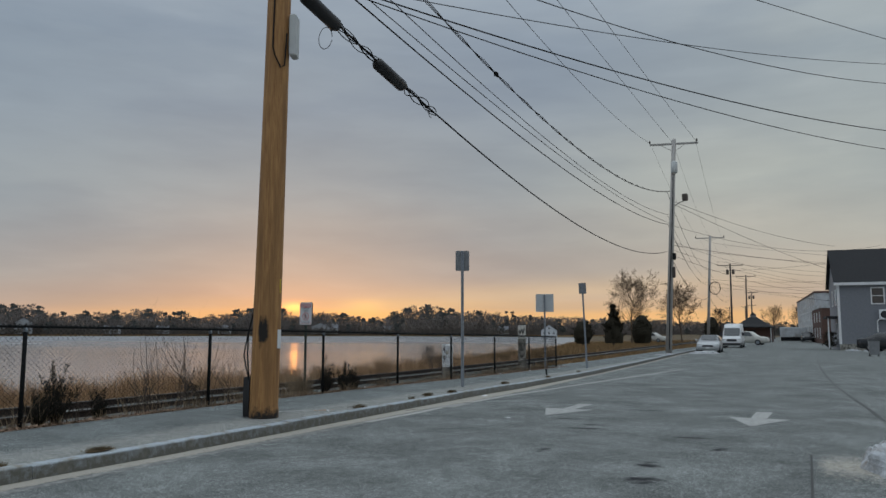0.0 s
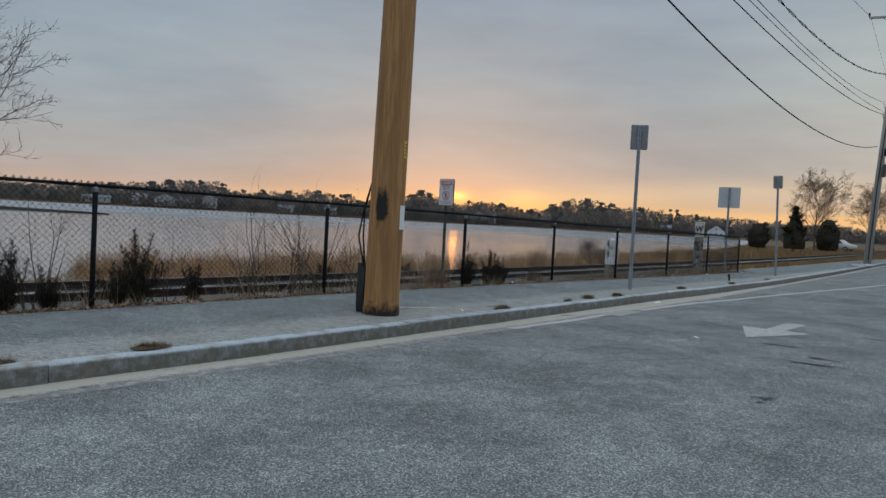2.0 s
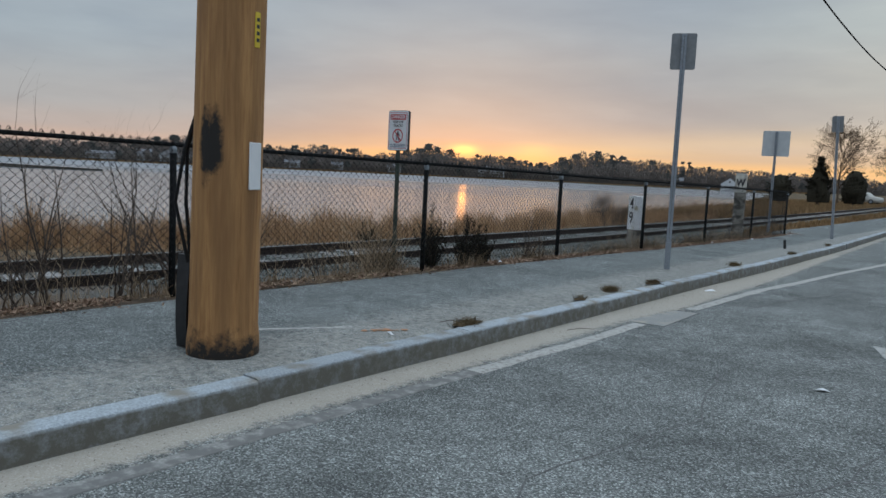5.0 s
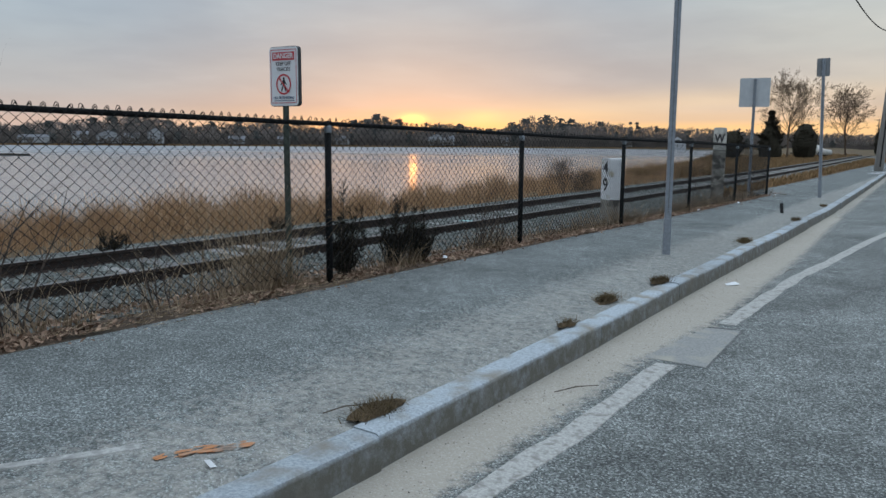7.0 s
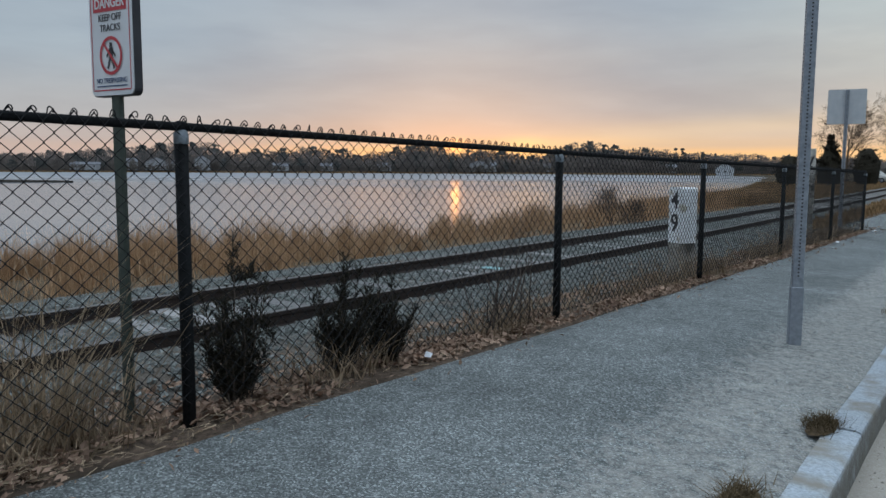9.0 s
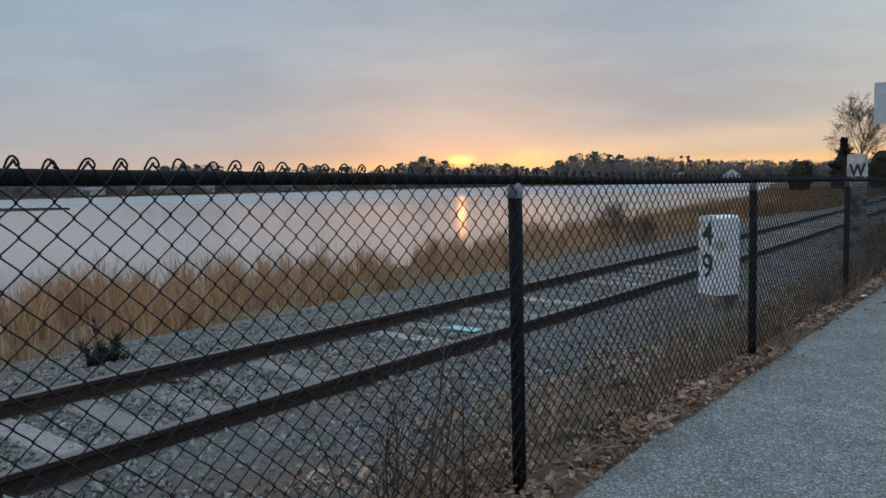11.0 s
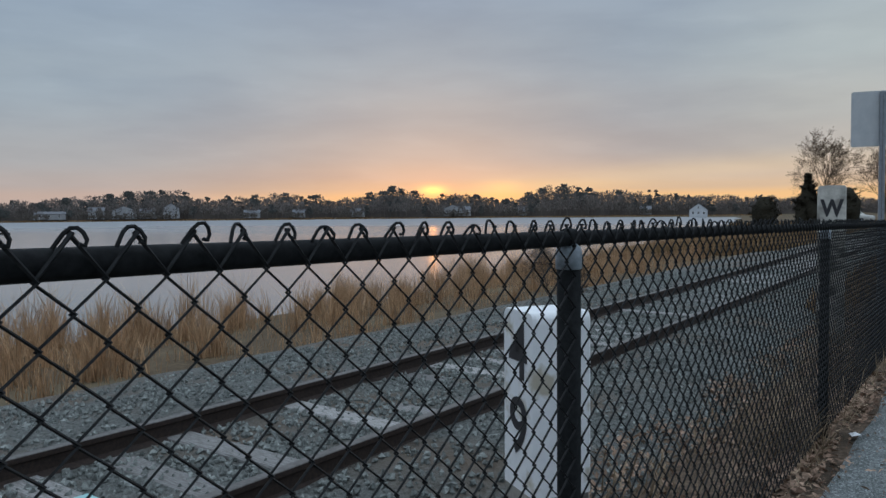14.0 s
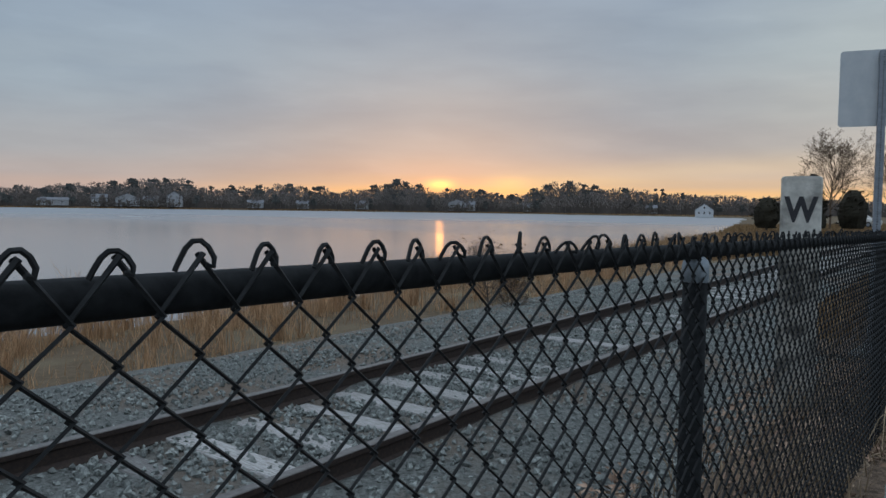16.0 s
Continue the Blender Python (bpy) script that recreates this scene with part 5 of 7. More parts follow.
    for z0, x1, y1, z1 in ((9.0, 9.4, 120, 9.0), (8.4, 9.4, 122, 8.2), (8.0, 9.0, 118, 6.8), (10.2, 11.5, 100, 10.5)):
        wire("overhead_cable", (-5.0, 113.8, z0), (x1 + 6, y1, z1), 0.5, 0.014, "black service cable crossing over the road")
        wire("overhead_cable", (0.1, 55.8, z0 - 1), (x1 + 4, y1 - 10, z1), 1.2, 0.012, "black service cable crossing over the road")


# ---- buildings ----
GREY_SIDING = surface("grey_clapboard", (0.20, 0.21, 0.235), (0.25, 0.26, 0.285), scale=6, rough=0.7, bump=0.1)
DARK_SHINGLE = surface("dark_roof_shingles", (0.012, 0.012, 0.014), (0.026, 0.026, 0.029), scale=9, rough=0.9, bump=0.4, dist=0.02)
WHITE_TRIM = surface("white_trim_paint", (0.72, 0.73, 0.74), (0.80, 0.80, 0.80), scale=8, rough=0.6, bump=0.05)
PALE_WALL = surface("pale_peeling_wall", (0.42, 0.44, 0.46), (0.60, 0.62, 0.63), scale=1.5, rough=0.8, bump=0.2, stain=(0.30, 0.29, 0.28), stain_scale=0.6)
BRICK = surface("dark_red_brick_wall", (0.09, 0.050, 0.040), (0.15, 0.085, 0.068), scale=5, rough=0.9, bump=0.3)
GLASS = surface("dark_window_glass", (0.03, 0.035, 0.04), (0.045, 0.05, 0.055), scale=2, rough=0.08, bump=0.0, spec=0.8)


def window(parent, m, w, h, frame_mat=None):
    f = Mesh()
    t = 0.10
    for x0, x1, z0, z1 in ((-w / 2 - t, w / 2 + t, h / 2, h / 2 + t), (-w / 2 - t, w / 2 + t, -h / 2 - t, -h / 2), (-w / 2 - t, -w / 2, -h / 2, h / 2), (w / 2, w / 2 + t, -h / 2, h / 2), (-w / 2, w / 2, -0.03, 0.03)):
        f.box(x0, x1, -0.06, 0.02, z0, z1)
    o = part("window", f, frame_mat or WHITE_TRIM, parent, "white window frame", m=m)
    part("pane", Mesh().box(-w / 2, w / 2, -0.02, 0.015, -h / 2, h / 2), GLASS, o, "dark window pane")


def gable_house(name, label, x, y, z, w, d, wall, eave, ridge, turn, wall_mat, roof_mat, windows, over=0.3, along_x=True):
    """A pitched house: its eaves run along local x, front wall at local y = 0."""
    ob = base(name, label, "house", pose(x, y, z, 0, 0, turn))
    m = Mesh()
    if along_x:
        m.add([(0, 0, -0.5), (w, 0, -0.5), (w, d, -0.5), (0, d, -0.5), (0, 0, eave), (w, 0, eave), (w, d, eave), (0, d, eave), (0, d / 2, ridge - 0.15), (w, d / 2, ridge - 0.15)],
              [(0, 1, 5, 4), (1, 2, 6, 9, 5), (2, 3, 7, 6), (3, 0, 4, 8, 7)])
        a = [(-over, -over, eave - 0.12), (w + over, -over, eave - 0.12), (w + over, d / 2, ridge), (-over, d / 2, ridge), (w + over, d + over, eave - 0.12), (-over, d + over, eave - 0.12)]
    else:
        m.add([(0, 0, -0.5), (w, 0, -0.5), (w, d, -0.5), (0, d, -0.5), (0, 0, eave), (w, 0, eave), (w, d, eave), (0, d, eave), (w / 2, 0, ridge - 0.15), (w / 2, d, ridge - 0.15)],
              [(0, 1, 5, 8, 4), (1, 2, 6, 5), (2, 3, 7, 9, 6), (3, 0, 4, 7)])
        a = [(-over, -over, eave - 0.12), (-over, d + over, eave - 0.12), (w / 2, d + over, ridge), (w / 2, -over, ridge), (w + over, d + over, eave - 0.12), (w + over, -over, eave - 0.12)]
    part("wall", m, wall_mat, ob)
    r = Mesh()
    up = [(p[0], p[1], p[2] + 0.16) for p in a]
    k = 6
    r.add(a + up, [(0, 1, 2, 3), (3, 2, 4, 5), (6, 9, 8, 7), (9, 11, 10, 8), (0, 6, 7, 1), (5, 4, 10, 11), (0, 3, 9, 6), (3, 5, 11, 9), (1, 7, 8, 2), (2, 8, 10, 4)])
    part("roof", r, roof_mat, ob, "dark shingle roof")
    for wx, wz, ww, wh in windows:
        window(ob, pose(wx, 0, wz), ww, wh)
    return ob


def build_grey_house():
    ob = gable_house("house", "grey clapboard house with a dark roof and white trim", 11.0, 77.0, -0.1, 15, 9.5, "", 5.95, 9.3, 4.0, GREY_SIDING, DARK_SHINGLE, [(3.2, 4.75, 0.9, 1.35), (9.5, 4.75, 0.9, 1.35)])
    k = 0.45
    while k < 5.8:
        part("clapboard", Mesh().box(0.18, 14.9, -0.012, 0.0, k, k + 0.015), GREY_SIDING, ob)
        k += 0.16
    part("corner_board", Mesh().box(-0.05, 0.16, -0.05, 0.12, 0.4, 5.85), WHITE_TRIM, ob, "white corner board")
    part("eave_board", Mesh().box(-0.3, 15.3, -0.33, -0.28, 5.72, 5.98), WHITE_TRIM, ob, "white eave board")
    part("foundation", Mesh().box(-0.02, 15, -0.04, 0.1, -0.4, 0.42), BARE_CONCRETE, ob, "stained concrete foundation")
    ac = part("air_conditioner", Mesh().box(3.2, 4.3, -0.45, -0.08, 2.6, 3.5, bevel=0.04), WHITE_METAL, ob, "white wall air-conditioning unit")
    part("fan_grille", Mesh().tube([(3.62, -0.47, 3.05), (3.62, -0.45, 3.05)], 0.33, 20), SIGN_BLACK, ac, "dark round fan grille")
    part("drain_pipe", Mesh().tube([(3.3, -0.1, 2.7), (3.05, -0.1, 2.5), (3.05, -0.1, 0.1)], 0.05, 6), WHITE_TRIM, ob, "white drain pipe")
    # the street side, seen edge on
    part("porch_roof", Mesh().box(-1.0, 0.0, 0.2, 4.5, 2.75, 2.95), DARK_SHINGLE, ob, "small porch roof")
    part("porch_post", Mesh().tube([(-0.85, 0.4, 0), (-0.85, 0.4, 2.75)], 0.06, 8), WHITE_TRIM, ob)
    for yy, zz in ((2.0, 4.7), (5.5, 4.7), (2.2, 1.6)):
        window(ob, pose(0.0, yy, zz, 0, 0, -90), 0.9, 1.3)


def block(name, label, x0, x1, y0, y1, h, mat, windows, roof_mat=None, z=-0.2, turn=0, win_mat=None):
    """A flat-roofed building: walls, parapet, rows of windows on its street side (x0) and near end (y0)."""
    ob = base(name, label, "building", pose(x0, y0, z, 0, 0, turn))
    w, d = x1 - x0, y1 - y0
    part("wall", Mesh().box(0, w, 0, d, -0.3, h), mat, ob)
    part("parapet", Mesh().box(-0.12, w + 0.12, -0.12, d + 0.12, h, h + 0.35, bevel=0.05), roof_mat or DARK_SHINGLE, ob, "dark parapet")
    for side, a, zz, ww, wh in windows:
        window(ob, pose(0, a, zz, 0, 0, -90) if side == "x" else pose(a, 0, zz), ww, wh, win_mat)
    return ob


def build_street_buildings():
    block("factory_building", "pale three-storey factory with a dark brick cornice", 8.2, 20, 149, 200, 8.6, PALE_WALL,
          [("x", 4 + 5 * k, zz, 1.2, 1.6) for k in range(8) for zz in (2.0, 4.7, 7.3)] + [("y", 2.0, 5.5, 1.0, 1.4)], BRICK, turn=5.2)
    block("brick_building", "dark red brick two-storey building beside the street", 9.2, 18, 128, 146, 5.3, BRICK, [("x", 3 + 5 * k, zz, 1.0, 1.4) for k in range(3) for zz in (1.5, 4.0)], PALE_WALL, turn=5.0)
    block("tall_block", "pale narrow upper block behind the house", 10.6, 16, 152, 160, 13.5, PALE_WALL, [])
    ob = base("pavilion", "low dark brick pavilion with a flared hip roof and cupola", "building", pose(-1.6, 140, -0.2))
    part("wall", Mesh().box(-2.4, 2.9, 0, 6, -0.2, 2.6), BRICK, ob)
    part("doorway", Mesh().box(-0.35, 0.45, -0.03, 0.05, 0, 2.0), SIGN_BLACK, ob, "dark door")
    for sx in (-2.9, 2.9):
        part("post", Mesh().tube([(sx, -0.6, -0.1), (sx, -0.6, 2.5)], 0.08, 8), WHITE_TRIM, ob)
    roof = Mesh()
    for r, z in ((3.2, 2.42), (3.2, 2.56), (2.2, 3.1), (1.1, 3.85), (0.55, 4.25)):
        roof.v += [(-r, 2.2 - r * 1.2, z), (r, 2.2 - r * 1.2, z), (r, 2.2 + r * 1.2, z), (-r, 2.2 + r * 1.2, z)]
    roof.f = [(s * 4 + j, s * 4 + (j + 1) % 4, s * 4 + 4 + (j + 1) % 4, s * 4 + 4 + j) for s in range(4) for j in range(4)] + [(3, 2, 1, 0), (16, 17, 18, 19)]
    part("roof", roof, DARK_SHINGLE, ob, "flared dark shingle roof")
    cup = part("cupola", Mesh().box(-0.45, 0.45, 1.75, 2.65, 4.2, 4.6), SIGN_GREY, ob, "small roof cupola")
    part("cupola_roof", Mesh().tube([(0, 2.2, 4.6), (0, 2.2, 5.1)], [0.75, 0.05], 4, True, 0.785), DARK_SHINGLE, cup)
    for x, y, w, h in ((1.6, 160, 4.6, 2.2), (6.4, 172, 3.0, 2.2)):
        ob = base("trailer", "white box trailer parked at the street's end", "trailer", pose(x, y, -0.2))
        part("box", Mesh().box(0, w, 0, 7, 0.7, h + 0.4, bevel=0.08), PALE_WALL, ob)
        for yy in (1.2, 5.6):
            part("wheel", Mesh().tube([(0.1, yy, 0.42), (w - 0.1, yy, 0.42)], 0.42, 14), BLACK_PLASTIC, ob, "dark wheels on an axle")


# ---- vehicles ----
CAR_SILVER = surface("silver_car_paint", (0.46, 0.47, 0.48), (0.52, 0.53, 0.54), scale=3, rough=0.3, metal=0.4, bump=0.0)
CAR_WHITE = surface("white_car_paint", (0.70, 0.71, 0.72), (0.76, 0.77, 0.78), scale=3, rough=0.35, bump=0.0)
CAR_DARK = surface("black_car_paint", (0.012, 0.013, 0.015), (0.02, 0.021, 0.024), scale=3, rough=0.25, bump=0.0)
CAR_BEIGE = surface("pale_beige_car_paint", (0.50, 0.49, 0.45), (0.56, 0.55, 0.51), scale=3, rough=0.35, bump=0.0)
LAMP_GLASS = surface("headlamp_glass", (0.55, 0.57, 0.58), (0.7, 0.72, 0.72), scale=30, rough=0.15, bump=0.0)
TYRE = surface("tyre_rubber", (0.012, 0.012, 0.012), (0.022, 0.022, 0.022), scale=30, rough=0.85, bump=0.1)


def vehicle(name, label, x, y, z, turn, paint, stations, glass, length, width, wheel_r, wheel_y, front, group="parked vehicles"):
    """A lofted body: stations of (y, floor, belt, roof, half width at belt, half width at roof), nose at y = 0."""
    ob = base(name, label, "vehicle", pose(x, y, z, 0, 0, turn), group)
    m = Mesh()
    n = 10
    for yy, lo, belt, roof, wb, wr in stations:
        ring = [(-wb * 0.92, lo), (-wb, lo + (belt - lo) * 0.4), (-wb * 0.97, belt), (-wr, roof - 0.06), (-wr * 0.75, roof), (wr * 0.75, roof), (wr, roof - 0.06), (wb * 0.97, belt), (wb, lo + (belt - lo) * 0.4), (wb * 0.92, lo)]
        m.v += [(a, yy, h) for a, h in ring]
    for s in range(len(stations) - 1):
        for j in range(n):
            j2 = (j + 1) % n
            m.f.append((s * n + j, s * n + j2, s * n + n + j2, s * n + n + j))
    m.f += [tuple(range(n))[::-1], tuple((len(stations) - 1) * n + j for j in range(n))]
    part("body", m, paint, ob, "", True)
    for vs in glass:
        g = Mesh().add(vs, [tuple(range(len(vs)))])
        part("windscreen" if abs(vs[0][0] + vs[1][0]) < 0.3 else "side_window", g, GLASS, ob, "dark glass")
    for wy in wheel_y:
        for s in (-1, 1):
            w = part("wheel", Mesh().tube([(s * (width / 2 - 0.22), wy, wheel_r), (s * (width / 2 + 0.01), wy, wheel_r)], wheel_r, 18), TYRE, ob, "black tyre")
            part("rim", Mesh().tube([(s * (width / 2), wy, wheel_r), (s * (width / 2 + 0.018), wy, wheel_r)], wheel_r * 0.62, 14), GALV, w, "grey wheel rim")
    for nm, mat, x0, x1, y0, y1, z0, z1, lab in front:
        for s in ((-1, 1) if x0 > 0 else (1,)):
            part(nm, Mesh().box(min(s * x0, s * x1), max(s * x0, s * x1), y0, y1, z0, z1, bevel=0.02), mat, ob, lab)
    return ob


def build_vehicles():
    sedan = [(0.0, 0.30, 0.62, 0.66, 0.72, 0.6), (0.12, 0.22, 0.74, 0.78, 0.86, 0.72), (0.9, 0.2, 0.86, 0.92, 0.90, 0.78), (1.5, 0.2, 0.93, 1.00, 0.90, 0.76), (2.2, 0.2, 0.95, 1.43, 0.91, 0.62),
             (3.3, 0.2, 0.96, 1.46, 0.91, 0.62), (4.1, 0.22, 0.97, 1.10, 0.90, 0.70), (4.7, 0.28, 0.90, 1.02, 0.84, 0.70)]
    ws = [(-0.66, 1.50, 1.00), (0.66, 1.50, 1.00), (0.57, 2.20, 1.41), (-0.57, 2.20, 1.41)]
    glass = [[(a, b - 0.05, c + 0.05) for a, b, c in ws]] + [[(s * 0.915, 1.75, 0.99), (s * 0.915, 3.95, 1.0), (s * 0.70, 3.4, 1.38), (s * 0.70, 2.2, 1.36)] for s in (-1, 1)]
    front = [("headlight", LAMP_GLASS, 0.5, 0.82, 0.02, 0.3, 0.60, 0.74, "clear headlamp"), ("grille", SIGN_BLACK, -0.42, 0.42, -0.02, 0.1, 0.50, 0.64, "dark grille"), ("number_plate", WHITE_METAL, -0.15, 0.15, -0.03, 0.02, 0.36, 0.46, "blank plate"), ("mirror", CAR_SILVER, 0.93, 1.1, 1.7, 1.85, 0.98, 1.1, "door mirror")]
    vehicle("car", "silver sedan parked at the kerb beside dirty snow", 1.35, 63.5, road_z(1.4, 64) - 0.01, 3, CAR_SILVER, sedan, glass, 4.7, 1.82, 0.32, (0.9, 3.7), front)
    van = [(0.0, 0.35, 0.80, 0.85, 0.86, 0.80), (0.1, 0.25, 1.0, 1.08, 0.95, 0.88), (0.75, 0.25, 1.2, 1.30, 0.98, 0.90), (1.5, 0.25, 1.3, 2.20, 0.99, 0.84), (1.9, 0.25, 1.3, 2.62, 0.99, 0.80), (5.9, 0.25, 1.3, 2.70, 0.99, 0.82)]
    wv = [(-0.82, 0.78, 1.30), (0.82, 0.78, 1.30), (0.78, 1.46, 2.10), (-0.78, 1.46, 2.10)]
    glass = [[(a, b - 0.06, c + 0.06) for a, b, c in wv]] + [[(s * 1.0, 1.1, 1.35), (s * 1.0, 2.0, 1.35), (s * 0.93, 2.0, 2.0), (s * 0.93, 1.5, 2.0)] for s in (-1, 1)]
    front = [("headlight", LAMP_GLASS, 0.6, 0.92, 0.02, 0.3, 0.82, 1.02, "clear headlamp"), ("grille", SIGN_BLACK, -0.5, 0.5, -0.03, 0.1, 0.72, 0.98, "dark grille"), ("bumper", SIGN_BLACK, -0.9, 0.9, -0.06, 0.2, 0.32, 0.55, "dark bumper"), ("mirror", SIGN_BLACK, 1.0, 1.25, 1.1, 1.25, 1.35, 1.7, "large door mirror")]
    vehicle("van", "white high-roof delivery van parked behind the sedan", 0.75, 86.0, road_z(1, 86) - 0.01, 2, CAR_WHITE, van, glass, 5.9, 2.0, 0.36, (1.0, 4.6), front)
    suv = [(0.0, 0.35, 0.75, 0.8, 0.8, 0.7), (0.15, 0.25, 0.9, 0.95, 0.9, 0.78), (1.1, 0.25, 1.0, 1.08, 0.93, 0.8), (1.8, 0.25, 1.05, 1.62, 0.93, 0.68), (4.0, 0.25, 1.05, 1.66, 0.93, 0.70), (4.6, 0.3, 1.0, 1.15, 0.88, 0.74)]
    glass = [[(s * 0.94, 1.4, 1.08), (s * 0.94, 4.2, 1.08), (s * 0.76, 3.9, 1.58), (s * 0.76, 1.9, 1.56)] for s in (-1, 1)]
    front = [("headlight", LAMP_GLASS, 0.5, 0.85, 0.03, 0.3, 0.7, 0.88, "clear headlamp")]
    vehicle("car", "pale beige estate car parked across the street's end", 3.6, 97.5, -0.15, 80, CAR_BEIGE, suv, glass, 4.6, 1.86, 0.34, (0.95, 3.7), front)
    vehicle("car", "dark car parked at the street's far end", 7.0, 140, -0.2, 5, CAR_DARK, suv, glass, 4.6, 1.86, 0.34, (0.95, 3.7), front)
    vehicle("car", "black car parked in front of the grey house", 16.6, 64.0, -0.1, 65, CAR_DARK, sedan, glass[:0], 4.7, 1.82, 0.32, (0.9, 3.7), front)
    vehicle("car", "pale car parked among the trees beyond the field", -14, 128, -0.3, 75, CAR_BEIGE, suv, glass, 4.6, 1.86, 0.34, (0.95, 3.7), front)
    ob = base("wheelie_bin", "dark grey wheeled bin beside the parked car", "bin", pose(12.62, 53.8, -0.15))
    part("bin_body", Mesh().add([(-0.25, -0.3, 0.1), (0.25, -0.3, 0.1), (0.25, 0.3, 0.1), (-0.25, 0.3, 0.1), (-0.32, -0.38, 1.0), (0.32, -0.38, 1.0), (0.32, 0.38, 1.0), (-0.32, 0.38, 1.0)], [(3, 2, 1, 0), (4, 5, 6, 7), (0, 1, 5, 4), (1, 2, 6, 5), (2, 3, 7, 6), (3, 0, 4, 7)]), SIGN_GREY, ob)
    part("bin_lid", Mesh().box(-0.35, 0.35, -0.42, 0.42, 1.0, 1.07, bevel=0.02), SIGN_BLACK, ob, "dark lid")
    for s in (-1, 1):
        part("wheel", Mesh().tube([(s * 0.2, 0.28, 0.12), (s * 0.28, 0.28, 0.12)], 0.12, 12), TYRE, ob)


build_wires()
build_grey_house()
build_street_buildings()
build_vehicles()


# ---- woods, trees and houses beyond the water ----
AZ = (80, 74, 68, 64, 60, 58, 56, 55, 52, 49, 47, 45.5, 43, 41.6, 40.9, 39.6, 38.2, 36, 34.5, 32.7, 31, 29.5, 28, 26, 24, 22, 19, 15, 10, 4, -4, -14)
EL = (1.0, 1.0, 1.05, 1.35, 1.75, 2.06, 1.9, 1.45, 1.45, 1.75, 1.6, 1.3, 1.4, 2.0, 2.27, 1.9, 1.5, 1.75, 1.5, 1.15, 1.35, 2.1, 2.3, 1.95, 1.75, 1.6, 1.35, 1.15, 0.95, 0.75, 0.7, 0.7)


def skyline(az):
    return math.tan(radians(float(np.interp(az, AZ[::-1], EL[::-1]))))


def spot(az, r):
    a = radians(az)
    return -math.sin(a) * r, 15 + math.cos(a) * r


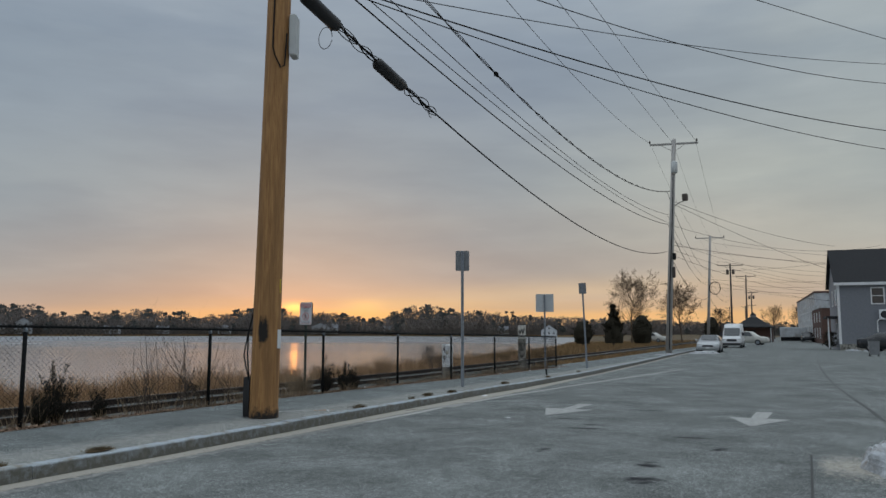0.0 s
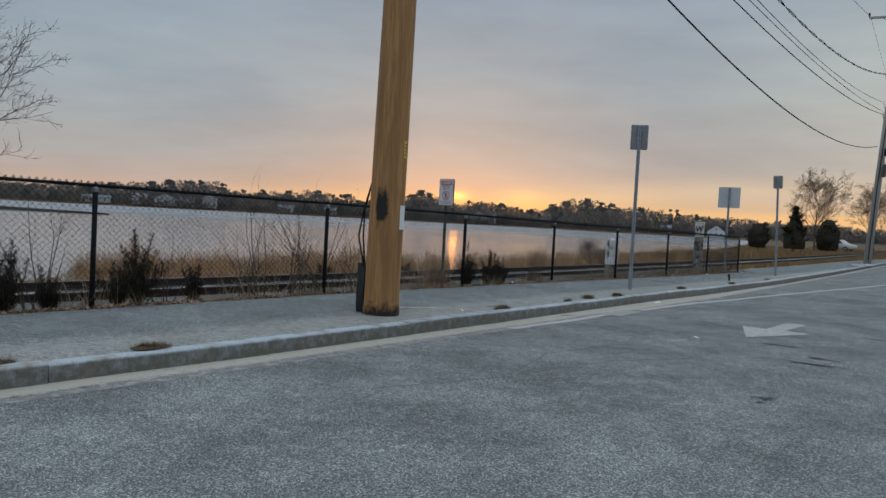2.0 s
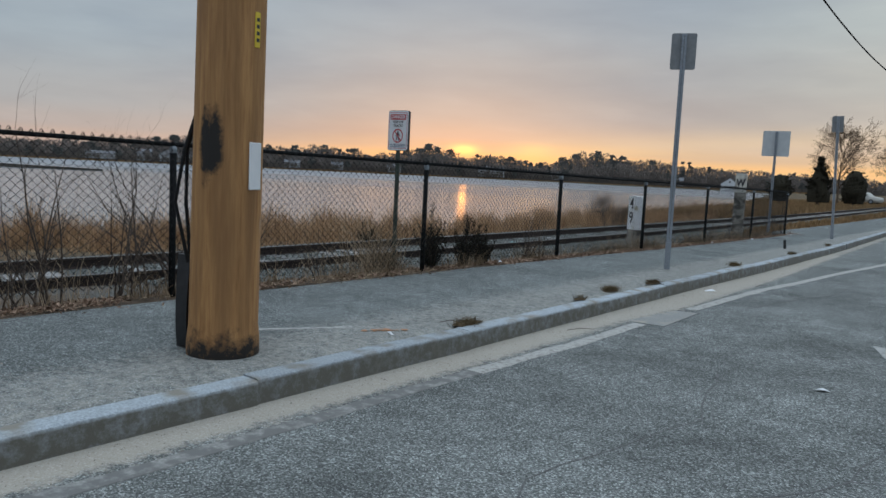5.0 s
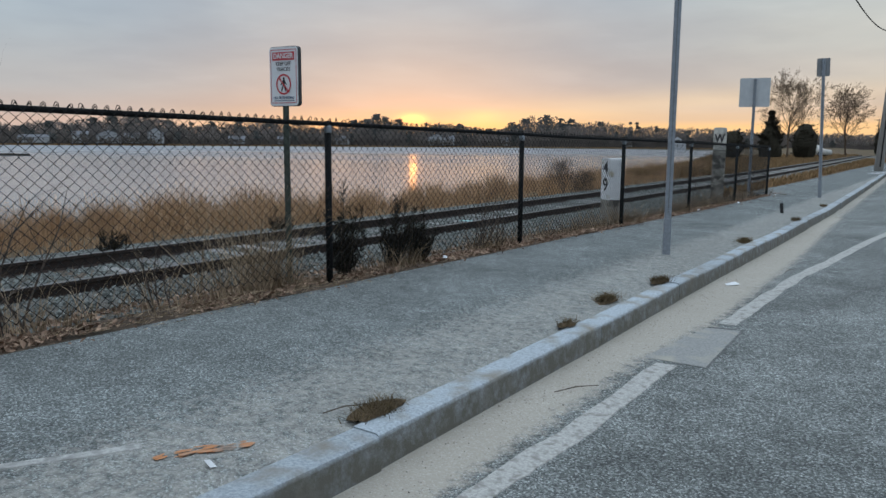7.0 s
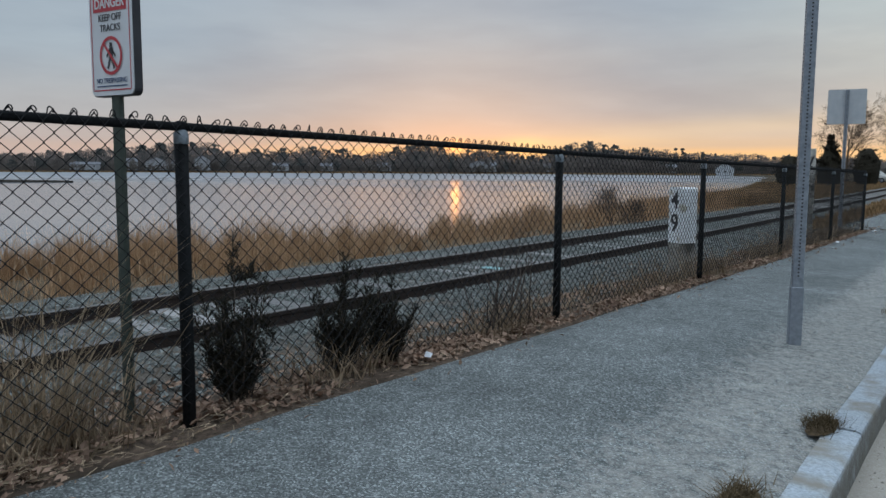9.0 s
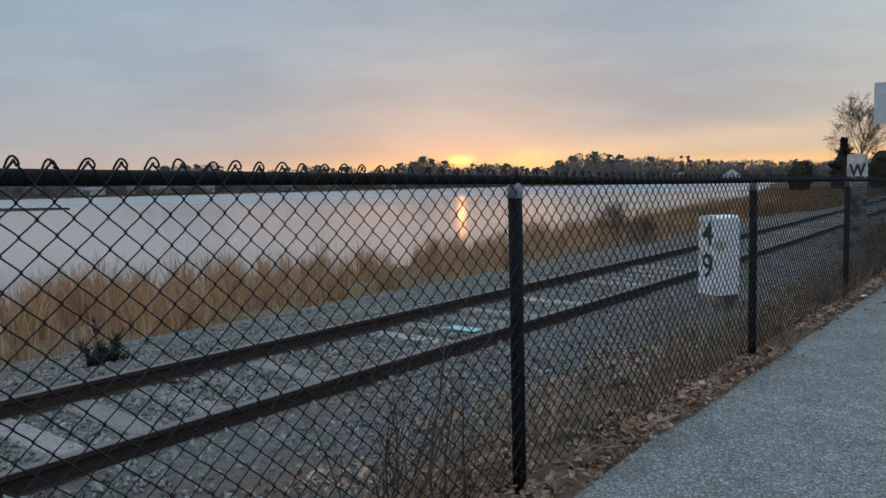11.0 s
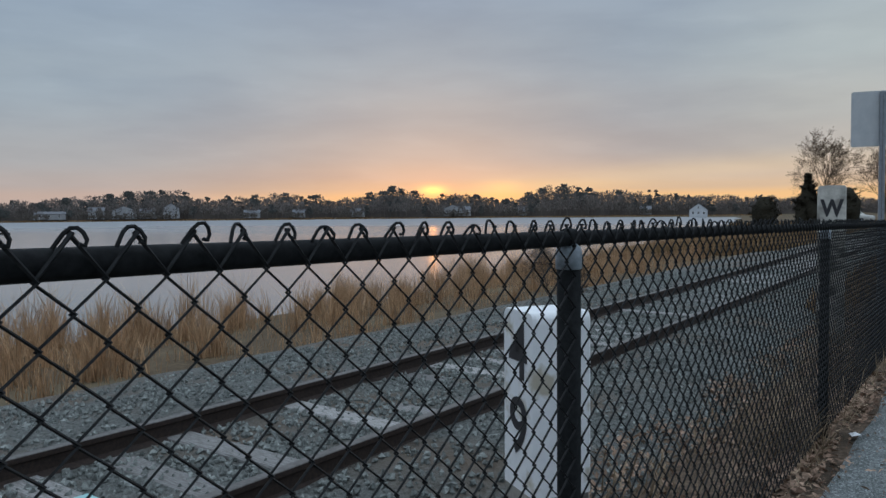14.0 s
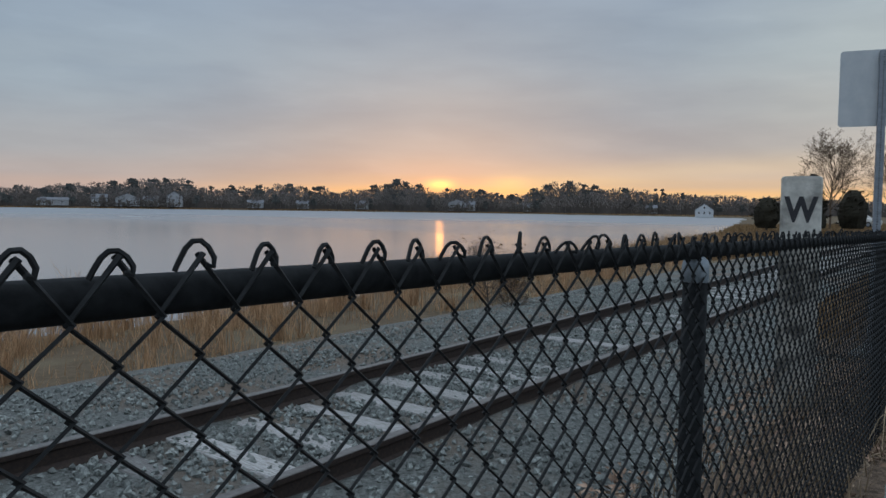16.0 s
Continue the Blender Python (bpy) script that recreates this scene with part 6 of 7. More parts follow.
def build_far_woods():
    rnd = random.Random(21)
    bare, pine = Mesh(), Mesh()
    tone_bare, tone_pine = [], []

    def quad(mesh, tones, tone, c, along, half, taper=0.6):
        """An upright piece of foliage or twig: centre line from c along a vector, half its width across the line of sight."""
        th = math.atan2(c[0], c[1] - 15) + rnd.gauss(0, 0.5)
        w = Vector((math.cos(th), -math.sin(th), 0)) * half
        mesh.add([c - w, c + w, c + along + w * taper, c + along - w * taper], [(0, 1, 2, 3)])
        tones.extend((tone, tone, tone, tone))

    def bare_crown(x, y, top, wid, tone):
        base_z = 0.2
        quad(bare, tone_bare, tone * 0.8, Vector((x, y, base_z)), Vector((rnd.gauss(0, 0.4), 0, top * 0.75)), 0.22, 0.4)
        n = int(70 + top * 5)
        for _ in range(n):
            h = 0.30 + 0.68 * rnd.random() ** 0.8
            env = math.sin(min(1.0, (h - 0.18) / 0.82) * math.pi) ** 0.6
            a = rnd.uniform(0, 6.28)
            r = wid * env * rnd.random() ** 0.6
            out = Vector((math.cos(a), math.sin(a), 0))
            c = Vector((x, y, base_z + top * h * 0.92)) + out * r
            quad(bare, tone_bare, tone * rnd.uniform(0.85, 1.15), c, out * rnd.uniform(0.1, 0.9) + Vector((0, 0, rnd.uniform(0.5, 1.5))), rnd.uniform(0.09, 0.34), 0.3)

    def pine_crown(x, y, top, wid, tone, low=0.25, n=46):
        quad(pine, tone_pine, tone * 0.8, Vector((x, y, 0)), Vector((rnd.gauss(0, 0.3), 0, top * 0.95)), 0.28, 0.4)
        tiers = [low + (0.97 - low) * rnd.random() ** 0.85 for _ in range(17)]
        for _ in range(n):
            h = rnd.choice(tiers) + rnd.gauss(0, 0.02)
            r = wid * max(0.05, 1.06 - h) ** 0.7 * rnd.uniform(-1, 1)
            th = math.atan2(x, y - 15)
            c = Vector((x + math.cos(th) * r, y - math.sin(th) * r + rnd.gauss(0, 0.8), top * h - 0.4 + abs(r) * 0.12))
            quad(pine, tone_pine, tone * rnd.uniform(0.85, 1.15), c, Vector((0, 0, rnd.uniform(0.5, 1.2))), rnd.uniform(0.4, 1.2), rnd.uniform(0.2, 0.8))
    # undergrowth behind the trunks: a low uneven bank
    n = 1500
    for row, (r0, frac) in enumerate(((520, 0.30), (548, 0.52))):
        k0 = len(bare.v)
        for k in range(n):
            az = -14 + 94 * k / (n - 1)
            r = r0 + max(0, 14 - az) * 3
            top = max(1.2, (1.4 + r * skyline(az)) * frac * (0.9 + 0.35 * noise.noise(Vector((az * 1.9, row * 7, 0))) + 0.25 * noise.noise(Vector((az * 9, row, 4)))))
            x, y = spot(az, r)
            shade = 0.62 + 0.2 * noise.noise(Vector((az * 0.8, row, 2)))
            for h in (-1.0, top * 0.6, top):
                bare.v.append((x, y, 0.2 + h))
                tone_bare.append(shade)
        for k in range(n - 1):
            for j in range(2):
                i = k0 + k * 3 + j
                bare.f.append((i, i + 3, i + 4, i + 1))
    # single trees, row behind row, each row's tone paler to paint distance haze
    for r0, frac, step in ((512, 0.50, 0.52), (524, 0.70, 0.44), (536, 0.84, 0.38), (550, 0.95, 0.34)):
        az = -14.0
        while az < 80:
            az += step * rnd.uniform(0.55, 1.45)
            r = r0 + rnd.uniform(-5, 5) + max(0, 14 - az) * 3
            x, y = spot(az, r)
            grove = noise.noise(Vector((az * 0.55, r0 * 0.01, 0)))
            top = max(2.5, (1.4 + r * skyline(az)) * frac * rnd.uniform(0.86, 1.10))
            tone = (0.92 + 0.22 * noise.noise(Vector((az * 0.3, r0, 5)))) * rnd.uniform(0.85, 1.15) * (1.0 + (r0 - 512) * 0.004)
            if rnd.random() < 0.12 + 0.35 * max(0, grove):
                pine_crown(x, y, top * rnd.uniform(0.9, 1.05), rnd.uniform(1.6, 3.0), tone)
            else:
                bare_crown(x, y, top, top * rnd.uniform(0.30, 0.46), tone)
    # tall pines that stand out of the line
    for az, el, w in ((58.2, 2.0, 1.2), (57.4, 1.85, 1), (59.6, 1.8, 1.1), (60.8, 1.65, 1.1), (55.9, 1.7, 1.2), (42.6, 1.75, 1.1), (41.6, 2.0, 1.0), (40.9, 2.15, 1.2), (40.2, 1.95, 1), (39.2, 1.8, 1.1), (30.6, 1.7, 1.2), (29.6, 1.95, 1.3), (28.0, 2.15, 1.3), (26.9, 1.9, 1.3), (26.2, 1.85, 1.4), (48.8, 1.65, 1.0), (24.0, 1.7, 1.1), (46.6, 1.6, 1.1), (51, 1.42, 1.0), (53, 1.42, 1.2), (63.5, 1.3, 1.2), (36.3, 1.62, 1.2), (34.6, 1.45, 1.2)):
        r = 540 + rnd.uniform(-10, 10)
        x, y = spot(az, r)
        pine_crown(x, y, 1.4 + r * math.tan(radians(el)), 6.0 * w, rnd.uniform(0.95, 1.25), 0.22, 230)
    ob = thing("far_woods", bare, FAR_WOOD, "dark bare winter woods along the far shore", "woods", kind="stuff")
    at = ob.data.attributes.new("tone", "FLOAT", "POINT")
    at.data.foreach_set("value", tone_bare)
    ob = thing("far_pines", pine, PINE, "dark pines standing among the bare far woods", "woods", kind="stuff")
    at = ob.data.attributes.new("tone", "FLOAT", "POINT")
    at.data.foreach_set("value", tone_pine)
    # marsh edge at the far waterline
    brush = Mesh()
    for _ in range(5200):
        az = rnd.uniform(13, 80)
        r = 492 + rnd.random() * 24
        x, y = spot(az, r)
        s = rnd.uniform(0.3, 0.7)
        c, th = Vector((x, y, max(ground_z(x, y), WATER_Z))), rnd.uniform(0, math.pi)
        w = Vector((math.cos(th), math.sin(th), 0)) * s * 1.6
        brush.add([c - w, c + w, c + w * 0.6 + Vector((0, 0, s * 0.9)), c - w * 0.7 + Vector((0, 0, s * 0.7))], [(0, 1, 2, 3)])
    thing("far_marsh_grass", brush, DRY_GRASS, "brown marsh grass at the far waterline", "grass", kind="stuff")


FAR_WHITE = surface("far_house_paint", (0.30, 0.31, 0.325), (0.46, 0.47, 0.48), scale=0.4, rough=0.8, bump=0.0)


FAR_HULL = surface("boathouse_paint", (0.50, 0.52, 0.54), (0.64, 0.65, 0.66), scale=0.6, rough=0.8, bump=0.0)


def build_far_houses():
    spec = ((65.5, 506, 17, 2.8, 4.2, 0), (62.2, 506, 9, 4.2, 6.6, 0), (60.7, 505, 14, 4.6, 7.4, 1), (58.9, 508, 9, 4.0, 6.0, 0), (57.4, 506, 10, 6.0, 9.2, 1), (51.8, 503, 10, 2.8, 4.5, 0), (48.3, 506, 8, 2.6, 4.6, 0),
            (44.0, 508, 9, 3.0, 5.0, 0), (37.0, 506, 12, 4.5, 7.0, 1), (36.0, 508, 9, 3.5, 6.0, 0), (31.4, 510, 6, 3.0, 5.0, 0), (22.5, 505, 7, 3, 4.8, 0))
    rnd, clumps = random.Random(26), Mesh()
    for az, r, w, eave, ridge, g in spec:
        x, y = spot(az, r + 3)
        ob = gable_house("house", "distant white house among trees on the far shore", x, y, 0.6, w, 8, "", eave, ridge, az - 2, FAR_WHITE, FAR_ROOF, [(w * f, eave * 0.6, 0.9, 1.2) for f in (0.2, 0.5, 0.8)], 0.3, g == 0)
        ob["group"] = "houses on the far shore"
        for _ in range(44):
            c = spot(az + rnd.uniform(-0.9, 0.9), r - rnd.uniform(2, 8))
            h = rnd.uniform(0.8, 2.4) * (1.6 if rnd.random() < 0.3 else 1)
            clumps.tube([(c[0], c[1], 0.0), (c[0], c[1], h)], [0.15, 0.05], 3, False)
            for q in range(9):
                th, s = rnd.uniform(0, 3.14), rnd.uniform(0.2, 0.6)
                p = Vector((c[0] + rnd.gauss(0, 0.5), c[1] + rnd.gauss(0, 0.5), h * rnd.uniform(0.3, 1.5)))
                d = Vector((math.cos(th) * s, math.sin(th) * s, 0))
                clumps.add([p - d, p + d, p + d * 0.4 + Vector((0, 0, s * 1.4)), p - d * 0.6 + Vector((0, 0, s))], [(0, 1, 2, 3)])
    thing("garden_brush", clumps, GARDEN, "bare brush and hedges round the far houses", "brush", kind="stuff")
    x, y = spot(18.4, 372)
    gable_house("house", "white gabled boathouse on the point across the water", x - 4, y, -0.6, 8, 8, "", 2.9, 5.9, 18, FAR_HULL, FAR_ROOF, [(1.6, 1.6, 0.8, 1.0), (4, 1.6, 0.8, 1.0), (6.4, 1.6, 0.8, 1.0), (4, 4.0, 0.8, 0.9)], 0.3, False)


def bare_tree(name, label, x, y, z, height, spread, seed, mat, leaves=0, levels=5, min_r=0.0):
    rnd = random.Random(seed)
    ob = base(name, label, "tree", pose(x, y, z))
    trunk, twigs, lv = Mesh(), Mesh(), Mesh()
    tips = []

    kids = (28, 8, 6, 4)[:levels - 1]

    def limb(p, d, length, r, level):
        n = 7 if level == 0 else 4
        pts, radii, dirs = [p], [r], [d]
        for s in range(n):
            up = 0.16 if level == 1 else 0.05
            d = (d + Vector((rnd.gauss(0, 0.07 + 0.05 * level), rnd.gauss(0, 0.07 + 0.05 * level), up if level else 0.02))).normalized()
            p = p + d * (length / n)
            pts.append(p)
            radii.append(max(min_r * 0.6, r * (1 - 0.88 * (s + 1) / n)))
            dirs.append(d)
        (trunk if level == 0 else twigs).tube(pts, radii, (9, 6, 4, 3, 3)[level], False)
        if level >= len(kids):
            tips.append(p)
            return
        for k in range(kids[level]):
            f = (0.26 + 0.72 * (k + rnd.random()) / kids[level]) if level == 0 else rnd.uniform(0.25, 1.0)
            i = min(n - 1, int(f * n))
            q = pts[i].lerp(pts[i + 1], f * n - i)
            a = k * 2.4 + rnd.uniform(-0.5, 0.5)
            side = Vector((math.cos(a), math.sin(a), 0))
            tilt = (rnd.uniform(0.75, 1.15) * (1.1 - 0.5 * f)) if level == 0 else rnd.uniform(0.45, 0.95)
            if level:
                ort = dirs[i].orthogonal().normalized()
                side = ort * math.cos(a) + dirs[i].cross(ort) * math.sin(a)
            nd = (dirs[i] * math.cos(tilt) + side * math.sin(tilt)).normalized()
            ln = height * 0.36 * spread * (1.0 - 1.8 * (f - 0.42) ** 2) * rnd.uniform(0.7, 1.1) if level == 0 else length * rnd.uniform(0.35, 0.6) * (1.15 - 0.5 * f)
            limb(q, nd, ln, max(min_r, radii[i] * (0.5 if level == 0 else 0.55)), level + 1)
    limb(Vector((0, 0, -0.3)), Vector((0, 0, 1)), height * 0.95, height * 0.016, 0)
    k = height / max(v[2] for v in twigs.v)
    for mesh in (trunk, twigs):
        mesh.v = [(v[0] * k, v[1] * k, v[2] * k) for v in mesh.v]
    tips = [t * k for t in tips]
    part("trunk", trunk, mat, ob, "", True)
    part("branchwork", twigs, mat, ob, "fine bare branches")
    if leaves:
        for _ in range(leaves):
            c = rnd.choice(tips) + Vector((rnd.gauss(0, 0.2), rnd.gauss(0, 0.2), rnd.gauss(0, 0.2)))
            s = rnd.uniform(0.05, 0.13) * (1 if height > 4 else 0.32)
            u, v = Vector((rnd.gauss(0, 1), rnd.gauss(0, 1), rnd.gauss(0, 1))).normalized() * s, Vector((rnd.gauss(0, 1), rnd.gauss(0, 1), rnd.gauss(0, 1))).normalized() * s
            lv.add([c, c + u, c + u + v], [(0, 1, 2)])
        tagged(part("leaf_mass", lv, GOLD_LEAF, ob, "last withered brown leaves"), kind="stuff")
    return ob


def evergreen(name, label, x, y, z, height, wid, seed, conical=True, mat=None, count=1500, leaf=0.10, lean=0.0):
    rnd = random.Random(seed)
    ob = base(name, label, "shrub" if height < 2 else "tree", pose(x, y, z))
    part("trunk", Mesh().tube([(0, 0, -0.1), (lean * 0.5, 0, height * 0.5), (lean, 0, height * 0.95)], [height * 0.03 + 0.008, height * 0.02 + 0.005, 0.004], 6, False), TWIG, ob)
    if height > 2:
        core, rings, seg = Mesh(), 12, 12
        for i in range(rings + 1):
            h = 0.04 + 0.93 * i / rings
            r0 = wid * (min(1.0, (1.02 - h) * 1.3) ** 0.85 if conical else math.sin(min(0.99, h * 0.86 + 0.14) * math.pi) ** 0.5)
            for j in range(seg):
                a = 6.2832 * j / seg
                r = max(0.03, r0 * (0.72 + 0.22 * noise.noise(Vector((math.cos(a) * 2, math.sin(a) * 2, h * 4 + seed)))))
                core.v.append((r * math.cos(a), r * math.sin(a), height * h))
        for i in range(rings):
            for j in range(seg):
                core.f.append((i * seg + j, i * seg + (j + 1) % seg, (i + 1) * seg + (j + 1) % seg, (i + 1) * seg + j))
        part("inner_foliage", core, mat or CEDAR, ob)
    m = Mesh()
    for k in range(int(60 + height * 16)):
        h = 0.05 + (0.93 if conical else 0.86) * rnd.random() ** 1.15
        a = rnd.uniform(0, 6.28)
        rr = wid * (min(1.0, (1.04 - h) * 1.3) ** 0.85 if conical else math.sin(min(0.97, h * 0.86 + 0.14) * math.pi) ** 0.5) * rnd.uniform(0.35, 1.12)
        rise = rnd.uniform(0.15, 0.55) if conical else rnd.uniform(-0.1, 0.35)
        kids = max(6, int(count / (60 + height * 16)))
        for _ in range(kids):
            t = rnd.uniform(0.15, 1.0)
            c = Vector((lean * h + math.cos(a) * rr * t, math.sin(a) * rr * t, height * h + rr * t * t * rise))
            c += Vector((rnd.gauss(0, leaf * 0.35), rnd.gauss(0, leaf * 0.35), rnd.gauss(0, leaf * 0.3)))
            d = Vector((math.cos(a) * 0.7 + rnd.gauss(0, 0.5), math.sin(a) * 0.7 + rnd.gauss(0, 0.5), rnd.uniform(0.2, 1.2))).normalized()
            s = leaf * rnd.uniform(0.6, 1.6)
            side = Vector((rnd.gauss(0, 1), rnd.gauss(0, 1), rnd.gauss(0, 1))).normalized() * s * 0.2
            m.add([c - side, c + side, c + d * s], [(0, 1, 2)])
    part("foliage", m, mat or CEDAR, ob, "dark needles")
    return ob


def cedar(label, x, y, z, height, wid, seed):
    """Many upright plumes from one foot, each clothed in short needle sprays."""
    rnd = random.Random(seed)
    ob = base("cedar_seedling", label, "shrub", pose(x, y, z), "cedar seedlings")
    wood, m = Mesh(), Mesh()

    def needle(c, d, ln, w):
        side = d.cross(Vector((rnd.gauss(0, 1), rnd.gauss(0, 1), rnd.gauss(0, 1)))).normalized() * w
        m.add([c - side, c + side, c + d * ln], [(0, 1, 2)])
    n = int(13 + wid * 30)
    for k in range(n):
        a = k * 2.4 + rnd.uniform(-0.4, 0.4)
        out = rnd.random() ** 0.7
        ln = height * (1.0 - 0.55 * out) * rnd.uniform(0.75, 1.05)
        d = Vector((math.cos(a) * out * wid * 1.5 / height, math.sin(a) * out * wid * 1.5 / height, 1)).normalized()
        p, pts = Vector((rnd.gauss(0, 0.03), rnd.gauss(0, 0.03), 0)), []
        for i in range(7):
            pts.append(p.copy())
            d = (d + Vector((rnd.gauss(0, 0.08), rnd.gauss(0, 0.08), 0.12))).normalized()
            p = p + d * ln / 6
        wood.tube(pts, [0.007 - 0.0009 * i for i in range(7)], 4, False)
        for q in range(int(28 + 44 * ln)):
            f = rnd.uniform(0.10, 1.0)
            i = min(5, int(f * 6))
            c = pts[i].lerp(pts[i + 1], f * 6 - i)
            b = rnd.uniform(0, 6.28)
            sd = Vector((math.cos(b), math.sin(b), rnd.uniform(0.7, 1.6))).normalized()
            sl = rnd.uniform(0.05, 0.13) * (1.25 - 0.8 * f)
            for e in range(12):
                t = e / 11
                nd = (sd + Vector((rnd.gauss(0, 0.55), rnd.gauss(0, 0.55), rnd.gauss(0.1, 0.4)))).normalized()
                needle(c + sd * sl * t, nd, rnd.uniform(0.013, 0.030), 0.0028)
    part("branchwork", wood, TWIG, ob, "thin brown stems")
    tagged(part("foliage", m, CEDAR, ob, "fine dark needle sprays"), kind="stuff")


def build_trees():
    bare_tree("tree", "tall bare tree with last brown leaves beyond the field", -19.1, 125.5, -0.4, 12.6, 1.9, 3, PALE_BARK, 1300, 5, 0.018)
    bare_tree("tree", "bare winter tree beside the railway", -14.6, 147, -0.4, 11.6, 1.7, 5, PALE_BARK, 300, 5, 0.018)
    bare_tree("tree", "bare young tree on the near bank", -9.7, 6.9, -0.9, 8.0, 1.7, 17, TWIG, 0, 5, 0.006)
    bare_tree("tree", "bare winter tree beyond the field", -13.0, 190, -0.4, 8, 1.3, 6, BARK, 0, 4, 0.02)
    for x, y, s in ((-2, 205, 7), (3, 210, 8), (6, 215, 9)):
        bare_tree("tree", "bare tree at the street's far end", x, y, -0.2, 9, 1.5, s, BARK, 0, 4, 0.02)
    evergreen("tree", "dark pointed evergreen at the field's edge", -17.0, 105.5, -0.4, 5.7, 1.75, 11, True, None, 17000, 0.19)
    evergreen("tree", "dark pointed evergreen at the field's edge", -21.0, 104.0, -0.4, 3.4, 1.7, 12, False, None, 9000, 0.16)
    evergreen("tree", "dark rounded evergreen at the field's edge", -14.2, 111.0, -0.4, 4.4, 1.9, 13, False, None, 14000, 0.16)
    evergreen("tree", "dark rounded evergreen beside the railway", -9.6, 150.0, -0.4, 4.8, 1.9, 14, False, None, 9000, 0.17)
    evergreen("shrub", "clipped dark hedge shrub in front of the buildings", 10.2, 79.5, -0.15, 1.6, 0.9, 15, False, None, 1400, 0.14)


def blades(name, label, category, material, spots, seed, width=0.006, lean=0.25):
    """Grass: (x, y, z, height) by spot, each a bent two-piece blade."""
    rnd = random.Random(seed)
    m = Mesh()
    for x, y, z, h in spots:
        a = rnd.uniform(0, 6.28)
        w = width * rnd.uniform(0.6, 1.5)
        sx, sy = math.cos(a) * w, math.sin(a) * w
        b = rnd.gauss(0, lean) * h
        c = rnd.gauss(0, lean) * h
        m.add([(x - sx, y - sy, z), (x + sx, y + sy, z), (x + sx * 0.7 + b * 0.35, y + sy * 0.7 + c * 0.35, z + h * 0.6), (x - sx * 0.7 + b * 0.35, y - sy * 0.7 + c * 0.35, z + h * 0.6), (x + b, y + c, z + h)],
              [(0, 1, 2, 3), (3, 2, 4)])
    return thing(name, m, material, label, category, kind="stuff")


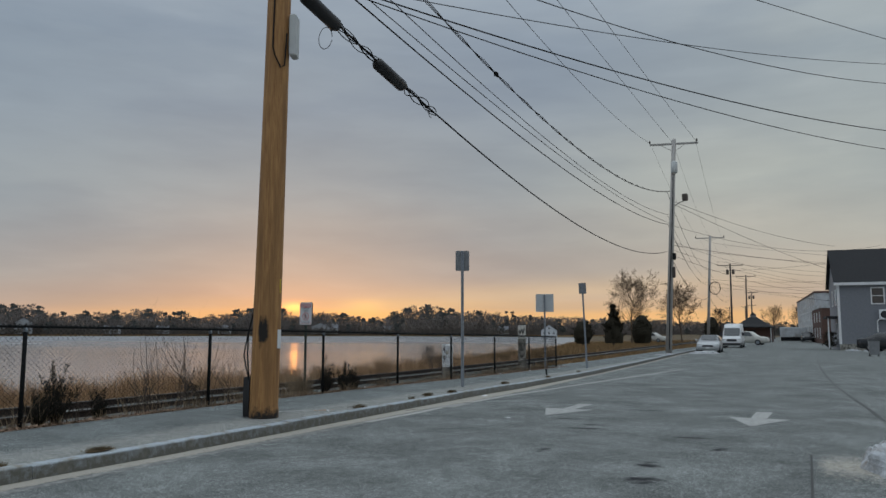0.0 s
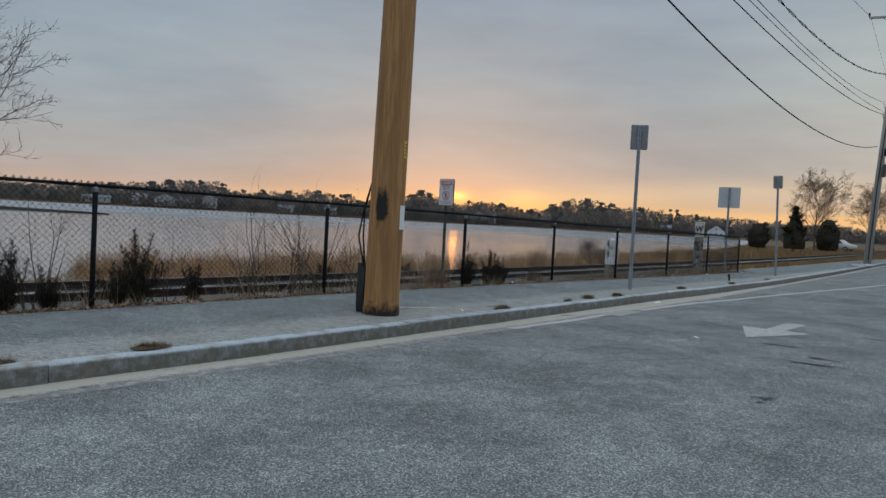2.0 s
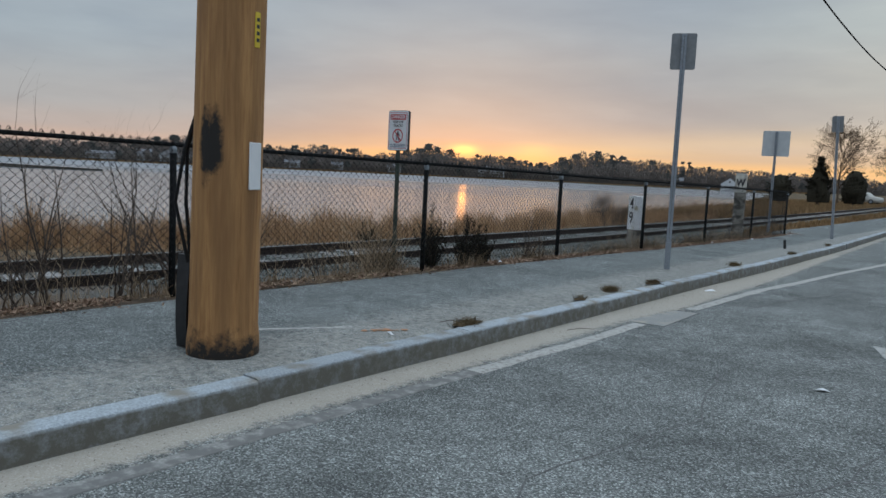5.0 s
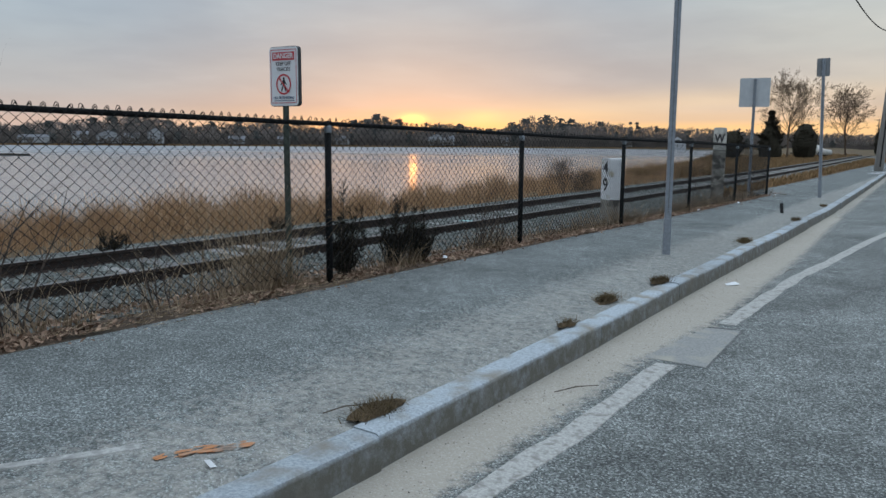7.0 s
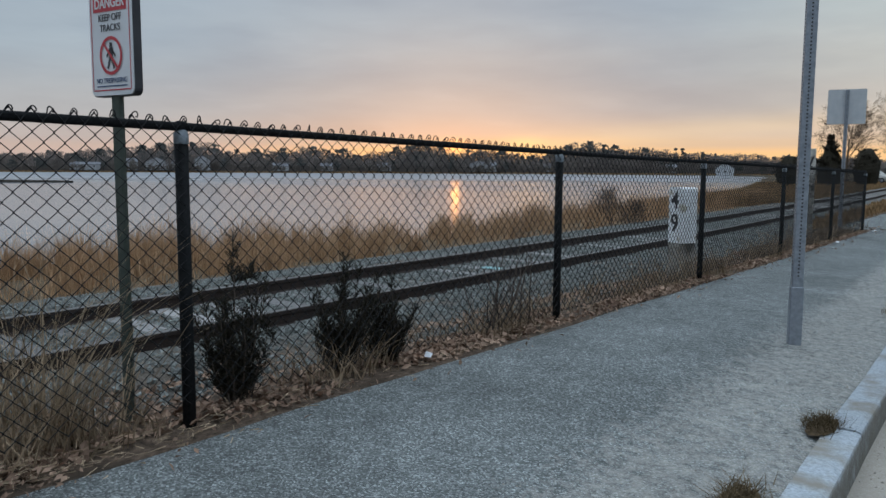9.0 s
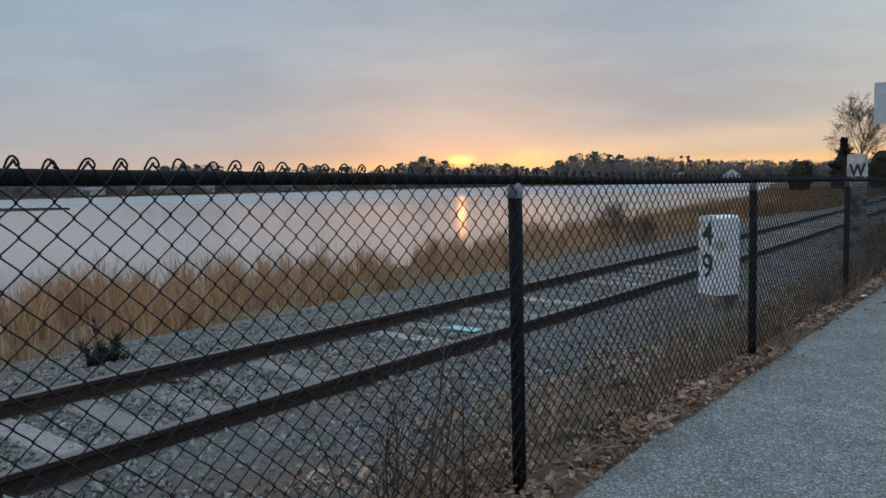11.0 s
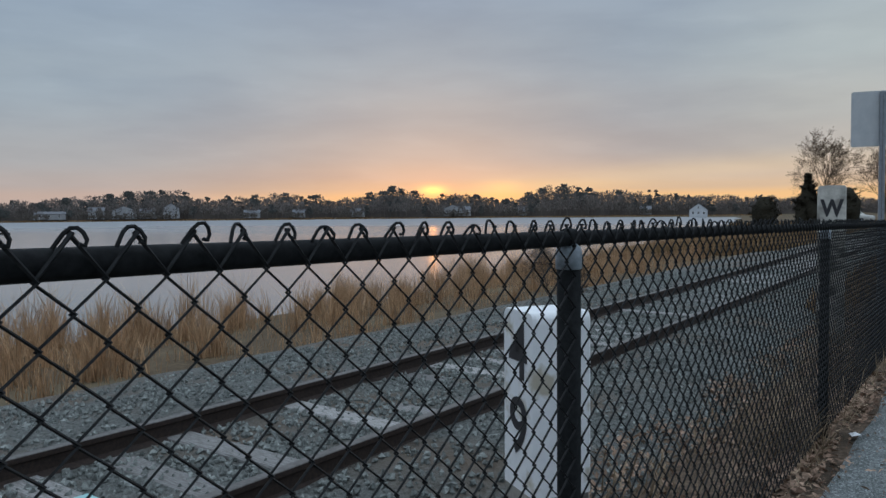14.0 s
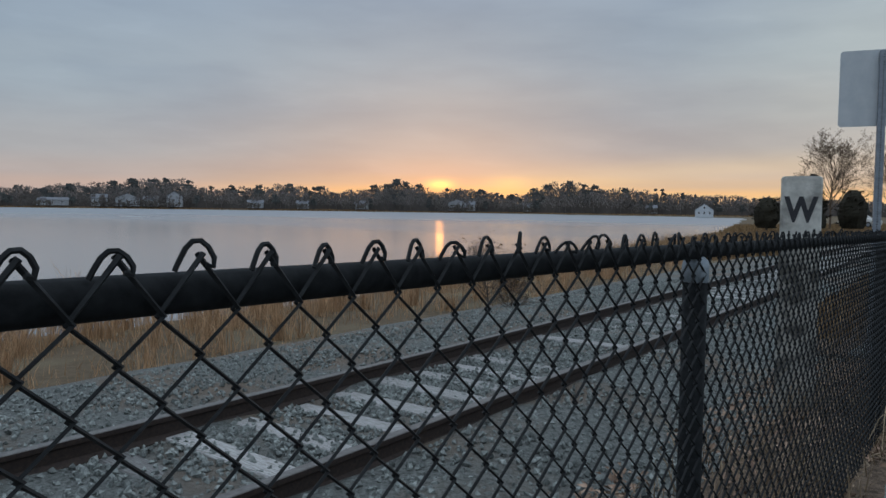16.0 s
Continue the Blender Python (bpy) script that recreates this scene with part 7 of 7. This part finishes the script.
def build_grass():
    rnd = random.Random(31)
    spots = []

    def straw(x, y, h):
        spots.append((x, y, ground_z(x, y) - 0.05, h))
    for _ in range(520):
        y = 13.5 + 66 * rnd.random() ** 1.5
        sx, edge = shore_x(y), RX(y) - 4.4
        u = rnd.random() ** 0.8
        cx = edge + (sx - 1.2 - edge) * u
        big = 0.62 + 1.05 * (noise.noise(Vector((cx * 0.5, y * 0.3, 7))) * 0.9 + 0.5)
        if big < 0.35:
            continue
        h = big * (0.50 + 0.45 * u)
        rad = rnd.uniform(0.15, 0.48)
        for _ in range(int(rnd.uniform(70, 150) * min(1.3, 18 / y + 0.3))):
            r = abs(rnd.gauss(0, rad))
            a = rnd.uniform(0, 6.28)
            straw(cx + r * math.cos(a), y + r * math.sin(a), max(0.12, h * rnd.uniform(0.35, 1.15) * (1.15 - 0.6 * min(1, r / (rad * 2)))))
    for _ in range(16000):
        y = 3 + 60 * rnd.random() ** 1.4
        sx, edge = shore_x(y), RX(y) - 3.9
        u = rnd.random()
        if noise.noise(Vector((y * 0.6, u * 6, 2))) > -0.15:
            straw(edge + (sx - 0.6 - edge) * u, y, rnd.uniform(0.08, 0.32))
    blades("reeds", "tall straw-coloured reeds in clumps along the water's edge", "reeds", REED, spots, 1, 0.0062, 0.26)
    spots = []
    for _ in range(24000):
        y = 55 + 120 * rnd.random() ** 1.3
        x = RX(y) - 2.5 - rnd.random() ** 1.2 * max(4, RX(y) - 2.5 - shore_x(y))
        spots.append((x, y, ground_z(x, y) - 0.05, rnd.uniform(0.3, 0.8)))
    for _ in range(9000):
        y = 31 + 80 * rnd.random()
        x0, x1 = RX(y) + 1.7, FX(y) - 0.7
        if x1 > x0:
            x = rnd.uniform(x0, x1)
            spots.append((x, y, RZ(y) - 0.2, rnd.uniform(0.08, 0.35)))
    blades("field_grass", "dry brown winter grass on the field beside the track", "grass", DRY_GRASS, spots, 2, 0.035, 0.2)
    # weeds and litter at the foot of the fence
    spots = []
    for _ in range(8500):
        y = 2 + 29 * rnd.random()
        x = FX(y) + rnd.gauss(-0.12, 0.16)
        clump = noise.noise(Vector((y * 1.3, x, 3)))
        if clump < 0.08 or x > FX(y) + 0.10:
            continue
        spots.append((x, y, S(y) - 0.06, rnd.uniform(0.05, 0.28) * (0.7 + clump)))
    for _ in range(2000):
        y = 15 + 15.5 * rnd.random()
        x = FX(y) - 0.05 - 0.85 * rnd.random() ** 1.3
        clump = noise.noise(Vector((y * 0.9, x * 1.5, 8)))
        if clump > -0.25:
            spots.append((x, y, S(y) - 0.16, rnd.uniform(0.12, 0.42) * (0.8 + 0.6 * clump)))
    blades("fence_weeds", "dead weeds and straw along the foot of the fence", "weeds", WEED, spots, 3, 0.004, 0.55)
    spots = []
    for cx, cy, n, hh, sp in ((-0.24, 12.52, 200, 0.95, 0.17), (-0.18, 12.68, 120, 0.55, 0.14), (-0.22, 12.0, 110, 0.45, 0.35), (-0.35, 11.2, 50, 0.4, 0.3), (-0.25, 10.4, 45, 0.45, 0.3), (-0.3, 9.3, 60, 0.5, 0.4), (-0.3, 8.4, 60, 0.6, 0.3), (-0.25, 23.6, 60, 0.5, 0.45), (-0.3, 25.5, 70, 0.5, 0.6), (-0.3, 21.5, 40, 0.35, 0.5), (-0.3, 28.5, 60, 0.4, 0.6), (-0.2, 19.9, 70, 0.45, 0.2), (-0.2, 6.2, 60, 0.6, 0.4)):
        for _ in range(n):
            x = min(cx + rnd.gauss(0, sp * 0.5), FX(cy) + 0.05)
            spots.append((x, cy + rnd.gauss(0, sp), S(cy) - 0.08, hh * rnd.uniform(0.4, 1.15)))
    blades("stalks", "pale dead weed stalks standing in clumps at the fence", "weeds", STRAW, spots, 5, 0.0030, 0.58)
    leaf = Mesh()
    for _ in range(44000):
        y = 1 + 30 * rnd.random()
        x = FX(y) + (rnd.gauss(-0.02, 0.19) if rnd.random() < 0.52 else -1.7 * rnd.random() ** 1.2 * (1.0 if y < 22 else 0.9))
        if noise.noise(Vector((x * 1.6, y * 1.1, 6))) < rnd.uniform(-0.35, 0.15):
            continue
        if rnd.random() < 0.012:
            x = FX(y) + rnd.uniform(0.2, 0.5)
        elif x > FX(y) + (0.24 if not 10.8 < y < 13.7 else 0.42 - 0.25 * abs(y - 12.2) / 1.5):
            x -= 0.4
        z = (S(y) + 0.004 if x > FX(y) + 0.16 else S(y) - 0.03 - 0.165 * max(0, FX(y) - x)) + abs(rnd.gauss(0, 0.012))
        s = rnd.uniform(0.012, 0.040) * (0.65 if x > FX(y) + 0.14 else 1.0)
        r = Euler((rnd.gauss(0, 0.5), rnd.gauss(0, 0.5), rnd.uniform(0, 6.28))).to_matrix()
        leaf.add([Vector((x, y, z + 0.004)) + r @ Vector(p) for p in ((-s, 0, 0), (0, -s * 0.5, s * 0.2), (s, 0, s * 0.1), (0, s * 0.5, s * 0.25))], [(0, 1, 2, 3)])
    straw_bits = Mesh()
    for _ in range(1100):
        y = rnd.gauss(12.1, 0.75) if rnd.random() < 0.45 else 3 + 27 * rnd.random()
        x = FX(y) + 0.10 + rnd.gauss(-0.03, 0.13 if 10.8 < y < 13.6 else 0.07)
        a, ln, w = rnd.gauss(1.2, 0.8), rnd.uniform(0.02, 0.10), rnd.uniform(0.001, 0.0022)
        z = (pave_top(x, y) if x > FX(y) + EX(y) + 0.06 else S(y) - 0.015) + abs(rnd.gauss(0.008, 0.008))
        c, d = math.cos(a), math.sin(a)
        straw_bits.add([(x - d * w, y + c * w, z), (x + d * w, y - c * w, z), (x + c * ln + d * w, y + d * ln - c * w, z + rnd.uniform(0, 0.02)), (x + c * ln - d * w, y + d * ln + c * w, z + 0.008)], [(0, 1, 2, 3)])
    thing("fallen_straw", straw_bits, STRAW, "broken straw lying on the pavement's edge by the fence", "straw", kind="stuff")
    grit = Mesh()
    for _ in range(5200):
        y = 5 + 19 * rnd.random() ** 1.1
        d = abs(rnd.gauss(0, 0.30))
        x = KX(y) + 0.02 + d
        if rnd.random() < 0.22:
            x = KX(y) - 0.16 - abs(rnd.gauss(0, 0.5))
        z = road_top(x, y) if x > KX(y) else pave_top(x, y)
        q = rnd.uniform(0.002, 0.0055) * (1.7 if rnd.random() < 0.06 else 1)
        t = rnd.uniform(0, 1.5)
        c, e = math.cos(t) * q, math.sin(t) * q
        grit.add([(x + c, y + e, z), (x - e, y + c, z), (x - c, y - e, z), (x + e, y - c, z), (x, y, z + q * 0.9)], [(0, 1, 4), (1, 2, 4), (2, 3, 4), (3, 0, 4)])
    thing("gutter_grit", grit, GRIT, "small loose grit and pebbles in the gutter", "grit", kind="stuff")
    thing("leaf_litter", leaf, LEAF, "fallen brown leaves drifted against the fence", "leaves", kind="stuff")
    # tufts in the joints of the kerb
    for k, (x, y, n, r) in enumerate(((2.44, 10.95, 170, 0.15), (2.24, 13.97, 200, 0.14), (2.28, 15.08, 240, 0.13), (2.05, 18.87, 260, 0.15), (1.92, 22.9, 160, 0.14), (2.38, 13.0, 60, 0.09), (2.52, 5.33, 180, 0.16), (2.52, 4.1, 70, 0.1), (1.7, 27, 90, 0.12))):
        ob = base("grass_tuft", "small compact dead grass tuft in the kerb joint", "grass tuft", group="tufts along the kerb")
        mound, seg = Mesh(), 14
        for ring, (rr, hh) in enumerate(((1.0, -0.004), (0.75, 0.008), (0.4, 0.014))):
            for j in range(seg):
                a = 6.2832 * j / seg
                q = rr * (1 + 0.4 * noise.noise(Vector((math.cos(a) * 1.5, math.sin(a) * 1.5, k * 3.1))))
                mound.v.append((x + 0.55 * r * q * math.cos(a), y + 1.1 * r * q * math.sin(a), pave_top(min(x, KX(y) - 0.12), y) + hh * (1 + 0.3 * noise.noise(Vector((a * 3, ring, k)))) + (0.012 if x > KX(y) - 0.2 else 0)))
        for i in range(2):
            for j in range(seg):
                mound.f.append((i * seg + j, i * seg + (j + 1) % seg, (i + 1) * seg + (j + 1) % seg, (i + 1) * seg + j))
        mound.f.append(tuple(2 * seg + j for j in range(seg)))
        part("mound", mound, MOSS, ob, "mossy soil", True)
        bl = Mesh()
        for _ in range(n * 3):
            px, py = x + rnd.gauss(0, r * 0.24), y + rnd.gauss(0, r * 0.5)
            z = pave_top(min(px, KX(py) - 0.12), py) + 0.008
            h = rnd.uniform(0.015, 0.07)
            a, w = rnd.uniform(0, 6.28), rnd.uniform(0.0015, 0.0035)
            dx, dy = rnd.gauss(0, 0.8) * h, rnd.gauss(0, 0.8) * h
            bl.add([(px - w * math.cos(a), py - w * math.sin(a), z), (px + w * math.cos(a), py + w * math.sin(a), z), (px + dx, py + dy, z + h)], [(0, 1, 2)])
        tagged(part("grass", bl, TUFT, ob, "short dead blades"), kind="stuff")


def sapling(x, y, height, seed, label="leafless sapling growing through the fence", n=7):
    rnd = random.Random(seed)
    ob = base("sapling", label, "shrub", pose(x, y, S(y) - 0.1), "bare saplings at the fence")
    for k in range(n):
        m = Mesh()

        def grow(p, d, ln, r, lv):
            pts, rad = [p], [r]
            for s in range(4):
                d = (d + Vector((rnd.gauss(0, 0.14), rnd.gauss(0, 0.16), rnd.gauss(0.02, 0.08)))).normalized()
                p = p + d * ln / 4
                pts.append(p)
                rad.append(r * (1 - 0.2 * (s + 1) * 0.9))
            m.tube(pts, rad, 4, False)
            if lv < 2:
                for _ in range(rnd.randint(3, 5)):
                    i = rnd.randint(1, 4)
                    nd = (d + Vector((rnd.gauss(0, 0.5), rnd.gauss(0, 0.7), rnd.gauss(0.1, 0.3)))).normalized()
                    grow(pts[i], nd, ln * rnd.uniform(0.3, 0.55), rad[i] * 0.6, lv + 1)
        h = height * rnd.uniform(0.45, 1.0)
        grow(Vector((rnd.gauss(0, 0.06), rnd.gauss(0, 0.10), 0)), Vector((rnd.gauss(0, 0.15), rnd.gauss(0, 0.30), 1)).normalized(), h, 0.006 + height * 0.003, 0)
        part("stem", m, TWIG, ob)


def build_shrubs():
    C = "dark ragged cedar seedling against the fence"
    for k, (x, y, h, w) in enumerate(((-0.22, 6.75, 1.02, 0.52), (-0.18, 6.45, 0.7, 0.42), (-0.30, 7.55, 0.58, 0.22), (-0.14, 5.15, 0.85, 0.34), (-0.16, 4.85, 0.6, 0.34), (-0.14, 5.62, 0.5, 0.22), (-0.16, 13.50, 0.88, 0.38), (-0.18, 14.30, 0.82, 0.46), (-0.14, 14.62, 0.66, 0.36), (-4.95, 17.06, 0.62, 0.5), (-4.6, 13.8, 0.62, 0.5))):
        cedar(C if x > -1 else "low dark evergreen shrub beyond the rails", x, y, (S(y) - 0.08) if x > -1 else RZ(y) - 0.35, h, w, 60 + k)
    for k, (x, y, h, n) in enumerate(((-0.5, 8.8, 1.6, 6), (-0.35, 9.3, 1.5, 6), (-0.5, 10.0, 1.5, 7), (-0.35, 10.6, 1.3, 6), (-0.12, 15.75, 0.85, 9), (-0.15, 16.0, 0.8, 6), (-0.3, 5.5, 1.35, 7), (-0.3, 5.0, 1.1, 6), (-0.3, 8.4, 1.1, 6), (-0.4, 9.6, 1.8, 4), (-0.25, 11.6, 0.7, 4), (-0.2, 7.0, 1.1, 4), (-0.3, 24.2, 0.7, 5))):
        sapling(x, y, h, 80 + k, n=n)
    # scrub with dead leaves by the water
    ob = bare_tree("shrub", "straggling bare shrub with dead leaves by the water", -8.5, 34.6, ground_z(-8.5, 34.6) - 0.05, 1.55, 1.6, 90, TWIG, 900, 4, 0.003)
    ob["category"] = "shrub"
    bare_tree("shrub", "straggling bare shrub with dead leaves by the water", -7.2, 33.4, ground_z(-7.2, 33.4) - 0.05, 1.15, 1.8, 91, TWIG, 900, 4, 0.003)["category"] = "shrub"


def build_bits():
    rnd = random.Random(77)
    for x, y, r, h in ((11.0, 8.6, 0.64, 0.31), (11.9, 9.1, 0.8, 0.42)):
        m, n = Mesh(), 44
        rings = 16
        for i in range(rings + 1):
            f = i / rings
            for j in range(n):
                a = 2 * math.pi * j / n
                rr = r * math.cos(f * 1.45) * (1 + 0.35 * noise.noise(Vector((math.cos(a) * 1.6, math.sin(a) * 1.6, f * 2 + x))))
                m.v.append((rr * math.cos(a), rr * math.sin(a), h * math.sin(f * 1.57) + 0.06 * noise.noise(Vector((math.cos(a) * 3, math.sin(a) * 3, f * 5 + y))) + 0.035 * noise.noise(Vector((math.cos(a) * 9, math.sin(a) * 9, f * 14 + y)))))
        for i in range(rings):
            for j in range(n):
                j2 = (j + 1) % n
                m.f.append((i * n + j, i * n + j2, i * n + n + j2, i * n + n + j))
        m.f.append(tuple(rings * n + j for j in range(n)))
        thing("snow_heap", m, SNOW, "dirty melting snow heap at the roadside", "snow", "snow heaps", m=pose(x, y, road_z(x, y) - 0.02))
        heap = m
    for x, y, s in ((1.0, 61.5, 0.9), (1.6, 61.8, 1.0), (0.4, 52.0, 0.4), (0.1, 50.5, 0.35), (12.0, 75.5, 0.8), (13.4, 75.3, 0.8)):
        thing("snow_heap", heap, SNOW, "low dirty remnant of ploughed snow", "snow", "snow heaps", m=pose(x, y, (road_z(x, y) if x > KX(y) else S(y)) - 0.03) @ Matrix.Diagonal((s, s, s * (0.55 if x > 0.8 else 0.4), 1)))
    paper = lambda x, y, z, s, turn: thing("litter", Mesh().add([(-s, -s * 0.6, 0.004), (s, -s * 0.5, 0.012), (s * 0.8, s * 0.6, 0.025), (-s * 0.9, s * 0.5, 0.008), (0, 0, 0.03)], [(0, 1, 4), (1, 2, 4), (2, 3, 4), (3, 0, 4)]), WHITE_METAL, "crumpled scrap of white paper litter", "litter", "litter", m=pose(x, y, z, 0, 0, turn))
    for x, y, z, s in ((0.10, 23.2, S(23.2) - 0.002, 0.05), (0.1, 14.75, S(14.7), 0.04), (0.12, 26.0, S(26), 0.05), (0.1, 29.6, S(29.6), 0.06), (2.62, 16.2, road_z(2.62, 16.2), 0.07), (2.33, 10.12, pave_top(2.33, 10.12), 0.025), (-5.6, 27, RZ(27) - 0.38, 0.10), (-4.6, 22.2, RZ(22) - 0.30, 0.08), (-5.9, 12.8, RZ(13) - 0.40, 0.10), (5.1, 11.6, road_z(5.1, 11.6), 0.05)):
        paper(x, y, z, s, rnd.uniform(0, 360))
    for x, y, a, ln in ((2.33, 10.86, 70, 0.11), (2.85, 12.2, 60, 0.15), (0.55, 15.2, 40, 0.1), (2.9, 17.5, 80, 0.12)):
        c, s = math.cos(radians(a)), math.sin(radians(a))
        z = (road_z(x, y) if x > KX(y) else S(y) - 0.05) + 0.012
        thing("twig", Mesh().tube([(x - c * ln, y - s * ln, z), (x, y, z + 0.012), (x + c * ln, y + s * ln, z)], [0.003, 0.0035, 0.002], 5), TWIG, "short dry twig lying on the ground", "twig", "fallen twigs")
    # the low spit in the bay
    m, n = Mesh(), 26
    for i in range(n):
        u = i / (n - 1)
        cx, cy = -185 + 57 * u, 20 + 52 * u
        w = 2.2 * math.sin(min(1, (1 - u) * 3 + 0.05) * 1.57) + 0.2
        for a, h in ((-w, -0.4), (-w * 0.5, 0.55), (w * 0.5, 0.60), (w, -0.4)):
            m.v.append((cx + a * 0.7, cy - a * 0.7, WATER_Z + h * (0.5 + 0.5 * min(1, (1 - u) * 4)) + 0.06 * noise.noise(Vector((u * 9, a, 0)))))
    for i in range(n - 1):
        for j in range(3):
            m.f.append((i * 4 + j, i * 4 + j + 1, i * 4 + 5 + j, i * 4 + 4 + j))
    thing("mud_spit", m, MUD, "low dark mud spit running out into the bay", "spit", kind="structure")


build_far_woods()
build_far_houses()
build_trees()
build_grass()
build_shrubs()
build_bits()
